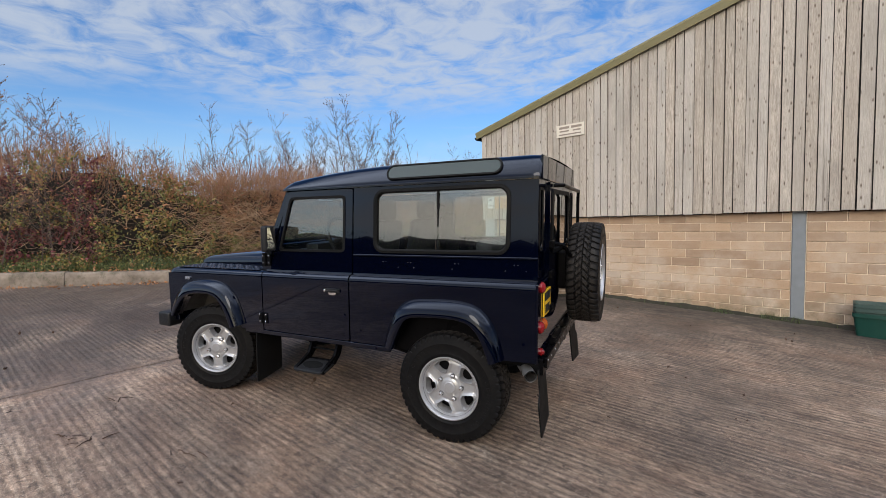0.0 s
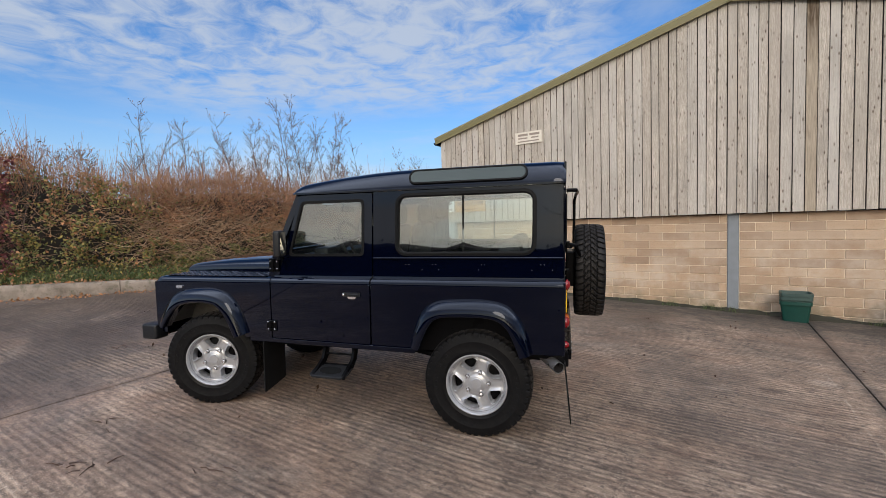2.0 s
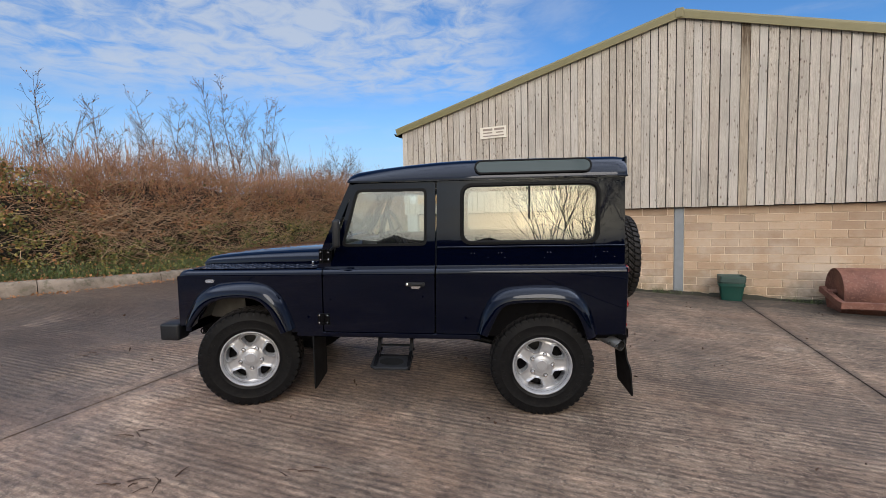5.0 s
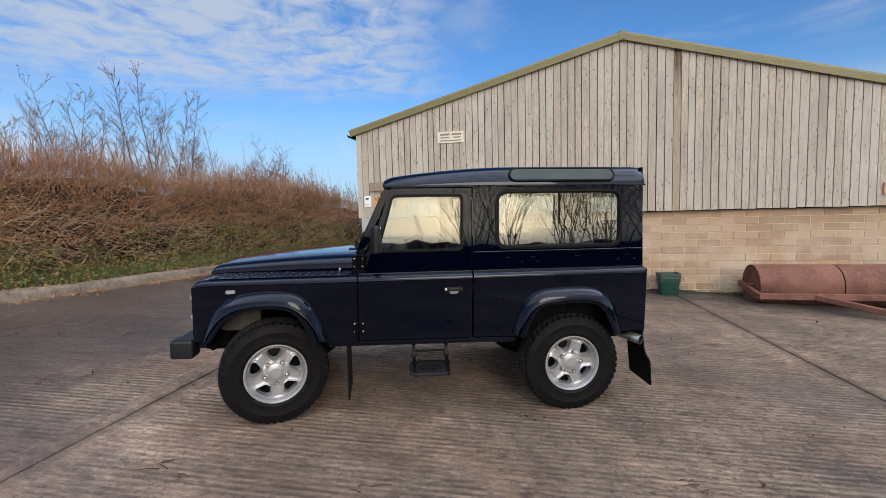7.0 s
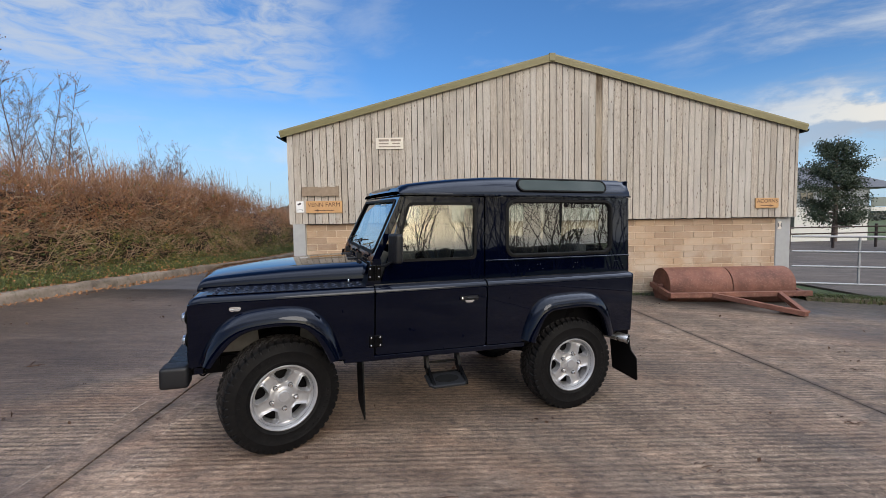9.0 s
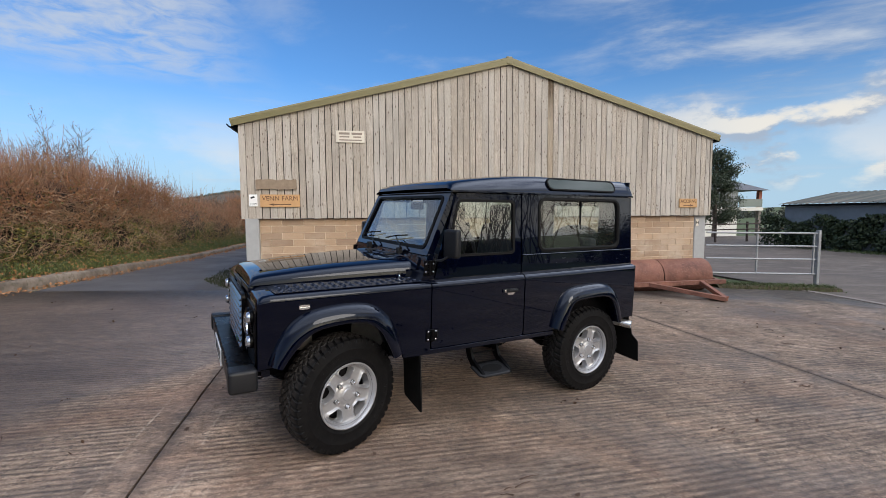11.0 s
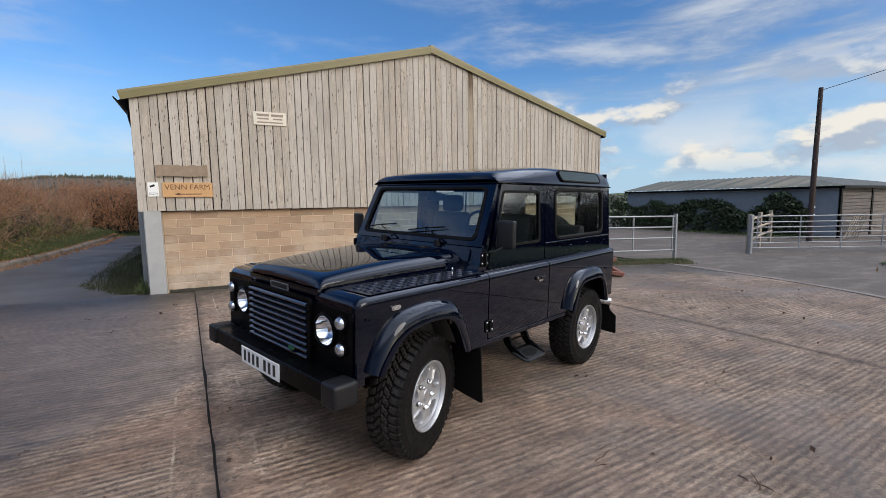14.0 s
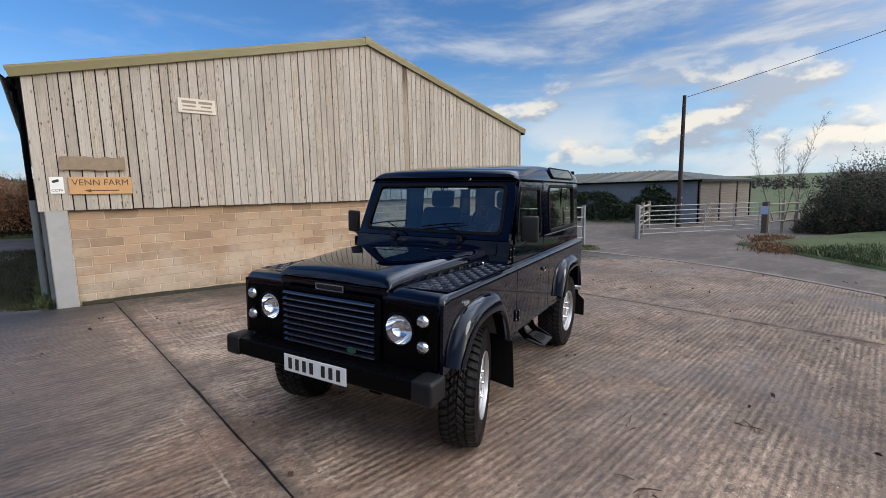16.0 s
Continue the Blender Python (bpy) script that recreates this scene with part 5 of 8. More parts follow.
def make_stained():
    """A board down which water has run from the ridge."""
    s = Mat("stained_board", (0.3, 0.25, 0.18), 0.85)
    sep = s.n("ShaderNodeSeparateXYZ")
    s.ln(s.place(), sep.inputs[0])
    c = s.mix(s.ramp(s.noise(9, 6, 0.6, (9, 9, 0.5)), 0.3, 0.7), (0.25, 0.20, 0.145), (0.44, 0.365, 0.27))
    run = s.math("MULTIPLY", s.ramp(sep.outputs[2], 3.9, 4.6), s.ramp(s.noise(5, 5, 0.6, (6, 6, 0.6)), 0.35, 0.6, 0.35, 1.0))
    s.color(s.mix(run, c, (0.085, 0.055, 0.03)))
    s.bump(s.noise(30, 4, 0.6, (7, 7, 0.4)), 0.4, 0.004)
    return s.mat


STAINED = make_stained()
COLUMN = simple("pale_concrete_column", (0.36, 0.36, 0.35), 0.85, vary=0.15, scale=8, bump=0.2)
SIDEGREY = simple("side_cladding", (0.20, 0.205, 0.22), 0.8, vary=0.2, scale=3)


def make_signs():
    def board(name, x0, x1, z0, z1, mat, label, y=BY - 0.012, t=0.012):
        th = thing(name, pose((x0 + x1) / 2, y, (z0 + z1) / 2), label, "sign")
        w, h = (x1 - x0) / 2, (z1 - z0) / 2
        bm = bmesh.new()
        box(bm, -w, w, -t / 2, t / 2 + 0.006, -h, h, 0.003)
        part("sign_board", bm, mat, th)
        return th, w, h, -t / 2 - 0.001

    def bar(th, x0, x1, z0, z1, y, mat, name="print_bar"):
        bm = bmesh.new()
        box(bm, x0, x1, y - 0.001, y + 0.002, z0, z1)
        part(name, bm, mat, th)

    def arrow(th, x0, x1, z, y, flip):
        bm = bmesh.new()
        s = 1 if flip else -1
        tip = x1 if flip else x0
        pts = [(tip, z), (tip - s * 0.10, z + 0.028), (tip - s * 0.085, z + 0.008), (x0 if flip else x1, z + 0.008), (x0 if flip else x1, z - 0.008), (tip - s * 0.085, z - 0.008), (tip - s * 0.10, z - 0.028)]
        panel(bm, pts, [], lambda u, v: (u, y, v), Vector((0, 0.002, 0)))
        part("arrow", bm, BROWNINK, th)

    face = lambda x, y, z: pose(x, y, z, 90, 0, 0)
    th, w, h, y = board("name_board", -4.43, -3.84, 3.335, 3.58, CREAM, "cream printed board with faded lines, on the gable")
    bar(th, -w + 0.06, -0.015, 0.040, 0.085, y, PINKINK)
    bar(th, 0.025, w - 0.05, 0.040, 0.085, y, PINKINK)
    bar(th, -w + 0.07, -0.02, -0.02, 0.008, y, PINKINK)
    bar(th, 0.06, w - 0.07, -0.02, 0.008, y, PINKINK)
    bar(th, -w + 0.06, w - 0.06, -0.085, -0.06, y, PINKINK)
    th, w, h, y = board("farm_sign", -5.985, -5.20, 1.975, 2.235, TAN, "oiled timber sign with dark routed letters and arrow", t=0.025)
    letters("lettering", "VENN FARM", 0.130, BROWNINK, th, face(0, y, 0.045))
    arrow(th, -0.22, 0.22, -0.075, y, False)
    th, w, h, y = board("acorns_sign", 3.91, 4.42, 1.935, 2.155, TAN, "small timber sign with dark letters and an arrow", t=0.025)
    letters("lettering", "ACORNS", 0.115, BROWNINK, th, face(0, y, 0.04))
    arrow(th, -0.15, 0.15, -0.06, y, True)
    th, w, h, y = board("camera_notice", -6.20, -6.04, 1.99, 2.235, WHITE, "small white camera warning notice on the boards")
    letters("lettering", "CCTV", 0.052, INK, th, face(0, y, -0.075))
    bm = bmesh.new()
    box(bm, -0.05, 0.03, y - 0.001, y + 0.002, -0.018, 0.018, m=pose(0, 0, 0.065, 0, -20, 0))
    part("camera_mark", bm, INK, th)
    th, w, h, y = board("hydrant_plate", 4.50, 4.58, 1.46, 1.63, CREAM, "small pale hydrant plate on the column", y=8.25)
    letters("lettering", "H", 0.13, INK, th, face(0, y, 0))
    # rough waney-edged plank
    th = thing("timber_plank", pose(-5.66, BY - 0.02, 2.44), "weathered waney-edged plank fixed to the boards", "plank")
    bm = bmesh.new()
    rng = random.Random(3)
    top = [(-0.40 + 0.08 * k, 0.105 + rng.uniform(-0.018, 0.012)) for k in range(11)]
    bot = [(0.40 - 0.08 * k, -0.10 + rng.uniform(-0.02, 0.015)) for k in range(11)]
    panel(bm, round_poly(top + bot, 0.02, 2), [], lambda u, v: (u, -0.02, v), Vector((0, 0.035, 0)))
    part("plank", bm, OLDWOOD, th)


def make_wall_foot():
    """Moss and weeds where the wall meets the yard."""
    rng = random.Random(17)
    g = Soup()
    for _ in range(2600):
        x = rng.uniform(-5.9, 4.4)
        if rng.random() > 0.05 + 0.95 * (noise.noise(Vector((x * 1.1, 2.0, 0))) > 0.22 or abs(x + 0.75) < 0.25):
            continue
        y = 8.26 - abs(rng.gauss(0, 0.07))
        g.blade(Vector((x, y, gz(x, y) - 0.005)), rng.uniform(0.02, 0.13), rng, 0.004)
    bm, rings = bmesh.new(), []
    for i in range(140):
        x = -6.0 + 10.6 * i / 139
        w = 0.05 + 0.16 * max(0.0, 0.35 + noise.noise(Vector((x * 1.3, 1, 0))) + 0.4 * noise.noise(Vector((x * 6, 1, 3))))
        z = gz(x, 8.2)
        rings.append([(x, 8.285, z - 0.02), (x, 8.282, z + 0.015 + w * 0.35), (x, 8.28 - w * 0.5, z + 0.012 + w * 0.10), (x, 8.28 - w, z - 0.004)])
    loft(bm, rings, False)
    ms = part("moss_strip", bm, MOSS, None, smooth=60)
    tagged(ms, "strip of dark moss at the foot of the block wall", "moss", kind="stuff")
    g.mesh("weeds_at_wall", GRASSBLADE, None, "moss and small weeds at the foot of the wall", "stuff", "weeds")
    g = Soup()
    for _ in range(5200):
        t = rng.random()
        x = 4.9 + (7.7 - 4.9) * t
        y = 8.15 - 0.75 * t - abs(rng.gauss(0, 0.16))
        g.blade(Vector((x, y, gz(x, y))), rng.uniform(0.04, 0.2), rng, 0.006)
    for _ in range(26000):
        t, u = rng.uniform(0.22, 1.1), rng.random() ** 1.2
        x, y = 13.4 - 10.2 * t + 6.0 * u, 4.6 - 9.6 * t - 3.4 * u
        g.blade(Vector((x + 0.1, y - 0.05, gz(x, y) + 0.02 + 0.15 * u)), rng.uniform(0.08, 0.34), rng, 0.014)
    mb = Soup()
    for _ in range(9000):
        y = 8.3 + 11 * rng.random() ** 1.3
        x = -6.4 - 1.15 * rng.random() * min(1.0, 0.2 + (y - 8.2) / 1.6) + rng.gauss(0, 0.05)
        mb.blade(Vector((x, y, gz(x, y) - 0.015)), rng.uniform(0.02, 0.10), rng, 0.007)
    for _ in range(2500):
        x = rng.uniform(-6.55, -6.3)
        y = rng.uniform(8.3, 16)
        g.blade(Vector((x, y, gz(x, y))), rng.uniform(0.04, 0.2), rng, 0.006)
    mb.mesh("mossy_grass", MOSSBLADE, None, "short dark mossy grass beside the barn", "stuff", "grass")
    g.mesh("verge_grass", GRASSBLADE, None, "tufts of green grass on the verges", "stuff", "grass")
    # verge under the rails
    bm = bmesh.new()
    loft(bm, [[(x, y - 0.42, gz(x, y) - 0.05), (x, y - 0.36, gz(x, y) + 0.07), (x, y - 0.1, gz(x, y) + 0.10), (x, y + 0.25, gz(x, y) + 0.08), (x, y + 0.32, gz(x, y) - 0.05)] for x, y in [(4.85 + 0.29 * k, 8.2 - 0.075 * k) for k in range(11)]], False)
    v = part("verge", bm, EARTH, None, smooth=50)
    tagged(v, "narrow raised grass verge under the rails", "verge", kind="structure")
    bm = bmesh.new()
    loft(bm, [[(x, y, gz(x, y) - 0.05), (x + 0.05, y - 0.1, gz(x, y) + 0.06), (x + 1.2, y - 1.0, gz(x, y) + 0.10), (x + 5, y - 3, gz(x, y) + 0.22), (x + 12, y - 7, gz(x, y) + 0.25)] for x, y in [(13.4 - 0.62 * k, 4.6 - 0.58 * k) for k in range(18)]], False)
    v = part("grass_verge", bm, GRASS, None, smooth=60)
    tagged(v, "grass verge and bank beside the lane", "verge", kind="structure")


make_barn()
make_signs()
make_wall_foot()

# ---- off-road car ----
CAR_AT = Vector((-3.367, 2.541, gz(-3.367, 2.541)))


def car_pose():
    n = Vector((0.0325, -0.015, 1)).normalized()
    a = radians(-161.04)
    f = Vector((math.cos(a), math.sin(a), 0))
    f = (f - n * f.dot(n)).normalized()
    l = n.cross(f)
    m = Matrix((f, l, n)).transposed().to_4x4()
    m.translation = CAR_AT
    return m


CAR = thing("off_road_car", car_pose(), "dark navy short-wheelbase off-road car parked on the concrete yard", "car")


def cp(name, bm, mat, parent=None, label="", smooth=False, rake=True):
    """A part of the car; the body sits a little high at the tail."""
    if rake:
        for v in bm.verts:
            v.co.z -= 0.018 * v.co.x * max(0.0, min(1.0, (v.co.z - 0.6) / 0.5))
    return part(name, bm, mat, parent or CAR, label, smooth)


def yup(z):
    """The lean of the upper body's sides."""
    return 0.775 - 0.060 * (z - 1.15)


def side_skin(bm, outline, s, y=0.83, t=0.02):
    panel(bm, outline, [], lambda u, v: (u, s * y, v), Vector((0, -s * t, 0)))


def shoulder(bm, x0, x1, s, inner):
    """The rounded waist along a flank; inner: the points that follow the roll."""
    prof = [(0.83, 1.088), (0.8295, 1.100), (0.826, 1.114), (0.817, 1.127), (0.803, 1.136), (0.790, 1.139)] + inner
    loft(bm, [[(x, s * y, z) for y, z in prof] for x in (x0, (x0 + x1) / 2, x1)], False)


def arch_flare(bm, pts, s):
    """A wheel-arch eyebrow: a band that rolls out from the flank and turns under."""
    rings = []
    c = Vector((sum(p[0] for p in pts) / len(pts), 0.55))
    for i, (x, z, w) in enumerate(pts):
        p = Vector((x, z))
        a, b = Vector(pts[max(i - 1, 0)][:2]), Vector(pts[min(i + 1, len(pts) - 1)][:2])
        d = (b - a).normalized()
        n = Vector((-d.y, d.x))
        if n.dot(p - c) < 0:
            n = -n
        rings.append([(q.x, s * y, q.y) for q, y in (
            (p + n * 0.004, 0.828), (p, 0.846), *[(p - n * w * (1 - math.cos(radians(g))), 0.828 + 0.080 * math.sin(radians(g))) for g in (24, 36, 47, 57, 66, 74, 81, 86)], (p - n * w * 0.985, 0.9065), (p - n * (w + 0.003), 0.900), (p - n * (w + 0.004), 0.872), (p - n * (w - 0.006), 0.80))])
    loft(bm, rings, False)


def smooth_curve(pts, n=6):
    """Catmull-Rom through tuples."""
    out = []
    for i in range(len(pts) - 1):
        p0, p1, p2, p3 = (Vector(pts[max(min(j, len(pts) - 1), 0)]) for j in (i - 1, i, i + 1, i + 2))
        for k in range(n):
            t = k / n
            out.append(tuple(0.5 * (2 * p1 + (p2 - p0) * t + (2 * p0 - 5 * p1 + 4 * p2 - p3) * t * t + (3 * p1 - p0 - 3 * p2 + p3) * t ** 3)))
    return out + [tuple(pts[-1])]


def screw(bm, x, y, z, r, s):
    """A small domed bolt head on a flank."""
    rings = [[(x + r * k * math.cos(a), y + s * h, z + r * k * math.sin(a)) for a in [2 * math.pi * i / 8 for i in range(8)]] for k, h in ((1, 0), (1, 0.003), (0.6, 0.006))]
    rows = loft(bm, rings, True)
    bm.faces.new(rows[-1])


F_ARCH = [(1.675, 0.69, 0.075), (1.635, 0.80, 0.10), (1.56, 0.925, 0.12), (1.45, 1.005, 0.125), (1.30, 1.035, 0.12), (1.12, 1.038, 0.12), (0.985, 1.005, 0.12), (0.885, 0.915, 0.115), (0.825, 0.80, 0.105), (0.775, 0.655, 0.09)]
R_ARCH = [(-0.665, 0.655, 0.085), (-0.705, 0.785, 0.097), (-0.775, 0.915, 0.105), (-0.88, 0.980, 0.108), (-1.05, 0.998, 0.108), (-1.25, 0.998, 0.108), (-1.385, 0.967, 0.108), (-1.480, 0.882, 0.102), (-1.535, 0.772, 0.095), (-1.570, 0.650, 0.085)]


def arch_hole(pts, grow_in):
    """The opening behind a flare, as 2D points."""
    out = []
    c = Vector((sum(p[0] for p in pts) / len(pts), 0.45))
    for x, z, w in pts:
        p = Vector((x, z))
        q = p + (c - p).normalized() * (w * grow_in)
        out.append((q.x, q.y))
    return out


def chequer(bm, x0, x1, y0, y1, z):
    """Raised lozenges of tread plate, in alternate directions."""
    nx, ny = int((x1 - x0) / 0.056), int((y1 - y0) / 0.046)
    for i in range(nx):
        for j in range(ny):
            cx, cy = x0 + (i + 0.5) * (x1 - x0) / nx, y0 + (j + 0.5) * (y1 - y0) / ny
            if abs(cy) < 0.615 - 0.10 * (cx - 0.6):
                continue
            a = radians(45 if (i + j) % 2 else -45)
            d, e = Vector((math.cos(a), math.sin(a))) * 0.026, Vector((-math.sin(a), math.cos(a))) * 0.0095
            v = [bm.verts.new((cx + q.x, cy + q.y, z)) for q in (d, e, -d, -e)]
            t = [bm.verts.new((cx + q.x, cy + q.y, z + 0.007)) for q in (d * 0.5, -d * 0.5)]
            for f in ((v[0], v[1], t[0]), (v[1], v[2], t[1]), (v[1], t[1], t[0]), (v[2], v[3], t[1]), (v[3], v[0], t[0]), (v[3], t[0], t[1])):
                bm.faces.new(f)


def build_flank(s):
    left = s > 0
    # wing
    hole = arch_hole(F_ARCH, 0.75)
    bm = bmesh.new()
    side_skin(bm, [(0.548, 0.62), (0.548, 1.09), (1.735, 1.09), (1.735, 0.66), *[p for p in hole if p[1] > 0.64], (0.80, 0.62)], s)
    shoulder(bm, 0.548, 1.66, s, [(0.42, 1.142)])
    prof = [(0.83, 1.088), (0.8295, 1.100), (0.826, 1.114), (0.817, 1.127), (0.803, 1.136), (0.790, 1.139), (0.42, 1.142)]
    loft(bm, [[(x, s * (y - dy * (y > 0.75)), z - dz) for y, z in prof] for x, dy, dz in ((1.66, 0, 0), (1.70, 0.002, 0.006), (1.725, 0.008, 0.020), (1.738, 0.02, 0.045), (1.742, 0.028, 0.10))], False)
    wing = cp("wing", bm, PAINT, None, smooth=35)
    bm = bmesh.new()
    panel(bm, round_poly([(0.60, 0.592), (1.58, 0.492), (1.64, 0.53), (1.63, 0.80), (0.60, 0.80)], 0.01, 2), [], lambda u, v: (u, s * v, 1.143), Vector((0, 0, 0.003)))
    chequer(bm, 0.61, 1.61, *((0.49, 0.79) if left else (-0.79, -0.49)), 1.1465)
    cp("tread_plate", bm, PLATE, wing, "dark tread plate on the wing top", rake=True)
    bm = bmesh.new()
    arch_flare(bm, smooth_curve(F_ARCH, 4), s)
    cp("arch_flare", bm, PAINT, wing, "glossy navy wheel-arch eyebrow", smooth=50)
    # side repeater
    bm = bmesh.new()
    panel(bm, rrect(1.425, 1.495, 1.032, 1.062, 0.014, 4), [], lambda u, v: (u, s * 0.831, v), Vector((0, s * 0.008, 0)))
    lamp = cp("side_repeater", bm, CHROME, wing, "small clear side indicator")
    bm = bmesh.new()
    panel(bm, rrect(1.431, 1.489, 1.038, 1.056, 0.009, 4), [], lambda u, v: (u, s * 0.840, v), Vector((0, s * 0.004, 0)))
    cp("lens", bm, CLEARLENS, wing)
    # inner arch
    bm = bmesh.new()
    lin = arch_hole(F_ARCH, 0.35)
    loft(bm, [[(x, s * y, z) for x, z in lin] for y in (0.81, 0.42)], False)
    cp("arch_liner", bm, ARCHGREY, wing, "dusty grey inner wheel arch", smooth=50)
    for x0, x1, z0, z1 in ((0.80, 1.06, 0.60, 1.02), (1.33, 1.66, 0.66, 1.02)):
        bm = bmesh.new()
        panel(bm, round_poly([(x0, z0), (x1, z0), (x1 - 0.03, z1), (x0 + 0.03, z1)], 0.05, 3), [], lambda u, v: (u, s * 0.535, v), Vector((0, -s * 0.01, 0)))
        cp("inner_wing", bm, ARCHGREY, wing, "dusty grey inner wing panel")
    # door
    bm = bmesh.new()
    side_skin(bm, round_poly([(0.538, 0.632), (0.538, 1.09), (-0.340, 1.09), (-0.340, 0.632)], 0.02, 2), s)
    shoulder(bm, 0.538, -0.340, s, [(0.776, 1.142), (0.7745, 1.150)])
    win = round_poly([(0.392, 1.318), (0.275, 1.738), (-0.262, 1.738), (-0.262, 1.318)], 0.035, 3)
    frame = round_poly([(0.492, 1.15), (0.298, 1.795), (-0.340, 1.795), (-0.340, 1.15)], 0.012, 2)
    panel(bm, frame, [win], lambda u, v: (u, s * yup(v), v), Vector((0, -s * 0.03, 0)))
    door = cp("door", bm, PAINT, None, smooth=35)
    bm = bmesh.new()
    rim_o = round_poly([(0.404, 1.306), (0.282, 1.750), (-0.274, 1.750), (-0.274, 1.306)], 0.04, 3)
    panel(bm, rim_o, [round_poly([(0.380, 1.326), (0.268, 1.730), (-0.254, 1.730), (-0.254, 1.326)], 0.03, 3)], lambda u, v: (u, s * (yup(v) + 0.004), v), Vector((0, -s * 0.012, 0)))
    cp("window_seal", bm, RUBBER, door)
    bm = bmesh.new()
    panel(bm, win, [], lambda u, v: (u, s * (yup(v) - 0.010), v), None)
    g = cp("door_glass", bm, GLASS, door)
    g.visible_shadow = False
    # handle
    bm = bmesh.new()
    panel(bm, rrect(-0.265, -0.115, 1.000, 1.030, 0.010, 3), [], lambda u, v: (u, s * 0.830, v), Vector((0, s * 0.014, 0)))
    box(bm, -0.250, -0.165, *sorted((s * 0.844, s * 0.856)), 1.008, 1.024, 0.004)
    cp("handle", bm, BLACK, door, "black push-button door handle")
    bm = bmesh.new()
    panel(bm, round_poly([(-0.235, 0.998), (-0.155, 0.998), (-0.165, 0.980), (-0.22, 0.980)], 0.008, 3), [], lambda u, v: (u, s * 0.832, v), Vector((0, s * 0.006, 0)))
    lathe(bm, [(0.001, 0.0), (0.010, 0.0), (0.010, 0.006), (0.001, 0.008)], 12, pose(-0.130, s * 0.845, 1.015) @ Matrix.Scale(s, 4, (0, 1, 0)))
    cp("lock_plate", bm, CHROME, door, "bright lock plate")
    # hinges
    for zc, zh in ((0.735, 0.045), (1.235, 0.055)):
        yy = 0.831 if zc < 1 else yup(zc)
        bm = bmesh.new()
        box(bm, 0.49, 0.585, *sorted((s * yy, s * (yy + 0.008))), zc - zh, zc + zh, 0.003)
        cp("hinge", bm, SATIN, door, "black door hinge")
        bm = bmesh.new()
        tube(bm, [(0.541, s * (yy + 0.012), zc - zh), (0.541, s * (yy + 0.012), zc + zh)], 0.011, 8)
        cp("hinge_pin", bm, SATIN, door)
        for dx, dz in ((0.507, -0.03), (0.507, 0.03), (0.570, -0.03), (0.570, 0.03)):
            bm = bmesh.new()
            screw(bm, dx, s * (yy + 0.008), zc + dz, 0.0065, s)
            cp("bolt", bm, CHROME, door)
    # mirror
    bm = bmesh.new()
    tube(bm, [(0.485, s * 0.775, 1.285), (0.465, s * 0.82, 1.292), (0.425, s * (0.86 if left else 0.915), 1.325)], 0.010, 8)
    my = 0.872 if left else 0.930
    ma = Matrix.Translation((0.405, s * my, 1.417)) @ Matrix.Rotation(radians(s * 14), 4, "Z")
    box(bm, -0.026, 0.030, -0.070, 0.070, -0.105, 0.105, 0.020, 3, m=ma)
    mirror = cp("door_mirror", bm, BLACK, door, "black plastic door mirror", smooth=40)
    bm = bmesh.new()
    panel(bm, rrect(-0.058, 0.058, -0.093, 0.093, 0.015, 3), [], lambda u, v: ma @ Vector((-0.0272, u, v)), Vector((-0.001, 0, 0)))
    cp("mirror_glass", bm, MIRROR, door, "silvered mirror glass")
    # sill
    bm = bmesh.new()
    box(bm, -0.70, 0.765, *sorted((s * 0.80, s * 0.827)), 0.585, 0.627, 0.006)
    cp("sill", bm, PAINT)
    # rear flank
    hole = arch_hole(R_ARCH, 0.75)
    bm = bmesh.new()
    side_skin(bm, [(-0.352, 0.632), (-0.352, 1.09), (-1.775, 1.09), (-1.775, 0.650), (-1.55, 0.642), *[p for p in reversed(hole) if p[1] > 0.64], (-0.70, 0.632)], s)
    shoulder(bm, -0.352, -1.775, s, [(0.776, 1.142), (0.7745, 1.150)])
    up = [(-0.352, 1.15), (-0.352, 1.800), (-1.765, 1.800), (-1.775, 1.15)]
    qw = rrect(-1.562, -0.560, 1.335, 1.752, 0.065, 5)
    panel(bm, up, [qw], lambda u, v: (u, s * yup(v), v), Vector((0, -s * 0.03, 0)))
    rear = cp("rear_flank", bm, PAINT, None, smooth=35)
    bm = bmesh.new()
    arch_flare(bm, smooth_curve(R_ARCH, 4), s)
    cp("arch_flare", bm, PAINT, rear, "glossy navy wheel-arch eyebrow", smooth=50)
    bm = bmesh.new()
    lin = arch_hole(R_ARCH, 0.35)
    loft(bm, [[(x, s * y, z) for x, z in lin] for y in (0.81, 0.42)], False)
    cp("arch_liner", bm, SATIN, rear, smooth=50)
    bm = bmesh.new()
    loft(bm, [[(x, s * (yup(z) + o), z) for x, z in rrect(x0, x1, z0, z1, r, 5)] for x0, x1, z0, z1, r, o in ((-1.590, -0.532, 1.307, 1.780, 0.085, 0.0), (-1.588, -0.534, 1.309, 1.778, 0.083, 0.008), (-1.570, -0.552, 1.327, 1.760, 0.07, 0.011), (-1.560, -0.562, 1.337, 1.750, 0.062, 0.002), (-1.560, -0.562, 1.337, 1.750, 0.062, -0.02))], True)
    cp("window_seal", bm, RUBBER, rear, "black rubber window surround", smooth=40)
    bm = bmesh.new()
    panel(bm, qw, [], lambda u, v: (u, s * (yup(v) - 0.012), v), None)
    g = cp("rear_side_glass", bm, GLASS, rear)
    g.visible_shadow = False
    bm = bmesh.new()
    box(bm, -1.066, -1.054, *sorted((s * 0.732, s * 0.742)), 1.34, 1.748)
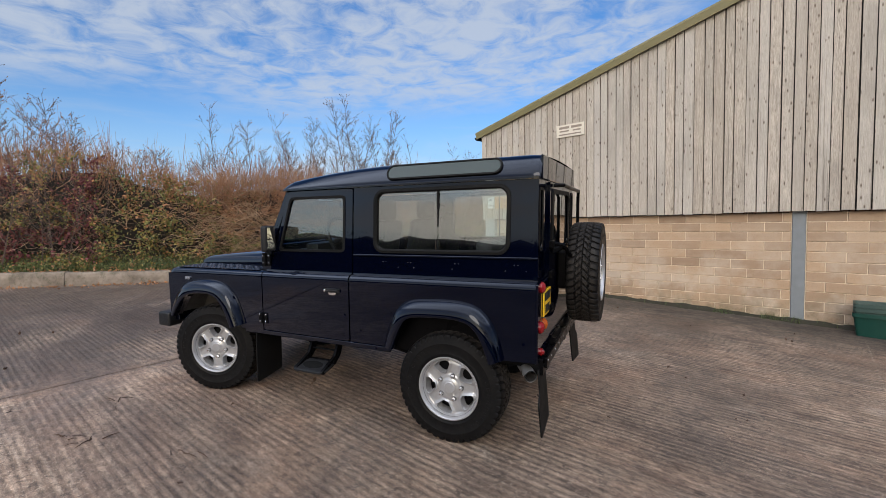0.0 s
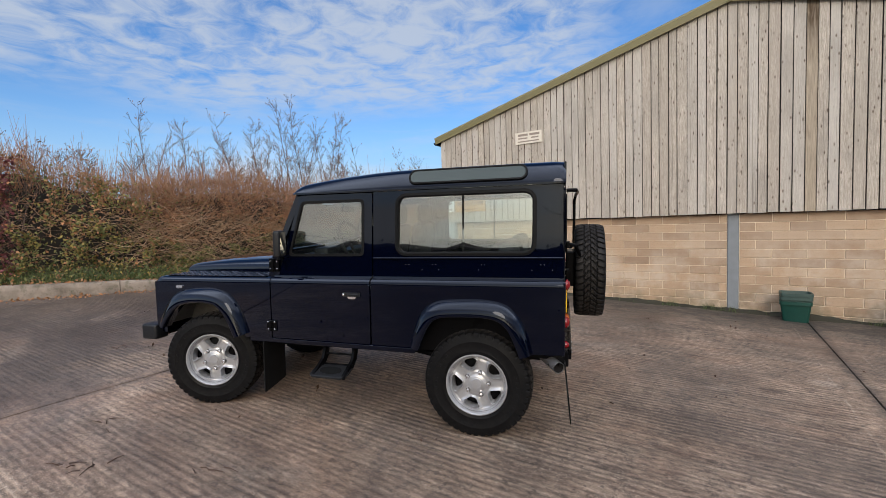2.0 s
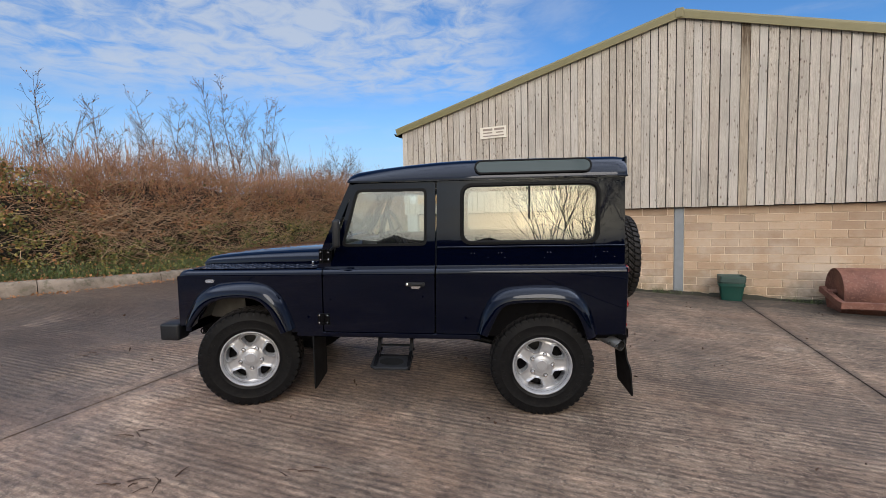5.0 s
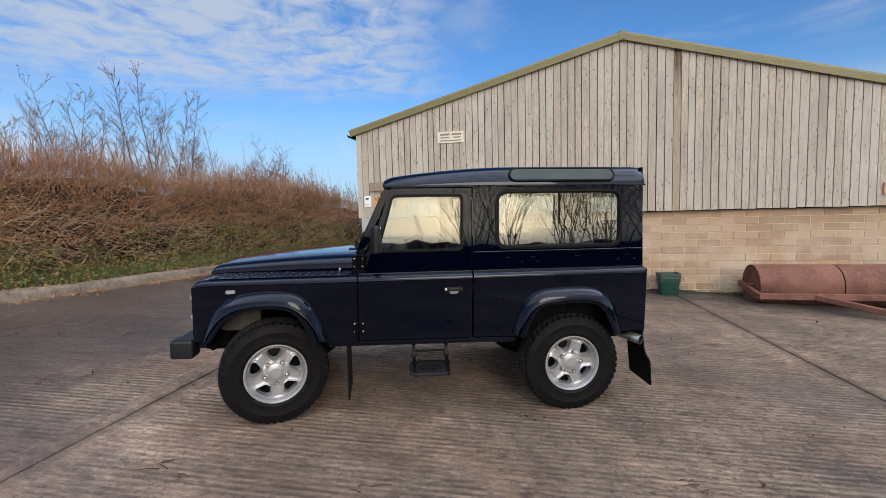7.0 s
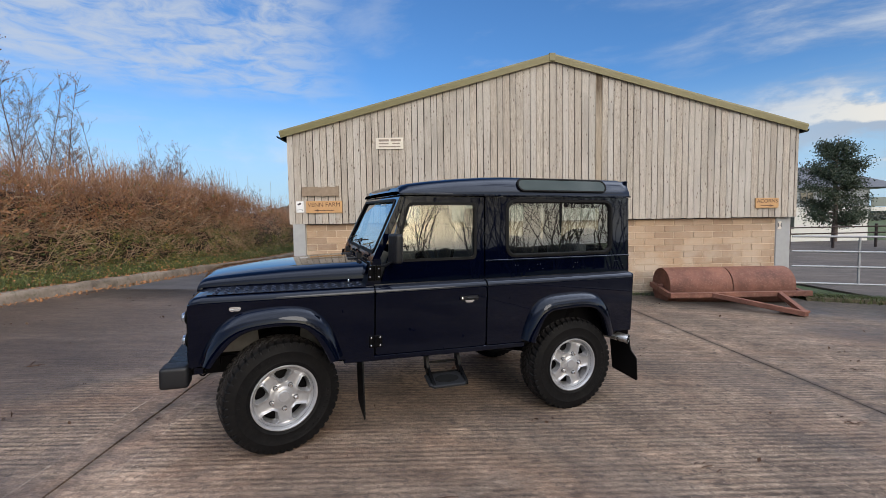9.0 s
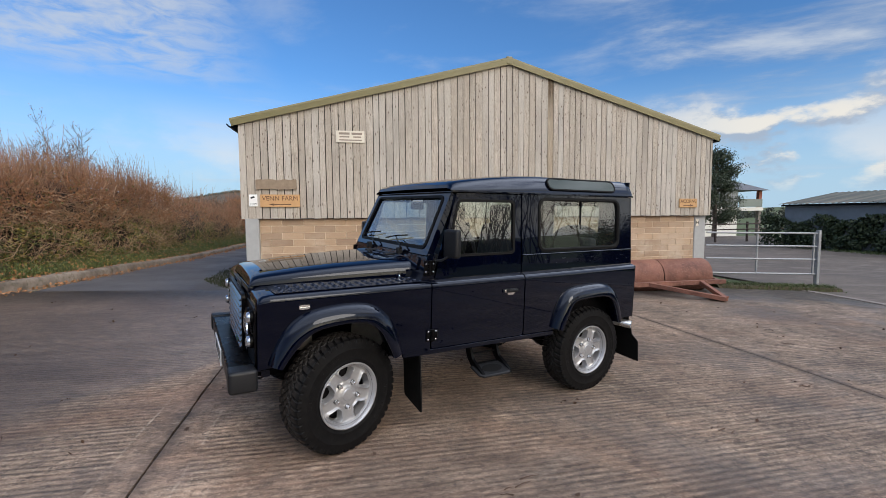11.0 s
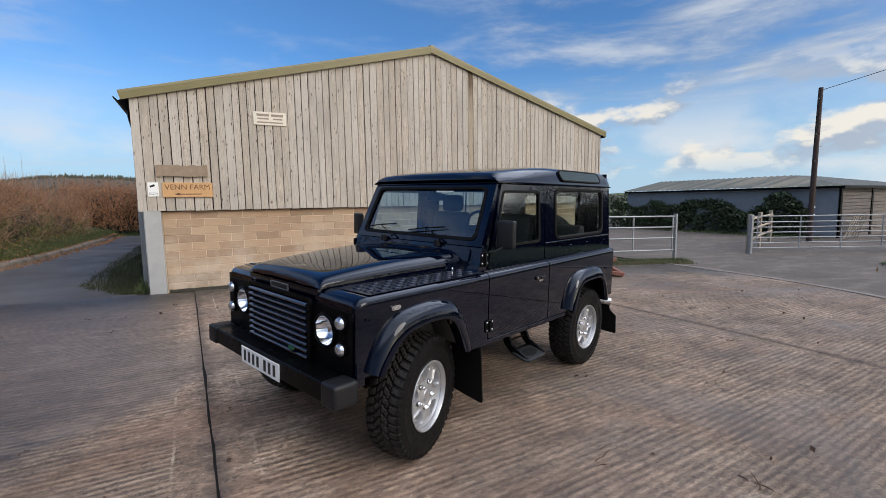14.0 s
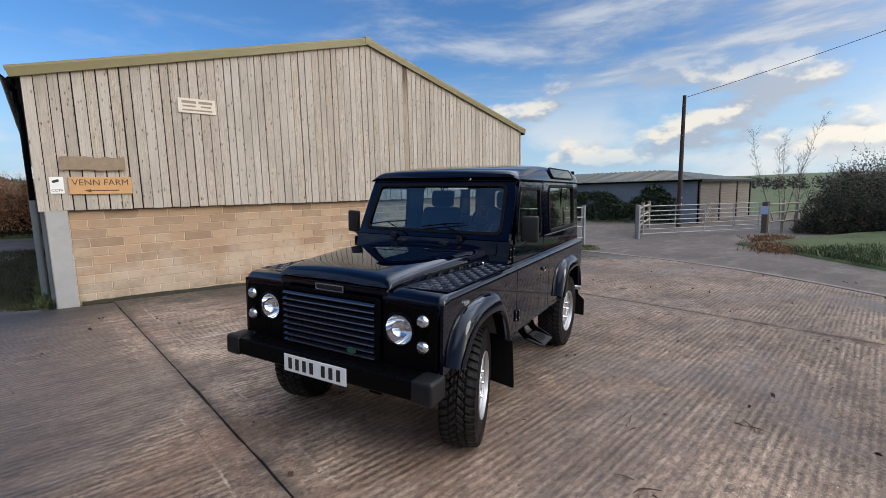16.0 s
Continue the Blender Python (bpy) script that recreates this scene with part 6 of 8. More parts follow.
    cp("slider_bar", bm, RUBBER, rear)
    # waist capping and rivets
    bm = bmesh.new()
    box(bm, -1.772, -0.354, *sorted((s * 0.764, s * 0.778)), 1.283, 1.296, 0.003)
    cp("waist_trim", bm, PAINT, rear, "navy capping rail")
    for x, z in ((-0.62, 1.243), (-0.645, 1.243), (-0.83, 1.243), (-0.855, 1.243), (-1.20, 1.243), (-1.225, 1.243), (-1.62, 1.243), (-1.645, 1.243), (-0.75, 1.205), (-0.88, 1.205), (-1.18, 1.205), (-1.56, 1.205), (-1.70, 1.205)):
        bm = bmesh.new()
        screw(bm, x, s * yup(z), z, 0.0036, s)
        cp("rivet", bm, DULLSTEEL, rear)
    # alpine light in the roof's edge
    bm = bmesh.new()

    def al(u, v):
        return (u, s * (0.746 - 0.052 * v / 0.1), 1.845 + v)

    loft(bm, [[(Vector(al(x, v)) + Vector((0, s * o, o * 0.5))).to_tuple() for x, v in rrect(x0, x1, v0, v1, r, 6)] for x0, x1, v0, v1, r, o in ((-1.525, -0.640, -0.004, 0.108, 0.055, -0.004), (-1.523, -0.642, -0.002, 0.106, 0.053, 0.009), (-1.512, -0.653, 0.008, 0.096, 0.044, 0.010), (-1.508, -0.657, 0.011, 0.093, 0.041, 0.003))], True)
    cp("roof_light_seal", bm, RUBBER, None, "black rubber seal of the roof light", smooth=40)
    bm = bmesh.new()
    panel(bm, rrect(-1.510, -0.655, 0.009, 0.095, 0.042, 6), [], lambda u, v: (Vector(al(u, v)) + Vector((0, s * 0.006, 0.003))).to_tuple(), Vector((0, -s * 0.003, -0.001)))
    cp("roof_light_glass", bm, ALPINE)


TIPSTEEL = simple("polished_steel", (0.62, 0.61, 0.60), 0.30, 0.9, vary=0.1, scale=30)
ARCHGREY = simple("dusty_arch_grey", (0.125, 0.118, 0.106), 0.8, vary=0.45, scale=14, bump=0.3)
MIRROR = simple("mirror_silver", (0.90, 0.91, 0.92), 0.02, 1.0, vary=0.01)
DULLSTEEL = simple("dull_steel", (0.13, 0.13, 0.13), 0.35, 0.7, vary=0.3, scale=30)
PLATE = simple("dark_tread_plate", (0.018, 0.022, 0.036), 0.18, 0.5, vary=0.2)
ALPINE = Mat("pale_green_roof_glass", (0.030, 0.043, 0.040), 0.05, 0.0, Specular_IOR_Level=0.34).mat


def build_body():
    for s in (1, -1):
        build_flank(s)
    # gutter and roof
    sec = [(0.757, 0.0), (0.757, 0.012), (0.742, 0.016), (0.738, 0.04), (0.722, 0.075), (0.700, 0.118), (0.676, 0.143), (0.630, 0.160), (0.50, 0.172), (0.25, 0.181), (0.0, 0.184)]
    sec = sec + [(-y, z) for y, z in sec[-2::-1]]
    stations = ((0.350, 0.10, 0.985), (0.342, 0.28, 0.99), (0.318, 0.40, 0.995), (0.27, 0.50, 1), (0.10, 0.66, 1), (-0.10, 0.80, 1), (-0.35, 0.93, 1), (-0.55, 0.99, 1), (-0.70, 1.0, 1), (-1.20, 1.01, 1), (-1.70, 1.0, 1), (-1.765, 0.96, 1), (-1.782, 0.88, 0.99))
    bm = bmesh.new()
    loft(bm, [[(x, y * w, 1.803 + (z if z < 0.017 else 0.016 + (z - 0.016) * k)) for y, z in sec] for x, k, w in stations], False)
    rows = [[(x, y, 1.803) for y in (0.757, 0.0, -0.757)] for x in (0.350, -1.782)]
    loft(bm, rows, False)
    box(bm, -1.786, -1.770, -0.70, 0.70, 1.80, 1.955, 0.004)
    roof = cp("roof", bm, PAINT, None, "navy roof with rounded edges and drip gutters", smooth=35)
    bm = bmesh.new()
    for x0, x1 in ((-0.52, 0.28), (-1.72, -0.56)):
        box(bm, x0, x1, -0.66, 0.66, 1.799, 1.801)
    cp("headlining", bm, BEIGE, roof)
    # bonnet
    def bz(x):
        pts = ((0.575, 1.290), (0.85, 1.282), (1.15, 1.268), (1.40, 1.250), (1.60, 1.230), (1.68, 1.218), (1.71, 1.206), (1.725, 1.185), (1.735, 1.15))
        for (a, za), (b, zb) in zip(pts, pts[1:]):
            if x <= b:
                return za + (zb - za) * (x - a) / (b - a)
        return pts[-1][1]

    bm, rings = bmesh.new(), []
    for x in (0.575, 0.70, 0.85, 1.0, 1.15, 1.28, 1.40, 1.48, 1.55, 1.60, 1.64, 1.67, 1.69, 1.705, 1.715, 1.722, 1.728, 1.732, 1.735):
        w, t = 0.585 - 0.120 * (x - 0.575) / 1.16, bz(x)
        h = max(t - 1.143, 0.006)
        half = [(w, 1.143), (w - 0.002, 1.143 + h * 0.30), (w - 0.008, 1.143 + h * 0.50), (w - 0.022, 1.143 + h * 0.66), (w - 0.050, 1.143 + h * 0.80), (w - 0.064, 1.143 + h * 0.84), (w - 0.12, t - 0.009 * min(1, h * 12)), (w * 0.60, t - 0.004), (0.15, t + 0.003), (0.0, t + 0.004)]
        rings.append([(x, y, z) for y, z in half] + [(x, -y, z) for y, z in half[-2::-1]])
    loft(bm, rings, False)
    box(bm, 1.70, 1.742, -0.45, 0.45, 1.095, 1.142, 0.012, 2)
    bonnet = cp("bonnet", bm, PAINT, None, "navy bonnet with rounded edges", smooth=40)
    for s in (1, -1):
        bm = bmesh.new()
        tube(bm, [(0.70, s * 0.60, 1.144), (0.70, s * 0.60, 1.166), (0.70, s * 0.60, 1.172)], [0.010, 0.010, 0.005], 8)
        cp("bonnet_stud", bm, CHROME, bonnet)
    # front panel, lamp panels, grille
    bm = bmesh.new()
    panel(bm, [(-0.80, 0.64), (0.80, 0.64), (0.80, 1.09), (-0.80, 1.09)], [rrect(-0.40, 0.40, 0.66, 1.075, 0.02, 3), *[[(y + 0.10 * math.cos(2 * math.pi * k / 28), 0.905 + 0.10 * math.sin(2 * math.pi * k / 28)) for k in range(28)] for y in (0.545, -0.545)]], lambda u, v: (1.735, u, v), Vector((-0.02, 0, 0)))
    box(bm, 1.66, 1.712, -0.80, 0.80, 0.60, 0.645)
    front = cp("front_panel", bm, PAINT)
    for s in (1, -1):
        bm = bmesh.new()
        panel(bm, round_poly([(0.425, 0.665), (0.795, 0.675), (0.795, 1.055), (0.425, 1.065)], 0.03, 3), [[(0.545 + 0.10 * math.cos(2 * math.pi * k / 28), 0.905 + 0.10 * math.sin(2 * math.pi * k / 28)) for k in range(28)]], lambda u, v: (1.737, s * u, v), Vector((0.010, 0, 0)))
        lp = cp("lamp_panel", bm, SATIN, front, "black lamp surround")
        bm = bmesh.new()
        m = pose(1.748, s * 0.545, 0.905, 0, 0, -90)
        lathe(bm, [(0.112, 0.0), (0.110, 0.012), (0.098, 0.018), (0.092, 0.010)], 36, m)
        cp("headlight_ring", bm, SATIN, front, smooth=40)
        bm = bmesh.new()
        lathe(bm, [(0.101, 0.006), (0.093, 0.008), (0.084, -0.020), (0.066, -0.044), (0.044, -0.060), (0.026, -0.066), (0.024, -0.030), (0.020, -0.022), (0.001, -0.020)], 36, m)
        cp("headlight_reflector", bm, REFLECTOR, front, smooth=40)
        bm = bmesh.new()
        lathe(bm, [(0.093, 0.012), (0.080, 0.021), (0.05, 0.029), (0.02, 0.032), (0.001, 0.0325)], 36, m)
        hl = cp("headlight_lens", bm, LENS, front, "round clear headlight", smooth=40)
        hl.visible_shadow = False
        for zc in (0.985, 0.825):
            bm = bmesh.new()
            m2 = pose(1.748, s * 0.715, zc, 0, 0, -90)
            lathe(bm, [(0.046, 0.0), (0.046, 0.014), (0.040, 0.018)], 24, m2)
            cp("lamp_ring", bm, SATIN, front, smooth=40)
            bm = bmesh.new()
            lathe(bm, [(0.040, 0.012), (0.036, 0.030), (0.025, 0.040), (0.001, 0.043)], 24, m2)
            cp("side_lamp", bm, CLEARLENS, front, "round clear side lamp", smooth=40)
        bm = bmesh.new()
        for k in range(5):
            box(bm, 1.747, 1.756, *sorted((s * 0.685, s * 0.745)), 0.885 + k * 0.012, 0.891 + k * 0.012)
        cp("lamp_louvres", bm, SATIN, front)
    bm = bmesh.new()
    panel(bm, rrect(-0.415, 0.415, 0.645, 1.085, 0.03, 3), [rrect(-0.385, 0.385, 0.672, 1.062, 0.015, 3)], lambda u, v: (1.752, u, v), Vector((0.022, 0, 0)))
    box(bm, 1.700, 1.705, -0.40, 0.40, 0.66, 1.07)
    grille = cp("grille", bm, SATIN, None, "black slatted radiator grille")
    for k in range(9):
        z = 0.690 + k * 0.0435
        bm = bmesh.new()
        prof = [(1.750, z - 0.004), (1.782, z - 0.010), (1.787, z - 0.005), (1.785, z + 0.001), (1.766, z + 0.016), (1.760, z + 0.018), (1.750, z + 0.017)]
        loft(bm, [[(x, y, zz) for x, zz in prof] for y in (-0.386, -0.19, 0, 0.19, 0.386)], True, True)
        bmesh.ops.recalc_face_normals(bm, faces=bm.faces)
        cp("grille_slat", bm, BLUESLAT, grille)
    bm = bmesh.new()
    panel(bm, rrect(-0.120, 0.120, 1.082, 1.128, 0.006, 2), [], lambda u, v: (1.742, u, v), Vector((0.006, 0, 0)))
    badge = cp("badge", bm, INK, None, "plain dark badge bar")
    bm = bmesh.new()
    panel(bm, rrect(-0.118, 0.118, 1.084, 1.126, 0.006, 2), [rrect(-0.112, 0.112, 1.089, 1.121, 0.004, 2)], lambda u, v: (1.748, u, v), Vector((0.001, 0, 0)))
    cp("badge_frame", bm, STEEL, badge)
    bm = bmesh.new()
    panel(bm, [(0.21 + 0.036 * math.cos(a), 0.715 + 0.019 * math.sin(a)) for a in [2 * math.pi * k / 20 for k in range(20)]], [], lambda u, v: (1.784, u, v), Vector((0.004, 0, 0)))
    cp("oval_badge", bm, OVAL, grille, "small green oval badge")
    # bumper
    bm = bmesh.new()
    prof = [(1.78, 0.542), (1.880, 0.542), (1.889, 0.552), (1.889, 0.655), (1.880, 0.664), (1.74, 0.664), (1.74, 0.656), (1.875, 0.656), (1.875, 0.550), (1.78, 0.550)]
    loft(bm, [[(x, y, z) for x, z in prof] for y in (-0.72, -0.3, 0.3, 0.72)], True, True)
    for y in (-0.45, 0.45):
        box(bm, 1.60, 1.81, y - 0.04, y + 0.04, 0.55, 0.65)
    bumper = cp("front_bumper", bm, SATIN, None, "black steel channel bumper", smooth=30)
    for s in (1, -1):
        bm = bmesh.new()
        box(bm, 1.735, 1.898, *sorted((s * 0.715, s * 0.855)), 0.533, 0.675, 0.024, 3)
        cp("bumper_cap", bm, BLACK, bumper, "grey-black plastic bumper end", smooth=40)
        bm = bmesh.new()
        tube(bm, [(1.69 + 0.022 * math.cos(a), s * 0.60, 0.545 + 0.022 * math.sin(a)) for a in [2 * math.pi * k / 14 for k in range(15)]], 0.006, 6)
        cp("towing_eye", bm, SATIN, bumper)
    bm = bmesh.new()
    box(bm, 1.890, 1.897, -0.262, 0.262, 0.525, 0.640, 0.002)
    plate = cp("number_plate", bm, WHITE, None, "white number plate with dark bars")
    for a, b in ((-0.222, -0.190), (-0.160, -0.128), (-0.098, -0.066), (-0.036, -0.004), (0.062, 0.094), (0.124, 0.156), (0.186, 0.218)):
        bm = bmesh.new()
        box(bm, 1.897, 1.8982, a, b, 0.545, 0.620)
        cp("plate_bar", bm, INK, plate)
    # scuttle, vents and windscreen
    bm = bmesh.new()
    prof = [(0.60, 1.05), (0.605, 1.143), (0.590, 1.165), (0.585, 1.19), (0.552, 1.318), (0.53, 1.335), (0.49, 1.335), (0.49, 1.05)]
    loft(bm, [[(x, y, z) for x, z in prof] for y in (-0.765, -0.4, 0, 0.4, 0.765)], True, True)
    bmesh.ops.recalc_face_normals(bm, faces=bm.faces)
    scuttle = cp("scuttle", bm, PAINT, None, smooth=30)
    for s in (1, -1):
        bm = bmesh.new()
        panel(bm, rrect(0.045, 0.66, 0.012, 0.108, 0.02, 3), [], lambda u, v: (0.583 - 0.26 * v + 0.004, s * u, 1.195 + v), Vector((0.010, 0, 0.003)))
        cp("vent_flap", bm, PAINT, scuttle, "raised navy vent flap")
        bm = bmesh.new()
        box(bm, 0.57, 0.66, *sorted((s * 0.18, s * 0.24)), 1.270, 1.298, 0.004)
        cp("bonnet_hinge", bm, BLACK, scuttle)
        bm = bmesh.new()
        box(bm, 0.56, 0.60, *sorted((s * 0.31, s * 0.35)), 1.30, 1.352, 0.004)
        cp("hinge", bm, BLACK, scuttle)

    def ws(u, v):
        t = (v - 1.325) / 0.48
        return (0.552 - 0.217 * t, u, v)

    bm = bmesh.new()
    hole = round_poly([(-0.672, 1.372), (0.672, 1.372), (0.645, 1.768), (-0.645, 1.768)], 0.05, 4)
    panel(bm, round_poly([(-0.752, 1.325), (0.752, 1.325), (0.722, 1.808), (-0.722, 1.808)], 0.01, 2), [hole], ws, Vector((-0.045, 0, -0.02)))
    screen = cp("windscreen_frame", bm, PAINT, None)
    bm = bmesh.new()
    panel(bm, round_poly([(-0.682, 1.362), (0.682, 1.362), (0.655, 1.776), (-0.655, 1.776)], 0.055, 4), [round_poly([(-0.658, 1.386), (0.658, 1.386), (0.632, 1.756), (-0.632, 1.756)], 0.045, 4)], lambda u, v: (Vector(ws(u, v)) + Vector((0.006, 0, 0.003))).to_tuple(), Vector((-0.012, 0, -0.006)))
    cp("windscreen_seal", bm, RUBBER, screen)
    bm = bmesh.new()
    panel(bm, hole, [], lambda u, v: (Vector(ws(u, v)) + Vector((-0.012, 0, -0.005))).to_tuple(), None)
    g = cp("windscreen_glass", bm, SCREEN, screen)
    g.visible_shadow = False
    bm = bmesh.new()
    panel(bm, rrect(0.10, 0.29, 1.735, 1.748, 0.003, 2), [], lambda u, v: (Vector(ws(u, v)) + Vector((-0.010, 0, -0.004))).to_tuple(), Vector((-0.001, 0, 0)))
    cp("sun_strip_print", bm, WHITE, screen, "small white printed strip")
    for y0, y1 in ((0.36, 0.02), (-0.22, -0.56)):
        bm = bmesh.new()
        a = Vector((0.575, y0, 1.345))
        b = Vector(ws(y1 + 0.12, 1.425)) + Vector((0.022, 0, 0.012))
        tube(bm, [a, a + Vector((0.012, 0, 0.02)), b], [0.010, 0.006, 0.004], 6)
        tube(bm, [Vector(ws(b.y - 0.20, 1.40)) + Vector((0.012, 0, 0.008)), b, Vector(ws(b.y + 0.20, 1.445)) + Vector((0.012, 0, 0.008))], 0.006, 5)
        cp("wiper", bm, SATIN, screen, "black windscreen wiper")
    # floor, bulkhead and underside
    bm = bmesh.new()
    box(bm, -1.74, 0.62, -0.76, 0.76, 0.60, 0.66)
    box(bm, 0.49, 0.60, -0.76, 0.76, 0.62, 1.14)
    box(bm, -1.74, -0.36, -0.76, -0.56, 0.66, 1.0)
    box(bm, -1.74, -0.36, 0.56, 0.76, 0.66, 1.0)
    box(bm, 0.62, 1.70, -0.40, 0.40, 0.60, 1.05)
    cp("floor_pan", bm, SATIN)
    bm = bmesh.new()
    for s in (1, -1):
        box(bm, -1.78, 1.80, s * 0.40 - 0.04, s * 0.40 + 0.04, 0.48, 0.60)
    for x in (1.18, -1.18):
        tube(bm, [(x, -0.70, 0.395), (x, 0.70, 0.395)], 0.05, 10)
        tube(bm, [(x - 0.12, 0.15, 0.39), (x, 0.15, 0.39), (x + 0.12, 0.15, 0.39)], [0.06, 0.15, 0.06], 12)
    tube(bm, [(-1.10, 0.50, 0.42), (-0.40, 0.46, 0.53), (-0.30, 0.45, 0.54)], 0.025, 8)
    tube(bm, [(1.18, 0.42, 0.40), (1.18, 0.42, 0.62)], 0.06, 10)
    tube(bm, [(-1.18, 0.42, 0.40), (-1.18, 0.42, 0.62)], 0.06, 10)
    tube(bm, [(1.30, -0.60, 0.47), (1.30, 0.60, 0.47)], 0.018, 8)
    box(bm, -0.60, 0.30, -0.25, 0.25, 0.42, 0.58, 0.03)
    cp("chassis", bm, SATIN, None, "black ladder chassis and axles", rake=False)
    # steps
    for s in (1, -1):
        bm = bmesh.new()
        for x in (0.115, -0.145):
            panel(bm, round_poly([(0.66, 0.585), (0.72, 0.585), (0.775, 0.47), (0.93, 0.395), (0.93, 0.365), (0.77, 0.405), (0.70, 0.47)], 0.01, 2), [], lambda u, v, x=x: (x - 0.012, s * u, v), Vector((0.024, 0, 0)))
            for u, v in ((0.70, 0.555), (0.735, 0.47), (0.80, 0.43)):
                tube(bm, [(x - 0.022, s * u, v), (x + 0.022, s * u, v)], 0.012, 6)
        tube(bm, [(0.12, s * 0.73, 0.50), (-0.15, s * 0.73, 0.50)], 0.008, 6)
        tube(bm, [(0.12, s * 0.76, 0.42), (-0.15, s * 0.76, 0.42)], 0.010, 6)
        step = cp("side_step", bm, SATIN, None, "black fold-down side step")
        tilt = lambda u, v, e=0.0: (u, s * v, 0.372 - 0.26 * (v - 0.93) + e)
        bm = bmesh.new()
        panel(bm, rrect(-0.148, 0.140, 0.790, 0.935, 0.03, 4), [], tilt, Vector((0, 0, 0.020)))
        tube(bm, [tilt(u, v, 0.008) for u, v in ((-0.150, 0.79), (-0.150, 0.91), (-0.125, 0.935), (0.117, 0.935), (0.142, 0.91), (0.142, 0.79))], 0.012, 6)
        tread = cp("step_tread", bm, BLACK, step)
        bm = bmesh.new()
        panel(bm, [(-0.005 + 0.095 * math.cos(a), 0.865 + 0.045 * math.sin(a)) for a in [2 * math.pi * k / 24 for k in range(24)]], [], lambda u, v: tilt(u, v, 0.0205), Vector((0, 0, 0.003)))
        cp("step_pad", bm, RUBBER, step)
        # mud flaps
        bm = bmesh.new()
        panel(bm, round_poly([(0.55, 0.59), (0.835, 0.59), (0.855, 0.16), (0.57, 0.20)], 0.02, 2), [], lambda u, v: (0.635 - 0.03 * (0.6 - v), s * u, v), Vector((-0.010, 0, 0)))
        cp("mud_flap", bm, RUBBER, None, "black rubber mud flap", rake=False)
        bm = bmesh.new()
        panel(bm, round_poly([(0.56, 0.60), (0.80, 0.60), (0.815, 0.46), (0.885, 0.40), (0.885, 0.190), (0.58, 0.215)], 0.015, 2), [], lambda u, v: (-1.775 - 0.04 * (u - 0.55) - 0.10 * (0.6 - v), s * u, v), Vector((-0.010, 0, 0)))
        cp("mud_flap", bm, RUBBER, None, "black rubber mud flap", rake=False)
    # exhaust
    bm = bmesh.new()
    c = [(-1.40, 0.40, 0.64), (-1.52, 0.50, 0.625), (-1.600, 0.60, 0.604), (-1.650, 0.675, 0.588)]
    tube(bm, c, 0.033, 14, False)
    pipe = cp("exhaust", bm, DULLSTEEL, None, "dull steel exhaust with a polished tip", smooth=40, rake=False)
    bm = bmesh.new()
    tip = [(-1.636, 0.645, 0.592), (-1.752, 0.836, 0.566)]
    tube(bm, tip, 0.039, 24, False)
    tube(bm, [Vector(tip[1]) + Vector((0.51, -0.85, 0.11)) * 0.003 * math.cos(a) for a in (0, math.pi)], 0.0402, 24, False)
    cp("tail_tip", bm, TIPSTEEL, pipe, "polished tail tip", smooth=40, rake=False)
    bm = bmesh.new()
    tube(bm, [tip[1], (-1.66, 0.684, 0.588)], [0.0345, 0.0340], 24)
    bmesh.ops.delete(bm, geom=[f for f in bm.faces if len(f.verts) > 4 and f.calc_center_median().x < -1.72], context="FACES")
    cp("tail_bore", bm, DARK, pipe, "dark bore of the tailpipe", smooth=40, rake=False)


BLUESLAT = simple("slat_paint", (0.004, 0.006, 0.014), 0.14, vary=0.1, IOR=1.8, Specular_IOR_Level=1.0)
OVAL = simple("green_badge", (0.02, 0.10, 0.05), 0.3)
LENS = make_glass("headlight_glass", (0.96, 0.97, 0.98), 0.06)


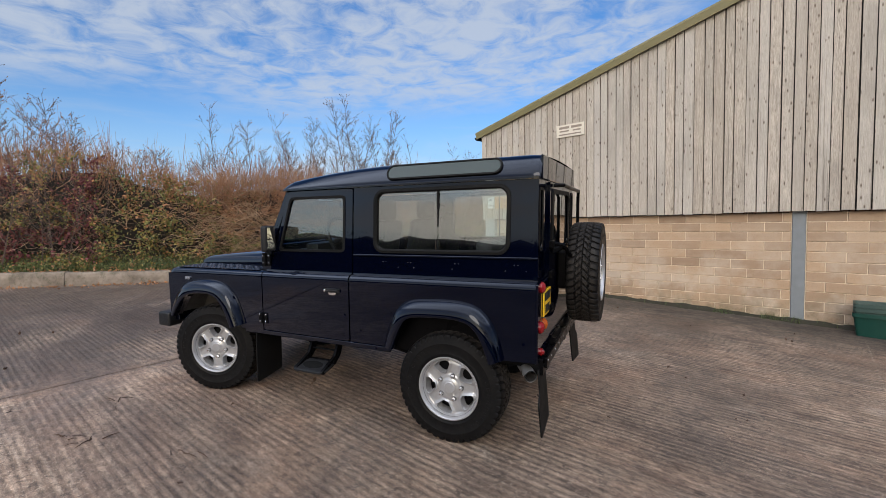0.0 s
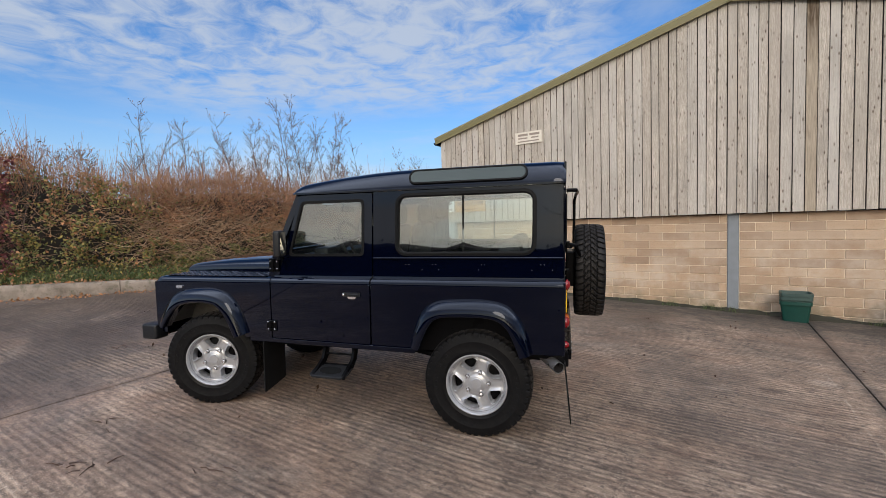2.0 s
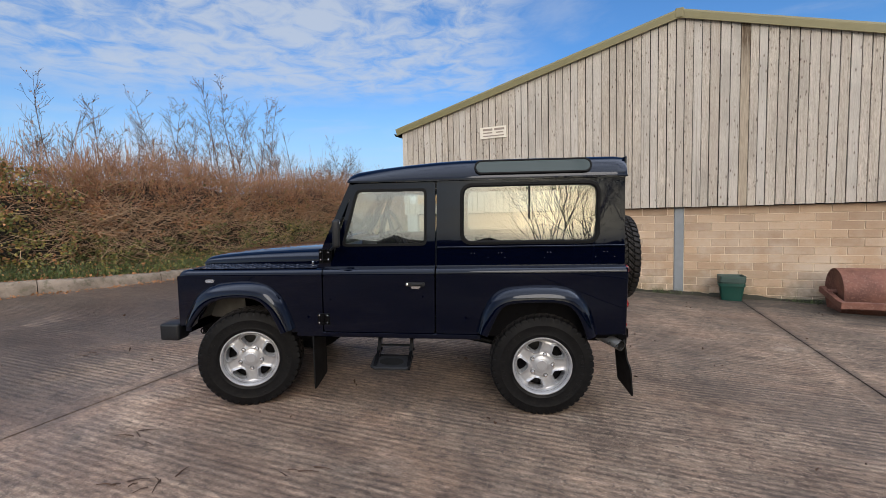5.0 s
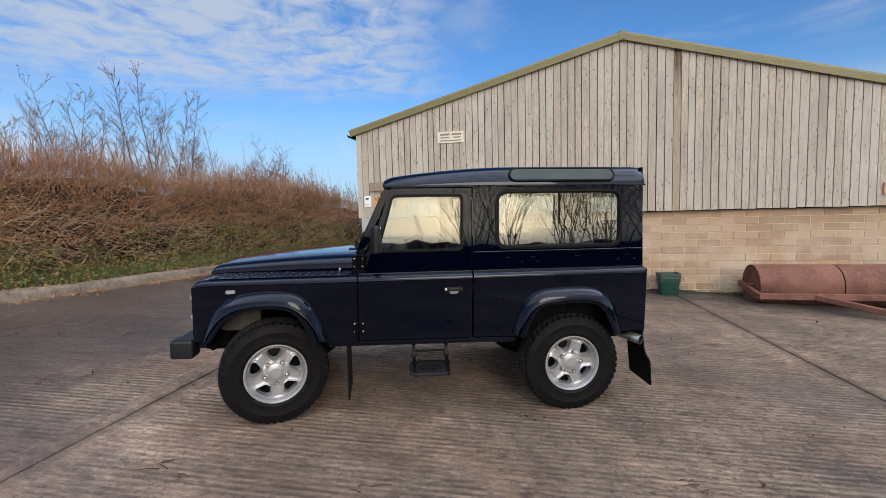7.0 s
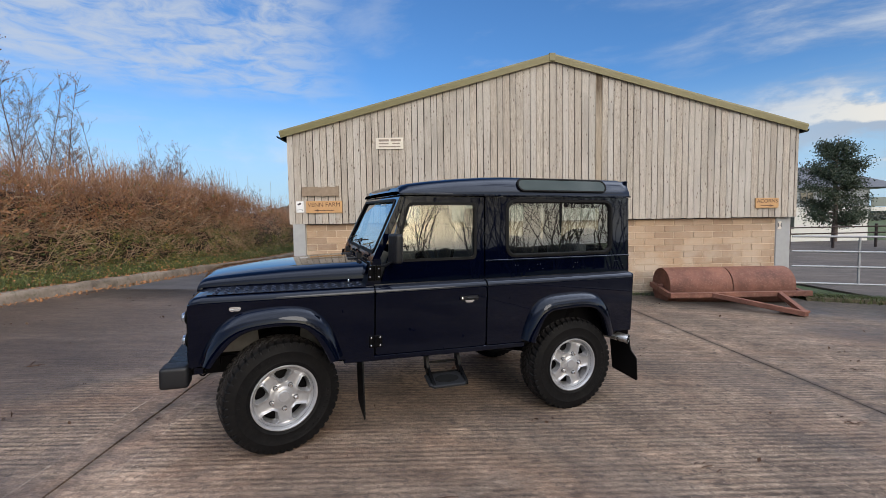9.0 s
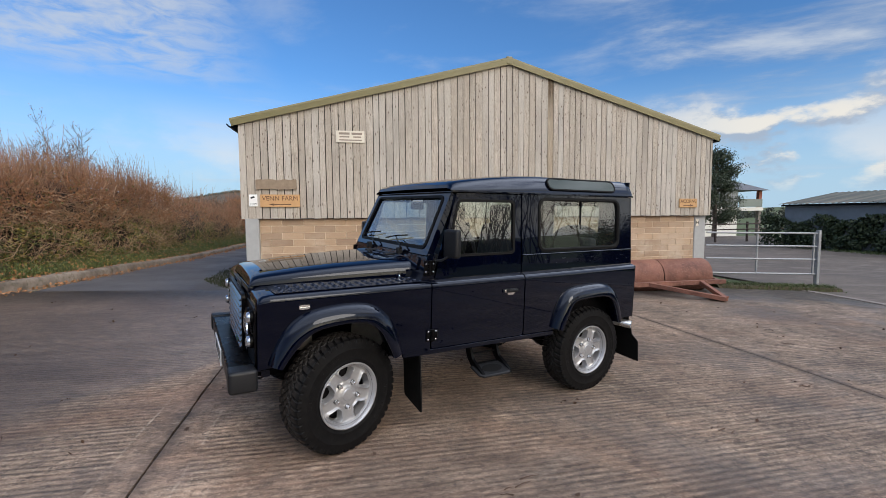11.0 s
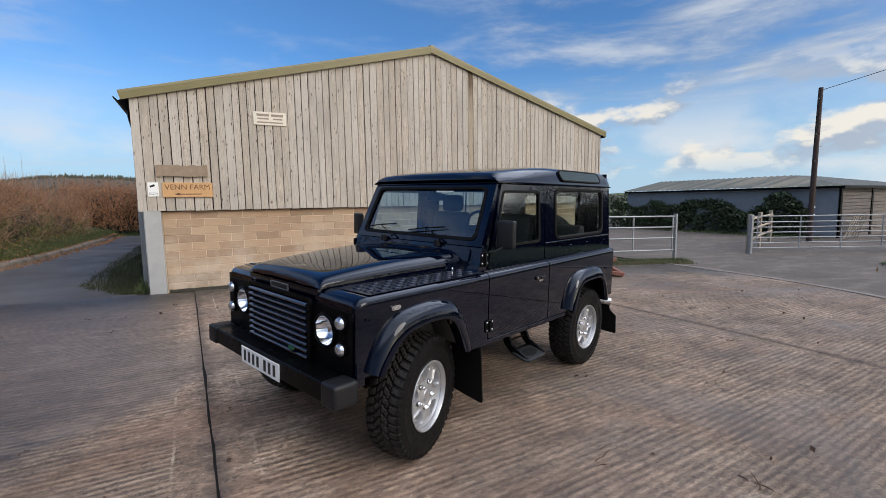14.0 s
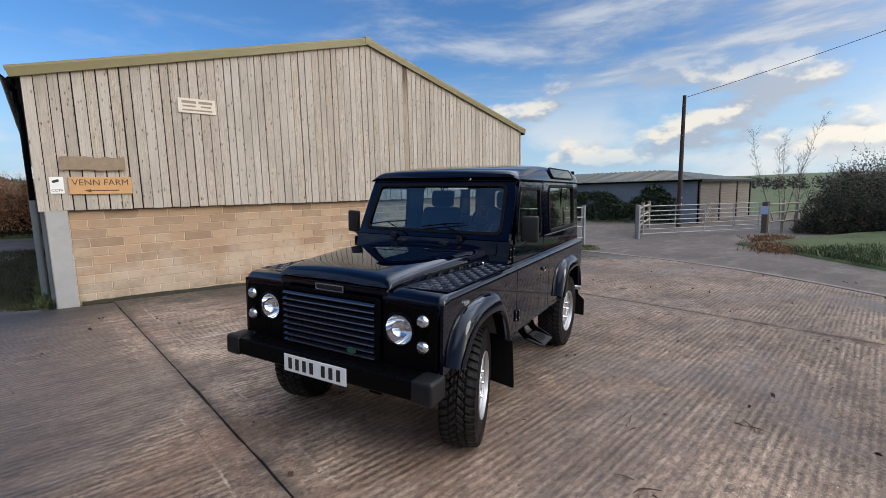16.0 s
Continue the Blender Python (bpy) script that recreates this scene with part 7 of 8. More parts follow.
def build_tail():
    bm = bmesh.new()
    put = lambda u, v: (-1.768, u, v)
    wins = [rrect(s * 0.665 - 0.05, s * 0.665 + 0.05, 1.34, 1.74, 0.03, 3) for s in (1, -1)]
    doorway = rrect(-0.45, 0.45, 0.70, 1.795, 0.02, 2)
    panel(bm, [(-0.77, 0.64), (0.77, 0.64), (0.775, 1.15), (0.738, 1.80), (-0.738, 1.80), (-0.775, 1.15)], [doorway, *wins], put, Vector((0.02, 0, 0)))
    box(bm, -1.790, -1.768, 0.45, 0.825, 0.64, 1.13, 0.006)
    box(bm, -1.790, -1.768, -0.825, -0.45, 0.64, 1.13, 0.006)
    tail = cp("tail_panel", bm, PAINT)
    bm = bmesh.new()
    panel(bm, rrect(-0.445, 0.445, 0.705, 1.79, 0.02, 2), [rrect(-0.36, 0.36, 1.30, 1.73, 0.05, 4)], lambda u, v: (-1.785, u, v), Vector((0.03, 0, 0)))
    door = cp("rear_door", bm, PAINT)
    bm = bmesh.new()
    panel(bm, rrect(-0.375, 0.375, 1.285, 1.745, 0.055, 4), [rrect(-0.345, 0.345, 1.315, 1.715, 0.045, 4)], lambda u, v: (-1.795, u, v), Vector((0.012, 0, 0)))
    cp("window_seal", bm, RUBBER, door)
    bm = bmesh.new()
    panel(bm, rrect(-0.36, 0.36, 1.30, 1.73, 0.05, 4), [], lambda u, v: (-1.778, u, v), None)
    g = cp("rear_door_glass", bm, GLASS, door)
    g.visible_shadow = False
    for w, s in zip(wins, (1, -1)):
        bm = bmesh.new()
        panel(bm, rrect(s * 0.665 - 0.058, s * 0.665 + 0.058, 1.332, 1.748, 0.036, 3), [rrect(s * 0.665 - 0.042, s * 0.665 + 0.042, 1.348, 1.732, 0.024, 3)], lambda u, v: (-1.774, u, v), Vector((0.008, 0, 0)))
        cp("window_seal", bm, RUBBER, tail)
        bm = bmesh.new()
        panel(bm, w, [], lambda u, v: (-1.762, u, v), None)
        g = cp("corner_glass", bm, GLASS, tail)
        g.visible_shadow = False
    for s in (1, -1):
        for zc, y, mt, nm in ((1.10, 0.735, REDLENS, "red tail lamp"), (0.855, 0.755, REDLENS, "red brake lamp"), (0.855, 0.655, AMBER, "amber indicator"), (0.70, 0.74, REDLENS, "red reflector")):
            bm = bmesh.new()
            r = 0.032 if zc > 0.8 else 0.018
            lathe(bm, [(r + 0.005, 0.0), (r + 0.005, 0.012), (r, 0.016), (r * 0.75, 0.026), (0.001, 0.030)], 20, pose(-1.790, s * y, zc, 0, 0, 90))
            cp("tail_lamp", bm, mt, tail, nm, smooth=45)
        for zc in (1.36, 1.15, 0.92):
            if s > 0:
                bm = bmesh.new()
                box(bm, -1.815, -1.79, 0.39, 0.50, zc - 0.025, zc + 0.025, 0.004)
                cp("hinge", bm, SATIN, door)
    bm = bmesh.new()
    box(bm, -1.800, -1.792, 0.455, 0.69, 0.905, 1.065, 0.002)
    plate = cp("number_plate", bm, YELLOW, None, "yellow number plate with dark bars")
    for a, b, z in ((0.475, 0.515, 1.0), (0.525, 0.565, 1.0), (0.575, 0.615, 1.0), (0.625, 0.665, 1.0), (0.50, 0.54, 0.92), (0.55, 0.59, 0.92), (0.60, 0.64, 0.92)):
        bm = bmesh.new()
        box(bm, -1.802, -1.7995, a, b, z, z + 0.052)
        cp("plate_bar", bm, INK, plate)
    bm = bmesh.new()
    box(bm, -1.815, -1.74, -0.77, 0.77, 0.555, 0.665, 0.006)
    box(bm, -1.835, -1.815, -0.74, 0.74, 0.60, 0.67, 0.004)
    cross = cp("rear_crossmember", bm, SATIN, None, "black steel rear crossmember", rake=False)
    bm = bmesh.new()
    for y in (0.70, 0.60, 0.45, 0.30, 0.10, -0.2, -0.5):
        screw_y = y
        lathe(bm, [(0.006, 0.0), (0.006, 0.004), (0.001, 0.006)], 8, pose(-1.835, screw_y, 0.645, 0, 0, 90))
    cp("bolts", bm, STEEL, cross, rake=False)
    # door furniture: grab rail with stays
    bm = bmesh.new()
    tube(bm, [(-1.79, 0.36, 1.77), (-1.86, 0.34, 1.77), (-1.87, 0.20, 1.76), (-1.87, -0.36, 1.75), (-1.86, -0.42, 1.70), (-1.86, -0.43, 1.30), (-1.80, -0.43, 1.22)], 0.014, 8)
    tube(bm, [(-1.80, 0.36, 1.36), (-1.86, 0.30, 1.34), (-1.90, 0.2, 1.25)], 0.014, 8)
    box(bm, -1.86, -1.79, -0.15, 0.15, 1.0, 1.28, 0.01)
    cp("spare_carrier", bm, SATIN, door, "black spare wheel carrier")


def tyre_mesh():
    """A chunky all-terrain tyre as one skin: zigzag blocks over the crown, lugs down the shoulders."""
    R, depth, pitches, per = 0.3685, 0.011, 46, 12
    n = pitches * per
    wall = [(0.205, 0.090), (0.212, 0.102), (0.226, 0.108), (0.245, 0.1145), (0.249, 0.1165), (0.253, 0.1150), (0.280, 0.1195), (0.305, 0.1205), (0.309, 0.1220), (0.313, 0.1205), (0.335, 0.1180), (0.341, 0.1165)]
    lateral = [0.107 - 0.107 * k / 17 for k in range(18)]
    lateral = lateral + [-y for y in lateral[-2::-1]]
    saw = lambda u: abs((u % 1.0) * 2.0 - 1.0)

    def block(y, ph):
        """How far the tread stands up at y across and ph pitches round: 0 in a groove, 1 on a block."""
        side = 1 if y >= 0 else -1
        z = abs(y + 0.008 * (saw(ph) - 0.5))
        u = ph + (0.5 if side > 0 else 0.0)
        if abs(z - 0.048) < 0.0055 or z < 0.004:
            return 0.0
        if z > 0.048:
            return 0.0 if (u + 5.0 * (z - 0.048)) % 1.0 < 0.30 else 1.0
        if (u * 1.0 + 15.0 * z) % 1.0 < 0.24:
            return 0.0
        return 0.72 if abs(z - 0.026) < 0.004 else 1.0

    bm, rows = bmesh.new(), []
    for i in range(n):
        a, ph = 2 * math.pi * i / n, i / per
        row = [(r, y) for r, y in wall]
        lug = (ph + 0.5 + 0.30) % 1.0 >= 0.30
        row += [(0.3515, 0.1165 if lug else 0.1115), (0.3640 if lug else 0.3585, 0.1145 if lug else 0.1085)]
        for y in lateral:
            crown = R + 0.0115 - 0.55 * max(0.0, abs(y) - 0.075) ** 1.3 - 0.35 * y * y
            row.append((crown - depth * (1.0 - block(y, ph)), y))
        lug = (ph + 0.30) % 1.0 >= 0.30
        row += [(0.3640 if lug else 0.3585, -0.1145 if lug else -0.1085), (0.3515, -0.1165 if lug else -0.1115)]
        row += [(r, -y) for r, y in wall[::-1]] + [(0.200, -0.06), (0.200, 0.06)]
        row = [(r + 0.020 * min(max((r - 0.235) / 0.115, 0.0), 1.0), y) for r, y in row]
        rows.append([bm.verts.new((r * math.cos(a), y, r * math.sin(a))) for r, y in row])
    m = len(rows[0])
    for i in range(n):
        p, q = rows[i], rows[(i + 1) % n]
        for k in range(m):
            bm.faces.new((p[k], q[k], q[(k + 1) % m], p[(k + 1) % m]))
    # raised moulding on the sidewall: short bars where lettering stands
    for a0 in (40, 220):
        for k in range(9):
            if k == 4 and a0 == 40:
                continue
            a = radians(a0 + 8.5 * k)
            box(bm, 0.290, 0.312, 0.1185, 0.1212, -0.010, 0.010, 0.001, m=Matrix.Rotation(-a, 4, "Y"))
    bmesh.ops.recalc_face_normals(bm, faces=bm.faces)
    me = bpy.data.meshes.new("tyre")
    bm.to_mesh(me)
    bm.free()
    me.materials.append(TYRE)
    me.shade_smooth()
    me.set_sharp_from_angle(angle=radians(28))
    return me


def rim_mesh():
    """A silver alloy wheel: five broad spokes, hollowed along their middle, between five lipped windows."""
    bm = bmesh.new()
    lathe(bm, [(0.206, -0.10), (0.192, -0.08), (0.190, 0.02), (0.197, 0.070), (0.205, 0.090), (0.212, 0.100), (0.222, 0.1065), (0.228, 0.112), (0.226, 0.118), (0.219, 0.1185), (0.213, 0.112), (0.208, 0.098), (0.203, 0.078), (0.200, 0.060), (0.186, -0.08), (0.206, -0.10)], 80)
    seg, radii = 250, [0.0, 0.012, 0.026, 0.036, 0.0385, 0.041, 0.044, 0.050, 0.056] + [0.060 + 0.00365 * k for k in range(40)]
    step = lambda a, b, x: (lambda t: t * t * (3 - 2 * t))(min(max((x - a) / (b - a), 0.0), 1.0))

    def shape(r, a):
        """The face's height at r and a, and how deep the place lies inside a window."""
        f = ((a - math.pi / 2) / (2 * math.pi / 5) + 0.5) % 1.0 - 0.5          # 0 on a spoke's middle, +-0.5 at a window's middle
        off = (0.5 - abs(f)) * 2 * math.pi / 5                                  # angle from the window's middle
        half = radians(12.5 + 8.0 * step(0.105, 0.185, r))
        v = (r - 0.150) / 0.040
        d = abs(off / half) ** 3.2 + abs(v) ** 3.6
        y = 0.0935 - 0.006 * step(0.035, 0.042, r) - 0.010 * step(0.044, 0.075, r) + 0.004 * step(0.09, 0.13, r) - 0.010 * step(0.165, 0.203, r)
        y += 0.002 * step(0.040, 0.036, r)
        y -= 0.0105 * step(0.080, 0.105, r) * step(0.055, 0.010, abs(f) * r) * step(0.20, 0.185, r)
        rad = step(0.092, 0.108, r) * step(0.200, 0.186, r)
        y += 0.0085 * rad * step(2.9, 1.35, d)
        inside = step(1.18, 0.62, d)
        return y - 0.055 * inside, d

    rows = []
    for r in radii[1:]:
        rows.append([bm.verts.new((r * math.cos(a), shape(r, a)[0], r * math.sin(a))) for a in [2 * math.pi * k / seg for k in range(seg)]])
    hub = bm.verts.new((0, shape(0, 0)[0], 0))
    for k in range(seg):
        bm.faces.new((hub, rows[0][k], rows[0][(k + 1) % seg]))
        for i in range(len(rows) - 1):
            a, r = 2 * math.pi * (k + 0.5) / seg, (radii[i + 1] + radii[i + 2]) / 2
            if shape(r, a)[1] < 0.58:
                continue
            bm.faces.new((rows[i][k], rows[i + 1][k], rows[i + 1][(k + 1) % seg], rows[i][(k + 1) % seg]))
    bmesh.ops.delete(bm, geom=[v for v in bm.verts if not v.link_faces], context="VERTS")
    bmesh.ops.recalc_face_normals(bm, faces=bm.faces)
    me = bpy.data.meshes.new("rim")
    bm.to_mesh(me)
    bm.free()
    me.materials.append(ALLOY)
    me.shade_smooth()
    me.set_sharp_from_angle(angle=radians(50))
    return me


def build_wheels():
    tm, rm = tyre_mesh(), rim_mesh()

    def turned_mesh(name, prof, seg, mat):
        bm = bmesh.new()
        lathe(bm, prof, seg)
        me = bpy.data.meshes.new(name)
        bm.to_mesh(me)
        bm.free()
        me.materials.append(mat)
        me.shade_smooth()
        me.set_sharp_from_angle(angle=radians(35))
        return me

    # oversized black disc, added as the shade seen through the rim's windows
    drum = turned_mesh("wheel", [(0.001, 0.030), (0.120, 0.030), (0.182, 0.012), (0.182, -0.03), (0.05, -0.04), (0.05, -0.06), (0.001, -0.06)], 40, SATIN)
    seat = turned_mesh("nut_seat", [(0.0175, -0.012), (0.0175, 0.004), (0.016, 0.006), (0.0135, 0.004)], 20, DULLSTEEL)
    nut = turned_mesh("wheel_nut", [(0.0145, -0.005), (0.0145, 0.005), (0.0128, 0.007), (0.0120, 0.024), (0.0085, 0.029), (0.001, 0.030)], 6, CHROME)
    for x, y, z, rz, spin in ((1.19, 0.722, 0.389, 16, 39), (-1.17, 0.722, 0.389, 0, 57), (1.19, -0.722, 0.389, 196, 20), (-1.17, -0.722, 0.389, 180, 77), (-1.980, -0.15, 1.128, 90, 10)):
        w = shared("wheel", drum, pose(x, y, z, 0, 0, rz) @ Matrix.Rotation(radians(spin), 4, "Y"), CAR)
        tagged(w, "alloy wheel with an off-road tyre" if z < 1 else "spare alloy wheel carried on the rear door")
        shared("tyre", tm, Matrix.Identity(4), w)
        shared("rim", rm, Matrix.Identity(4), w)
        for k in range(5):
            m = Matrix.Rotation(-(2 * math.pi * k / 5 + math.pi / 2), 4, "Y")
            at = Matrix.Translation(m @ Vector((0.086, 0.0760, 0)))
            shared("nut_seat", seat, at, w)
            shared("wheel_nut", nut, at, w)


def build_cabin():
    for y, lab in ((0.38, "dark cloth front seat"), (-0.38, "dark cloth front seat")):
        bm = bmesh.new()
        box(bm, -0.28, 0.20, y - 0.23, y + 0.23, 0.86, 1.00, 0.04, 3)
        seat = cp("seat", bm, CLOTH, None, lab, smooth=50)
        bm = bmesh.new()
        box(bm, -0.06, 0.06, y - 0.23, y + 0.23, 0.98, 1.54, 0.06, 3, m=pose(-0.30, 0, 0.0, 0, 0, 0) @ Matrix.Shear("XY", 4, (0.0, 0.0)))
        for v in bm.verts:
            v.co.x -= 0.20 * (v.co.z - 0.98)
        cp("seat_back", bm, CLOTH, seat, smooth=50)
        bm = bmesh.new()
        box(bm, -0.46, -0.36, y - 0.125, y + 0.125, 1.54, 1.715, 0.05, 3)
        tube(bm, [(-0.40, y - 0.05, 1.46), (-0.41, y - 0.05, 1.56)], 0.008, 6)
        tube(bm, [(-0.40, y + 0.05, 1.46), (-0.41, y + 0.05, 1.56)], 0.008, 6)
        cp("headrest", bm, CLOTH, seat, smooth=50)
    for y in (0.40, -0.40):
        bm = bmesh.new()
        box(bm, -1.30, -0.85, y - 0.25, y + 0.25, 0.90, 1.04, 0.04, 3)
        box(bm, -1.42, -1.30, y - 0.25, y + 0.25, 1.0, 1.40, 0.05, 3)
        cp("rear_seat", bm, CLOTH, None, "dark cloth rear seat", smooth=50)
    bm = bmesh.new()
    box(bm, 0.22, 0.49, -0.72, 0.72, 1.10, 1.30, 0.03, 2)
    box(bm, 0.16, 0.30, 0.20, 0.56, 1.20, 1.36, 0.03, 2)
    dash = cp("dashboard", bm, BLACK, None, "black dashboard", smooth=40)
    bm = bmesh.new()
    pts = [Vector((0.02 + 0.07 * math.sin(a), 0.38 + 0.195 * math.cos(a), 1.395 + 0.175 * math.sin(a))) for a in [2 * math.pi * k / 28 for k in range(29)]]
    tube(bm, pts, 0.014, 8, False)
    for a in (0.2, 2.94, 4.71):
        tube(bm, [(0.05, 0.38, 1.395), (0.02 + 0.07 * math.sin(a), 0.38 + 0.195 * math.cos(a), 1.395 + 0.175 * math.sin(a))], 0.012, 6)
    tube(bm, [(0.05, 0.38, 1.395), (0.28, 0.38, 1.28)], 0.03, 8)
    cp("steering_wheel", bm, BLACK, dash, smooth=50)
    bm = bmesh.new()
    box(bm, 0.24, 0.27, -0.11, 0.11, 1.66, 1.72, 0.015, 2)
    tube(bm, [(0.27, 0, 1.70), (0.33, 0, 1.77)], 0.008, 6)
    cp("cabin_mirror", bm, BLACK, None)


build_body()
build_tail()
build_wheels()
build_cabin()

# ---- beside the barn: rails, roller, bins ----
def make_rails():
    """The fixed galvanised rails between the barn and the gate post."""
    a, b = Vector((4.88, 8.30)), Vector((7.55, 7.58))
    zt = 1.27
    rails = thing("rail_barrier", pose(0, 0, 0), "galvanised tubular barrier between barn and gateway", "barrier")
    for z in (zt, 0.935, 0.60, 0.22):
        bm = bmesh.new()
        tube(bm, [(a.x, a.y, z + 0.02), (b.x, b.y, z - 0.02)], 0.024, 10)
        part("rail", bm, STEEL, rails, smooth=50)
    for t in (0.46, 0.965):
        p = a.lerp(b, t)
        bm = bmesh.new()
        box(bm, p.x - 0.02, p.x + 0.02, p.y - 0.015, p.y + 0.015, 0.20, zt + 0.01)
        part("upright", bm, STEEL, rails)
    bm = bmesh.new()
    box(bm, b.x - 0.03, b.x + 0.05, b.y - 0.045, b.y + 0.045, gz(b.x, b.y) - 0.2, 1.33, 0.004)
    part("post", bm, STEEL, rails, "flat galvanised gate post")


def make_gate():
    """A long tubular field gate between two posts, with wooden rails behind."""
    a, b = Vector((13.2, 8.2)), Vector((18.9, 5.0))
    z0, z1 = -0.20, 1.08
    g = thing("field_gate", pose(0, 0, 0), "closed galvanised seven-bar field gate across a track", "gate")
    for z in (1.06, 0.84, 0.64, 0.44, 0.24, 0.04, -0.16):
        bm = bmesh.new()
        tube(bm, [(a.x, a.y, z), (b.x, b.y, z)], 0.022, 8)
        part("bar", bm, STEEL, g, smooth=50)
    for t in (0.03, 0.28, 0.52, 0.76, 0.98):
        p = a.lerp(b, t)
        bm = bmesh.new()
        tube(bm, [(p.x, p.y, z0), (p.x, p.y, z1)], 0.024, 8)
        part("upright", bm, STEEL, g, smooth=50)
    bm = bmesh.new()
    box(bm, a.x - 0.16, a.x - 0.02, a.y - 0.06, a.y + 0.06, -0.6, 1.12, 0.01)
    part("gate_post", bm, STEEL, g, "steel gate post")
    p = b + Vector((0.2, -0.1))
    bm = bmesh.new()
    box(bm, p.x - 0.11, p.x + 0.11, p.y - 0.11, p.y + 0.11, -0.7, 1.1, 0.02)
    part("gate_post", bm, POSTWOOD, g, "weathered timber gate post")
    bm = bmesh.new()
    box(bm, p.x - 0.135, p.x - 0.115, p.y - 0.15, p.y + 0.15, 0.50, 0.88, 0.005)
    part("notice", bm, NOTICE, g, "small pale blue notice")
    # timber fence running back from the post and on beyond it
    def fence(name, pts, zs, hz, mat=RAILWOOD):
        f = thing(name, pose(0, 0, 0), "weathered timber post and rail fence", "fence")
        for q in pts:
            bm = bmesh.new()
            box(bm, q[0] - 0.06, q[0] + 0.06, q[1] - 0.06, q[1] + 0.06, far_gz(*q) - 0.4, hz + 0.08, 0.01)
            part("post", bm, mat, f)
        for u, v in zip(pts, pts[1:]):
            for z in zs:
                bm = bmesh.new()
                tube(bm, [(u[0], u[1] - 0.07, z), (v[0], v[1] - 0.07, z)], 0.045, 6)
                part("rail", bm, mat, f)

    fence("timber_fence", [(13.3, 8.35), (16.2, 9.4), (19.0, 10.3)], (0.95, 0.55, 0.15), 1.05)
    fence("timber_fence", [(19.2, 4.8), (20.6, 4.5), (22.0, 4.2)], (0.95, 0.55, 0.12), 1.05)
    fence("paddock_fence", [(10 + 3.1 * k, 25.5 + 0.3 * k) for k in range(8)], (0.95, 0.55), 1.05, CREOSOTE)


POSTWOOD = simple("old_post_wood", (0.105, 0.080, 0.062), 0.9, vary=0.4, scale=9, bump=0.4)
NOTICE = simple("pale_blue_notice", (0.42, 0.50, 0.72), 0.5)


def make_roller():
    r = thing("land_roller", pose(0, 0, 0), "rusty twin-drum land roller with drawbar, parked by the wall", "roller")
    x0, x1, yc, R = 1.62, 4.22, 7.72, 0.385
    zc = gz(2.9, 3) + R - 0.05
    for a, b in ((x0, 2.905), (2.925, x1)):
        bm = bmesh.new()
        prof = [(0.05, a + 0.03), (R - 0.03, a + 0.02), (R - 0.004, a), (R, a + 0.012), (R, b - 0.012), (R - 0.004, b), (R - 0.03, b - 0.02), (0.05, b - 0.03)]
        lathe(bm, prof, 48, pose(0, yc, zc, 0, 0, -90))
        d = part("drum", bm, RUST, r, "rust-brown steel drum", smooth=40)
    bm = bmesh.new()
    tube(bm, [(x0 - 0.08, yc, zc), (x1 + 0.08, yc, zc)], 0.04, 10)
    part("axle", bm, RUST, r)
    yf = 7.14
    for x in (x0 - 0.06, x1 + 0.06):
        bm = bmesh.new()
        box(bm, x - 0.04, x + 0.04, yf, yc + 0.30, zc - 0.10, zc + 0.0, 0.006, m=Matrix.Translation((x, yc, zc)) @ Matrix.Rotation(radians(9), 4, "X") @ Matrix.Translation((-x, -yc, -zc)))
        part("side_bar", bm, RUST, r)
    bm = bmesh.new()
    box(bm, x0 - 0.12, x1 + 0.14, yf - 0.05, yf + 0.05, zc - 0.16, zc - 0.06, 0.006)
    part("cross_bar", bm, RUST, r)
    tip = Vector((3.35, 6.05, gz(3.3, 3) + 0.06))
    for a in (Vector((2.35, yf, zc - 0.11)), Vector((3.72, yf, zc - 0.11))):
        bm = bmesh.new()
        d = (tip - a)
        m = look(a, tip)
        box(bm, -0.045, 0.045, -0.045, 0.045, -d.length, 0, 0.006, m=m)
        part("drawbar", bm, RUST, r)
    bm = bmesh.new()
    box(bm, 3.20, 3.52, 6.15, 6.50, tip.z - 0.01, tip.z + 0.035, 0.004)
    part("hitch_plate", bm, RUST, r)


def make_bins():
    z = gz(0.3, 3)
    for k, (mat, lab) in enumerate(((GREENBIN, "green recycling box standing by the wall"), (GREYBIN, "grey-green recycling box stacked in another"), (GREYBIN, "grey-green recycling box on top of the stack"))):
        b = thing("recycling_box", pose(0.26, 7.99, z + 0.055 * k + (0.02 if k else 0), 0, 0, -4 + 3 * k), lab, "box", "stacked boxes")
        bm = bmesh.new()
        w0, w1, d0, d1, h = 0.155, 0.188, 0.12, 0.15, 0.31
        rr = lambda w, d, zz: [(x, y, zz) for x, y in rrect(-w, w, -d, d, 0.04, 3)]
        loft(bm, [rr(w0, d0, 0.0), rr(w0 + 0.032, d0 + 0.028, h - 0.05), rr(w1 + 0.012, d1 + 0.012, h - 0.05), rr(w1 + 0.012, d1 + 0.012, h), rr(w1 - 0.01, d1 - 0.01, h), rr(w0 - 0.01, d0 - 0.01, 0.02)], True, True)
        part("box_body", bm, mat, b, smooth=40)


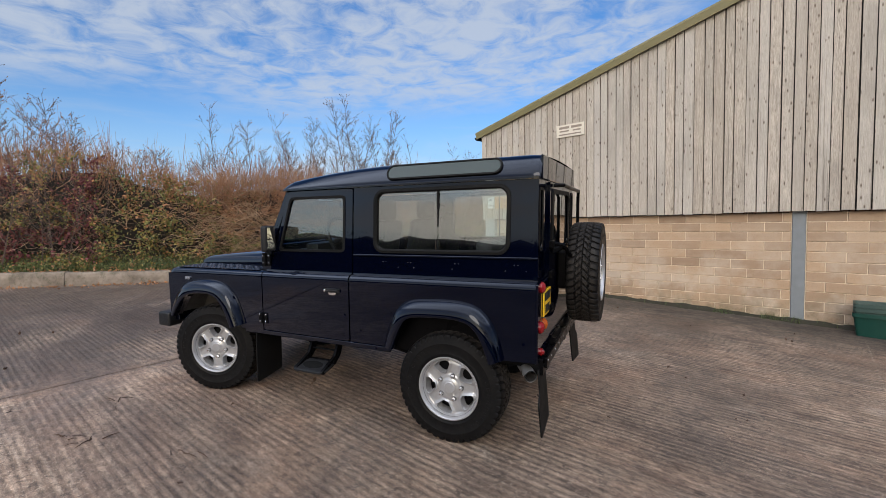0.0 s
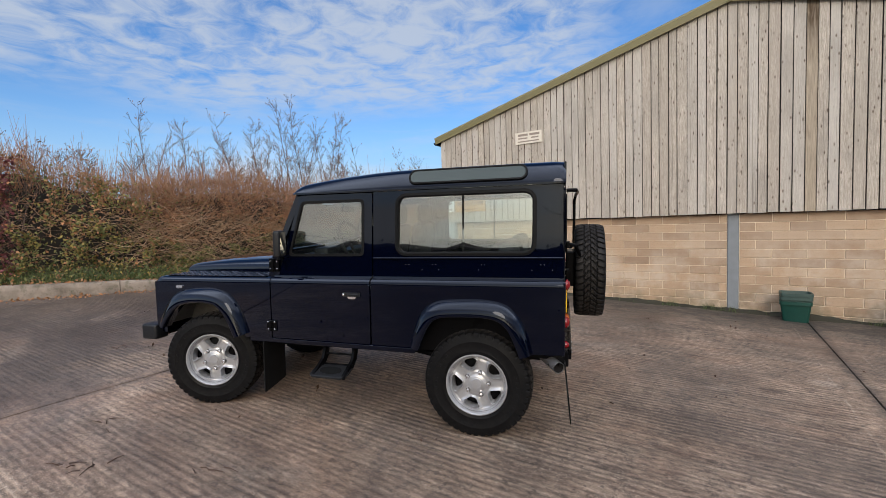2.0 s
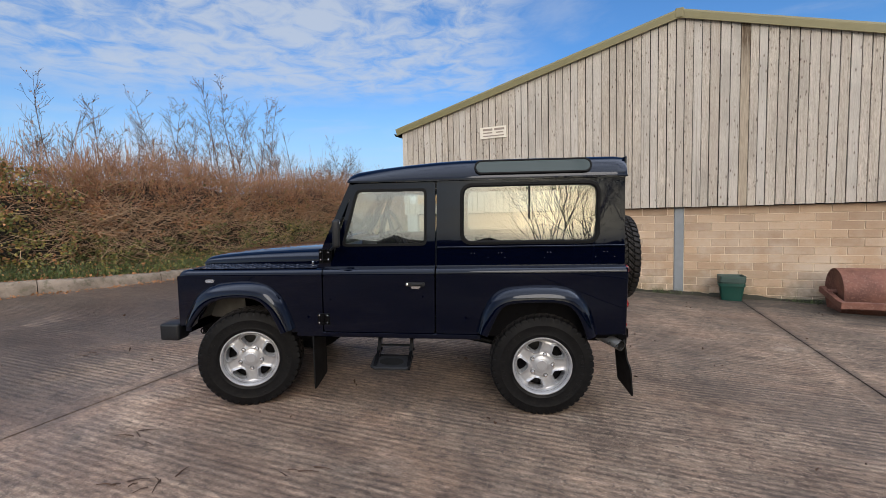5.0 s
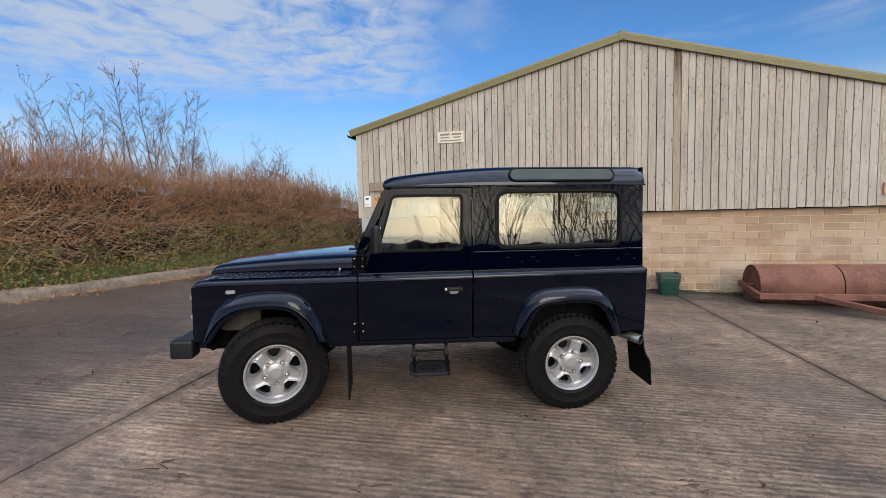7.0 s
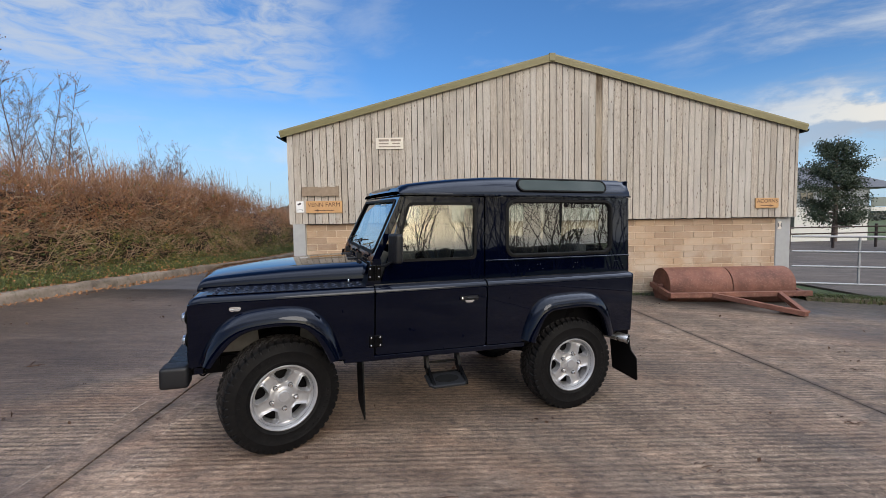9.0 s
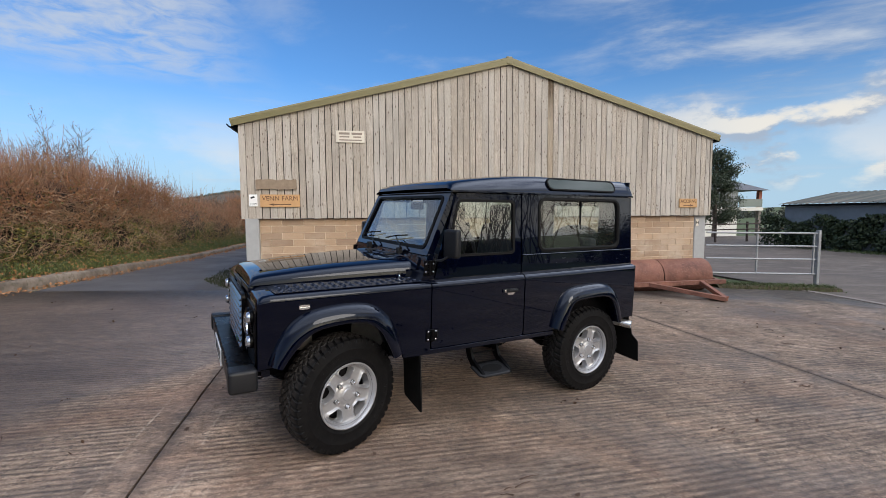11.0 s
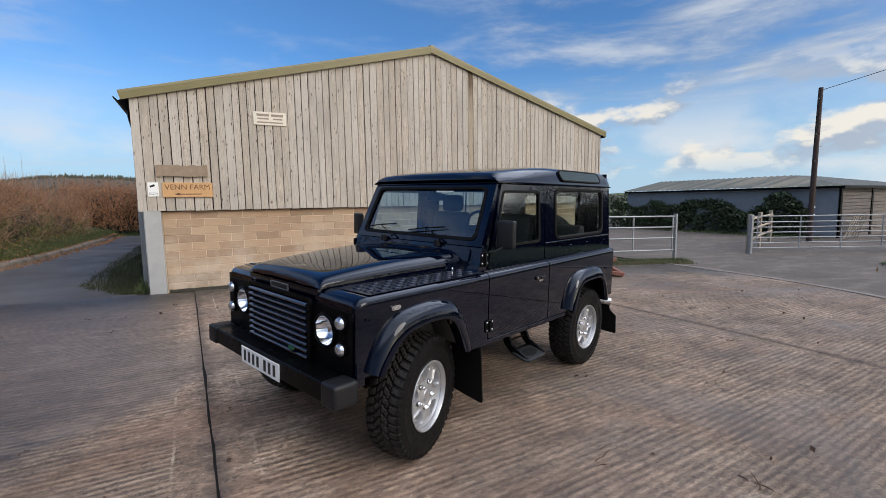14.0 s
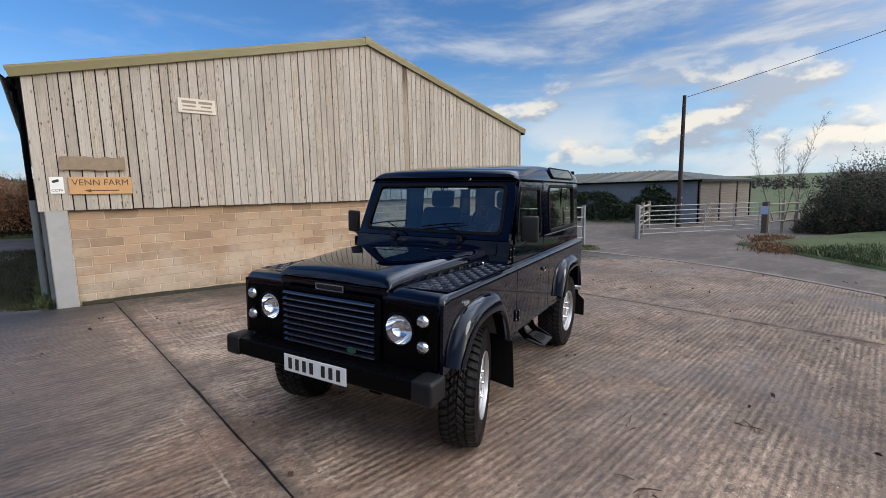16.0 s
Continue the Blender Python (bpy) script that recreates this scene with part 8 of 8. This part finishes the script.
# ---- across the lane ----
def make_shed():
    sh = thing("farm_shed", pose(0, 0, 0), "low farm shed with fibre-cement roof and ivy-grown side", "shed")
    x0, x1, y0, y1, zg, ze = 23.5, 34.6, 9.3, 22.3, -0.5, 2.28
    bm = bmesh.new()
    box(bm, x0, x1, y0 + 0.05, y1, zg - 0.5, ze)
    part("wall", bm, DULLBLUE, sh, "blue-grey painted block wall")
    n = 14
    for k in range(n):
        bm = bmesh.new()
        z = zg + 0.1 + (ze - zg - 0.2) * k / n
        box(bm, x0 + 0.3, x1 - 0.4, y0 - 0.02, y0 + 0.04, z, z + (ze - zg - 0.2) / n - 0.025)
        part("cladding_board", bm, WOODCLAD, sh)
    for x in (x0 + 0.08, x0 + 3.9, x0 + 7.6, x1 - 0.2):
        bm = bmesh.new()
        box(bm, x - 0.1, x + 0.1, y0 - 0.06, y0 + 0.02, zg - 0.2, ze)
        part("corner_post", bm, SATIN, sh)
    # hipped roof with corrugations running up the slope
    xr, zr = x0 + 4.2, ze + 0.78
    bm, rings = bmesh.new(), []
    m = 72
    for k in range(m + 1):
        y = y0 - 0.25 + (y1 - y0 + 0.5) * k / m
        e = 0.065 * (k % 2)
        t = min(1.0, max(0.0, (y - y0 + 0.25) / 4.2))
        rings.append([(x0 - 0.3, y, ze + e + 0.02), (x0 - 0.3 + (xr - x0 + 0.3) * t, y, ze + 0.02 + (zr - ze) * t + e)])
    loft(bm, rings, False)
    part("roof_slope", bm, SHEETS, sh, "weathered corrugated roof sheets")
    bm, rings = bmesh.new(), []
    m = 64
    for k in range(m + 1):
        x = x0 - 0.3 + (x1 - x0 + 0.6) * k / m
        e = 0.06 * (k % 2)
        t = min(1.0, max(0.0, (x - x0 + 0.3) / (xr - x0 + 0.3)), max(0.0, (x1 + 0.3 - x) / 4.5))
        rings.append([(x, y0 - 0.25, ze + e), (x, y0 - 0.25 + 4.2 * t, ze + (zr - ze) * t + e)])
    loft(bm, rings, False)
    part("roof_slope", bm, SHEET, sh, "dark corrugated roof sheets")
    bm = bmesh.new()
    box(bm, xr, x1 - 4, y0 + 3.95, y1, zr - 0.6, zr - 0.02)
    part("roof_core", bm, SHEET, sh)
    bm = bmesh.new()
    box(bm, x0 - 0.33, x0 - 0.27, y0 - 0.27, y1, ze - 0.10, ze + 0.02)
    box(bm, x0 - 0.33, x1 + 0.3, y0 - 0.30, y0 - 0.24, ze - 0.12, ze + 0.01)
    part("fascia", bm, SATIN, sh)
    # ivy over the near side
    rng = random.Random(31)
    lv = Soup()
    for _ in range(13000):
        y = rng.uniform(y0 + 1.2, y1 + 1.4)
        top = zg + 1.95 + 0.8 * noise.noise(Vector((y * 0.55, 0, 7))) + 0.35 * math.sin(y * 1.7)
        z = zg + (top - zg) * rng.random() ** 0.8
        if noise.noise(Vector((y * 1.6, z * 1.6, 3))) < -0.34:
            continue
        lv.leaf(Vector((x0 - 0.05 - abs(rng.gauss(0, 0.22)), y, z)), rng.uniform(0.10, 0.22), rng)
    lv.mesh("ivy_on_shed", IVYDARK, None, "dark ivy climbing the shed wall", "stuff", "ivy")
    # planks leaning by the corner
    for k in range(6):
        p = thing("leaning_plank", pose(23.2 + 0.32 * k, 8.95, -0.5, 14, 10 - 3 * k, 4 * k), "old plank leaning on the shed", "plank", "leaning planks")
        bm = bmesh.new()
        box(bm, -0.07, 0.07, -0.02, 0.02, 0, 1.35 + 0.05 * (k % 3), 0.004)
        part("plank", bm, RAILWOOD, p)


def make_sheet_mat():
    s = Mat("streaked_sheets", (0.18, 0.19, 0.18), 0.8)
    c = s.mix(s.ramp(s.noise(0.5, 5, 0.6, (0.15, 2.0, 0.15)), 0.45, 0.60), (0.058, 0.065, 0.060), (0.165, 0.146, 0.112))
    s.color(s.mix(s.math("MULTIPLY", s.ramp(s.noise(3, 5), 0.45, 0.7), 0.4), c, (0.085, 0.095, 0.08)))
    return s.mat


SHEETS = make_sheet_mat()


def make_pole():
    x, y, zb, zt = 19.9, 9.05, -0.5, 6.75
    p = thing("telegraph_pole", pose(x, y, 0), "dark creosoted wooden pole with step irons", "pole")
    bm = bmesh.new()
    tube(bm, [(0, 0, zb), (0.03, 0.0, zt * 0.5), (0.10, 0.0, zt)], [0.125, 0.11, 0.09], 14)
    part("shaft", bm, CREOSOTE, p, smooth=50)
    for k, z in enumerate((6.2, 5.8, 4.6, 4.1, 3.4)):
        s = 1 if k % 2 else -1
        bm = bmesh.new()
        tube(bm, [(0.06, 0, z), (0.06 + s * 0.30, -0.1, z), (0.06 + s * 0.33, -0.1, z + 0.05)], 0.012, 5)
        part("step_iron", bm, STEEL, p)
    for z in (0.9, 1.25):
        bm = bmesh.new()
        box(bm, -0.03, 0.05, -0.135, -0.115, z, z + 0.06)
        part("tag", bm, WHITE, p)
    bm = bmesh.new()
    pts = []
    a, b = Vector((x + 0.1, y, zt - 0.12)), Vector((26.0, -12.0, 13.0))
    for k in range(25):
        t = k / 24
        q = a.lerp(b, t)
        q.z -= 1.6 * t * (1 - t)
        pts.append(q)
    tube(bm, pts, 0.014, 5)
    c = part("overhead_cable", bm, SATIN)
    tagged(c, "thin black overhead cable from the pole", "cable")


def make_right_bank():
    """The dark scrub beside the lane, with a bare tree behind."""
    rng = random.Random(77)
    b = thing("scrub_bank", pose(0, 0, 0), "dense dark bramble and holly scrub beside the lane", "bushes", kind="stuff")
    lv, tw, br = Soup(), Soup(), Soup()
    blobs = ((20.2, 3.2, 0.8, 1.5), (20.9, 2.3, 1.0, 2.2), (22.0, 2.6, 1.1, 2.6), (23.6, 2.2, 1.6, 3.1), (25.6, 1.2, 2.2, 3.7), (20.8, 0.9, 1.2, 2.2), (22.3, 0.2, 1.7, 3.1), (23.0, -1.8, 2.3, 3.6), (19.8, -1.4, 1.5, 2.2), (25.5, -4.0, 3.0, 4.4), (20.6, -4.6, 2.6, 3.0), (28.5, 1.8, 2.5, 3.4))
    # dark domes inside the bushes stand for the shade among their leaves
    core = bmesh.new()
    for cx, cy, r, h in blobs:
        rows = []
        for i in range(7):
            f = i / 6
            rad = r * 0.66 * math.cos(f * 1.45)
            rows.append([(cx + rad * math.cos(a) * (1 + 0.25 * noise.noise(Vector((cx + 2 * math.cos(a), 2 * math.sin(a), f * 3)))), cy + rad * math.sin(a) * (1 + 0.25 * noise.noise(Vector((cx + 2 * math.cos(a), 2 * math.sin(a), f * 3)))), -0.5 + h * 0.72 * math.sin(f * 1.5)) for a in [2 * math.pi * k / 14 for k in range(14)]])
        loft(core, rows, True)
        for _ in range(int(5200 * r)):
            d = Vector((rng.gauss(0, 1), rng.gauss(0, 1), abs(rng.gauss(0, 0.9)))).normalized()
            k = 0.86 + 0.55 * noise.noise(Vector((cx + d.x * 1.6, cy + d.y * 1.6, d.z * 1.6))) + rng.gauss(0, 0.10)
            p = Vector((cx + d.x * r * k, cy + d.y * r * k, -0.5 + d.z * h * k))
            q = rng.random()
            (lv if q < 0.965 else br).leaf(p, rng.uniform(0.05, 0.11), rng)
            if q > 0.965:
                tw.rod([p, p + d * 0.25 + Vector((rng.gauss(0, 0.1), rng.gauss(0, 0.1), 0.15)), p + d * 0.4 + Vector((0, 0, rng.uniform(0.1, 0.4)))], [0.010, 0.007, 0.003])
    part("scrub_shade_core", core, SHADECORE, b, smooth=60)
    lv.mesh("leaves", SCRUB, b)
    br.mesh("brown_leaves", RUSSET, b)
    tw.mesh("twigs", BARK, b)
    sapling(28.2, 5.8, -0.6, 6.3, 903, "bare_tree", "small bare upright tree beyond the gate", "", False)
    # dead bracken at the gate's foot
    g = Soup()
    for _ in range(4200):
        u = rng.random()
        x, y = 11.3 + 5.4 * u + rng.gauss(0, 0.5), 2.7 + 1.4 * u + rng.gauss(0, 0.35)
        g.blade(Vector((x, y, gz(x, y) + 0.01)), rng.uniform(0.04, 0.20), rng, 0.022)
    g.mesh("dead_bracken", BRACKEN, None, "dry brown bracken at the foot of the gate post", "stuff", "bracken")


BRACKEN = leafy("dry_bracken", (0.26, 0.14, 0.07), (0.17, 0.09, 0.05), 0.85)


def make_house():
    h = thing("house", pose(0, 0, 0), "white rendered two-storey house with slate roof and balcony", "house")
    x0, x1, y0, y1, z0, zm, ze = 28.4, 41.6, 44.0, 53.0, -1.2, 2.55, 4.5
    bm = bmesh.new()
    box(bm, x0, x1, y0, y1, z0, zm)
    part("wall", bm, RENDERW, h, "white rendered ground floor")
    bm = bmesh.new()
    box(bm, x0 + 0.01, x1 - 0.01, y0 - 0.05, y1, zm, ze)
    part("wall", bm, HOUSEGREY, h, "pale grey upper floor")
    bm = bmesh.new()
    xm0, xm1, ym = x0 + 4, x1 - 2.0, (y0 + y1) / 2
    lo = [(x0 - 0.6, y0 - 0.7, ze), (x1 + 3.9, y0 - 0.7, ze), (x1 + 3.9, y1 + 0.6, ze), (x0 - 0.6, y1 + 0.6, ze)]
    hi = [(xm0, ym, ze + 2.6), (xm1, ym, ze + 2.6)]
    v = [bm.verts.new(p) for p in lo + hi]
    for f in ((0, 1, 5, 4), (1, 2, 5), (2, 3, 4, 5), (3, 0, 4), (3, 2, 1, 0)):
        bm.faces.new([v[i] for i in f])
    part("roof", bm, SLATE, h, "dark slate hipped roof")
    for x, z, w, hh in ((29.5, 0.3, 0.8, 1.3), (33.0, 0.3, 0.8, 1.3), (30.5, 3.0, 0.7, 1.1), (35.0, 3.0, 0.7, 1.1)):
        bm = bmesh.new()
        box(bm, x - w, x + w, y0 - 0.10, y0 - 0.06, z, z + hh)
        wnd = part("window", bm, WINFRAME, h, "dark grey window frame")
        for s in (-1, 1):
            bm = bmesh.new()
            box(bm, x + s * w * 0.5 - w * 0.42, x + s * w * 0.5 + w * 0.42, y0 - 0.115, y0 - 0.101, z + 0.08, z + hh - 0.08)
            part("pane", bm, DARKPANE, wnd)
    bm = bmesh.new()
    box(bm, x1, x1 + 3.4, y0 - 0.3, y0 + 6, zm - 0.5, zm - 0.1)
    bal = part("balcony", bm, RENDERW, h, "pale balcony floor")
    bm = bmesh.new()
    box(bm, x1 + 2.85, x1 + 3.25, y0 - 0.2, y0 + 0.2, z0, zm - 0.5)
    part("post", bm, WOODCLAD, bal)
    bm = bmesh.new()
    box(bm, x1 + 2.85, x1 + 3.25, y0 - 0.2, y0 + 0.2, zm - 0.1, ze)
    part("post", bm, BRICKRED, bal, "red-brown post")
    bm = bmesh.new()
    box(bm, x1, x1 + 3.3, y0 - 0.25, y0 - 0.22, zm - 0.05, zm + 0.9)
    part("balustrade", bm, PALEGLASS, bal, "glazed balustrade")


WINFRAME = simple("window_frame", (0.10, 0.11, 0.12), 0.5)
DARKPANE = Mat("dark_pane", (0.02, 0.025, 0.03), 0.06, 0.0, Coat_Weight=0.6).mat
PALEGLASS = Mat("balustrade_glass", (0.16, 0.19, 0.18), 0.1).mat


def make_evergreen():
    rng = random.Random(55)
    x, y, z, H, R = 28.3, 33.2, -0.55, 8.9, 2.6
    t = thing("evergreen_tree", pose(x, y, z), "dense dark evergreen tree with an uneven crown", "tree")
    wood, lv = Soup(), Soup()
    wood.rod([Vector((0, 0, -0.2)), Vector((0.1, 0, 2)), Vector((0.0, 0.1, 5)), Vector((0.1, 0, H - 0.6))], [0.22, 0.18, 0.12, 0.03], 8)
    for k in range(60):
        f = rng.random()
        zz = 1.3 + f * (H - 1.9)
        a = rng.random() * 6.28
        reach = R * (1 - 0.8 * max(0, f - 0.45) / 0.55) * rng.uniform(0.55, 1.08) * (0.75 + 0.25 * min(1, f * 5))
        tip = Vector((math.cos(a) * reach, math.sin(a) * reach, zz + reach * rng.uniform(0.1, 0.5)))
        wood.rod([Vector((0, 0, zz)), tip * 0.5 + Vector((0, 0, zz * 0.5)), tip], [0.05, 0.03, 0.01], 4)
        for _ in range(430):
            u = rng.uniform(0.30, 1.05)
            q = Vector((0, 0, zz)).lerp(tip, u) + Vector((rng.gauss(0, 0.26), rng.gauss(0, 0.26), rng.gauss(0, 0.24)))
            lv.leaf(q, rng.uniform(0.08, 0.17), rng)
    wood.mesh("trunk", BARK, t)
    lv.mesh("leaves", EVERGREEN, t)


def make_shed_grass():
    rng = random.Random(77)
    gr = Soup()
    for _ in range(5200):
        x, y = 23.42 - 1.5 * rng.random() ** 1.6, rng.uniform(9.6, 22.0)
        gr.blade(Vector((x, y, far_gz(x, y) - 0.03)), rng.uniform(0.08, 0.26), rng, 0.016)
    gr.mesh("grass_strip", GRASSBLADE, None, "strip of green grass along the shed's ivy-grown side", "stuff", "grass")


make_shed_grass()


def make_far_woods():
    """Tree lines on the distant hills."""
    rng = random.Random(9)
    soup = Soup()

    def clump(x, y, z, r, h):
        for _ in range(26):
            f = rng.random()
            w = r * math.sin(math.pi * (0.12 + 0.82 * f)) * math.sqrt(rng.random())
            a = rng.uniform(0, 2 * math.pi)
            soup.leaf(Vector((x + w * math.cos(a), y + w * math.sin(a), z + h * f)), rng.uniform(1.1, 2.4), rng)

    for az0, az1, d0, d1, cnt, h in ((94, 104, 230, 330, 420, 9), (104, 125, 250, 420, 300, 7), (30, 68, 330, 520, 420, 9), (-10, 30, 380, 620, 420, 10), (70, 94, 300, 480, 200, 8)):
        for _ in range(cnt):
            a, d = radians(rng.uniform(az0, az1)), rng.uniform(d0, d1)
            x, y = d * math.cos(a), d * math.sin(a)
            clump(x, y, far_gz(x, y) - 1, rng.uniform(2.0, 4.0), rng.uniform(0.45, 0.95) * h)
    soup.mesh("far_woods", FARTREES, None, "dark woods on distant hills", "stuff", "woods")


FARTREES = leafy("far_trees", (0.045, 0.058, 0.045), (0.085, 0.080, 0.060), 0.9, 0.02)


def make_yard_litter():
    """Fallen leaves, twigs and dark scraps on the concrete."""
    rng = random.Random(41)
    lv, tw = Soup(), Soup()
    for _ in range(230):
        x, y = rng.uniform(-9.5, 6.5), rng.uniform(-3, 7.5)
        p = Vector((x, y, gz(x, y) + 0.006))
        for _ in range(rng.choice((1, 1, 1, 2, 3))):
            lv.leaf(p + Vector((rng.gauss(0, 0.03), rng.gauss(0, 0.03), 0)), rng.uniform(0.02, 0.055), rng, 0.2)
    for x, y in ((-4.52, 0.72), (-3.9, 0.4), (-1.32, 1.23), (-4.1, 0.3), (-3.2, 0.75), (0.3, 1.9), (-2.6, 0.2), (-6.8, 1.6), (-7.4, 3.0), (1.5, 3.2)):
        for _ in range(4):
            p = Vector((x + rng.gauss(0, 0.05), y + rng.gauss(0, 0.04), gz(x, y) + 0.008))
            d = Vector((rng.gauss(0, 1), rng.gauss(0, 0.5), 0)).normalized()
            l = rng.uniform(0.04, 0.14)
            tw.rod([p, p + d * l * 0.5 + Vector((0, 0, 0.006)), p + d * l], [0.005, 0.004, 0.002])
    lv.mesh("fallen_leaves", LITTER, None, "dead brown leaves scattered over the yard", "stuff", "leaves")
    tw.mesh("fallen_twigs", LITTER, None, "dark broken twigs lying on the yard", "stuff", "twigs")


LITTER = leafy("leaf_litter", (0.085, 0.045, 0.025), (0.040, 0.024, 0.017), 0.85)

make_rails()
make_gate()
make_roller()
make_bins()
make_shed()
make_pole()
make_right_bank()
make_house()
make_evergreen()
make_far_woods()
make_yard_litter()
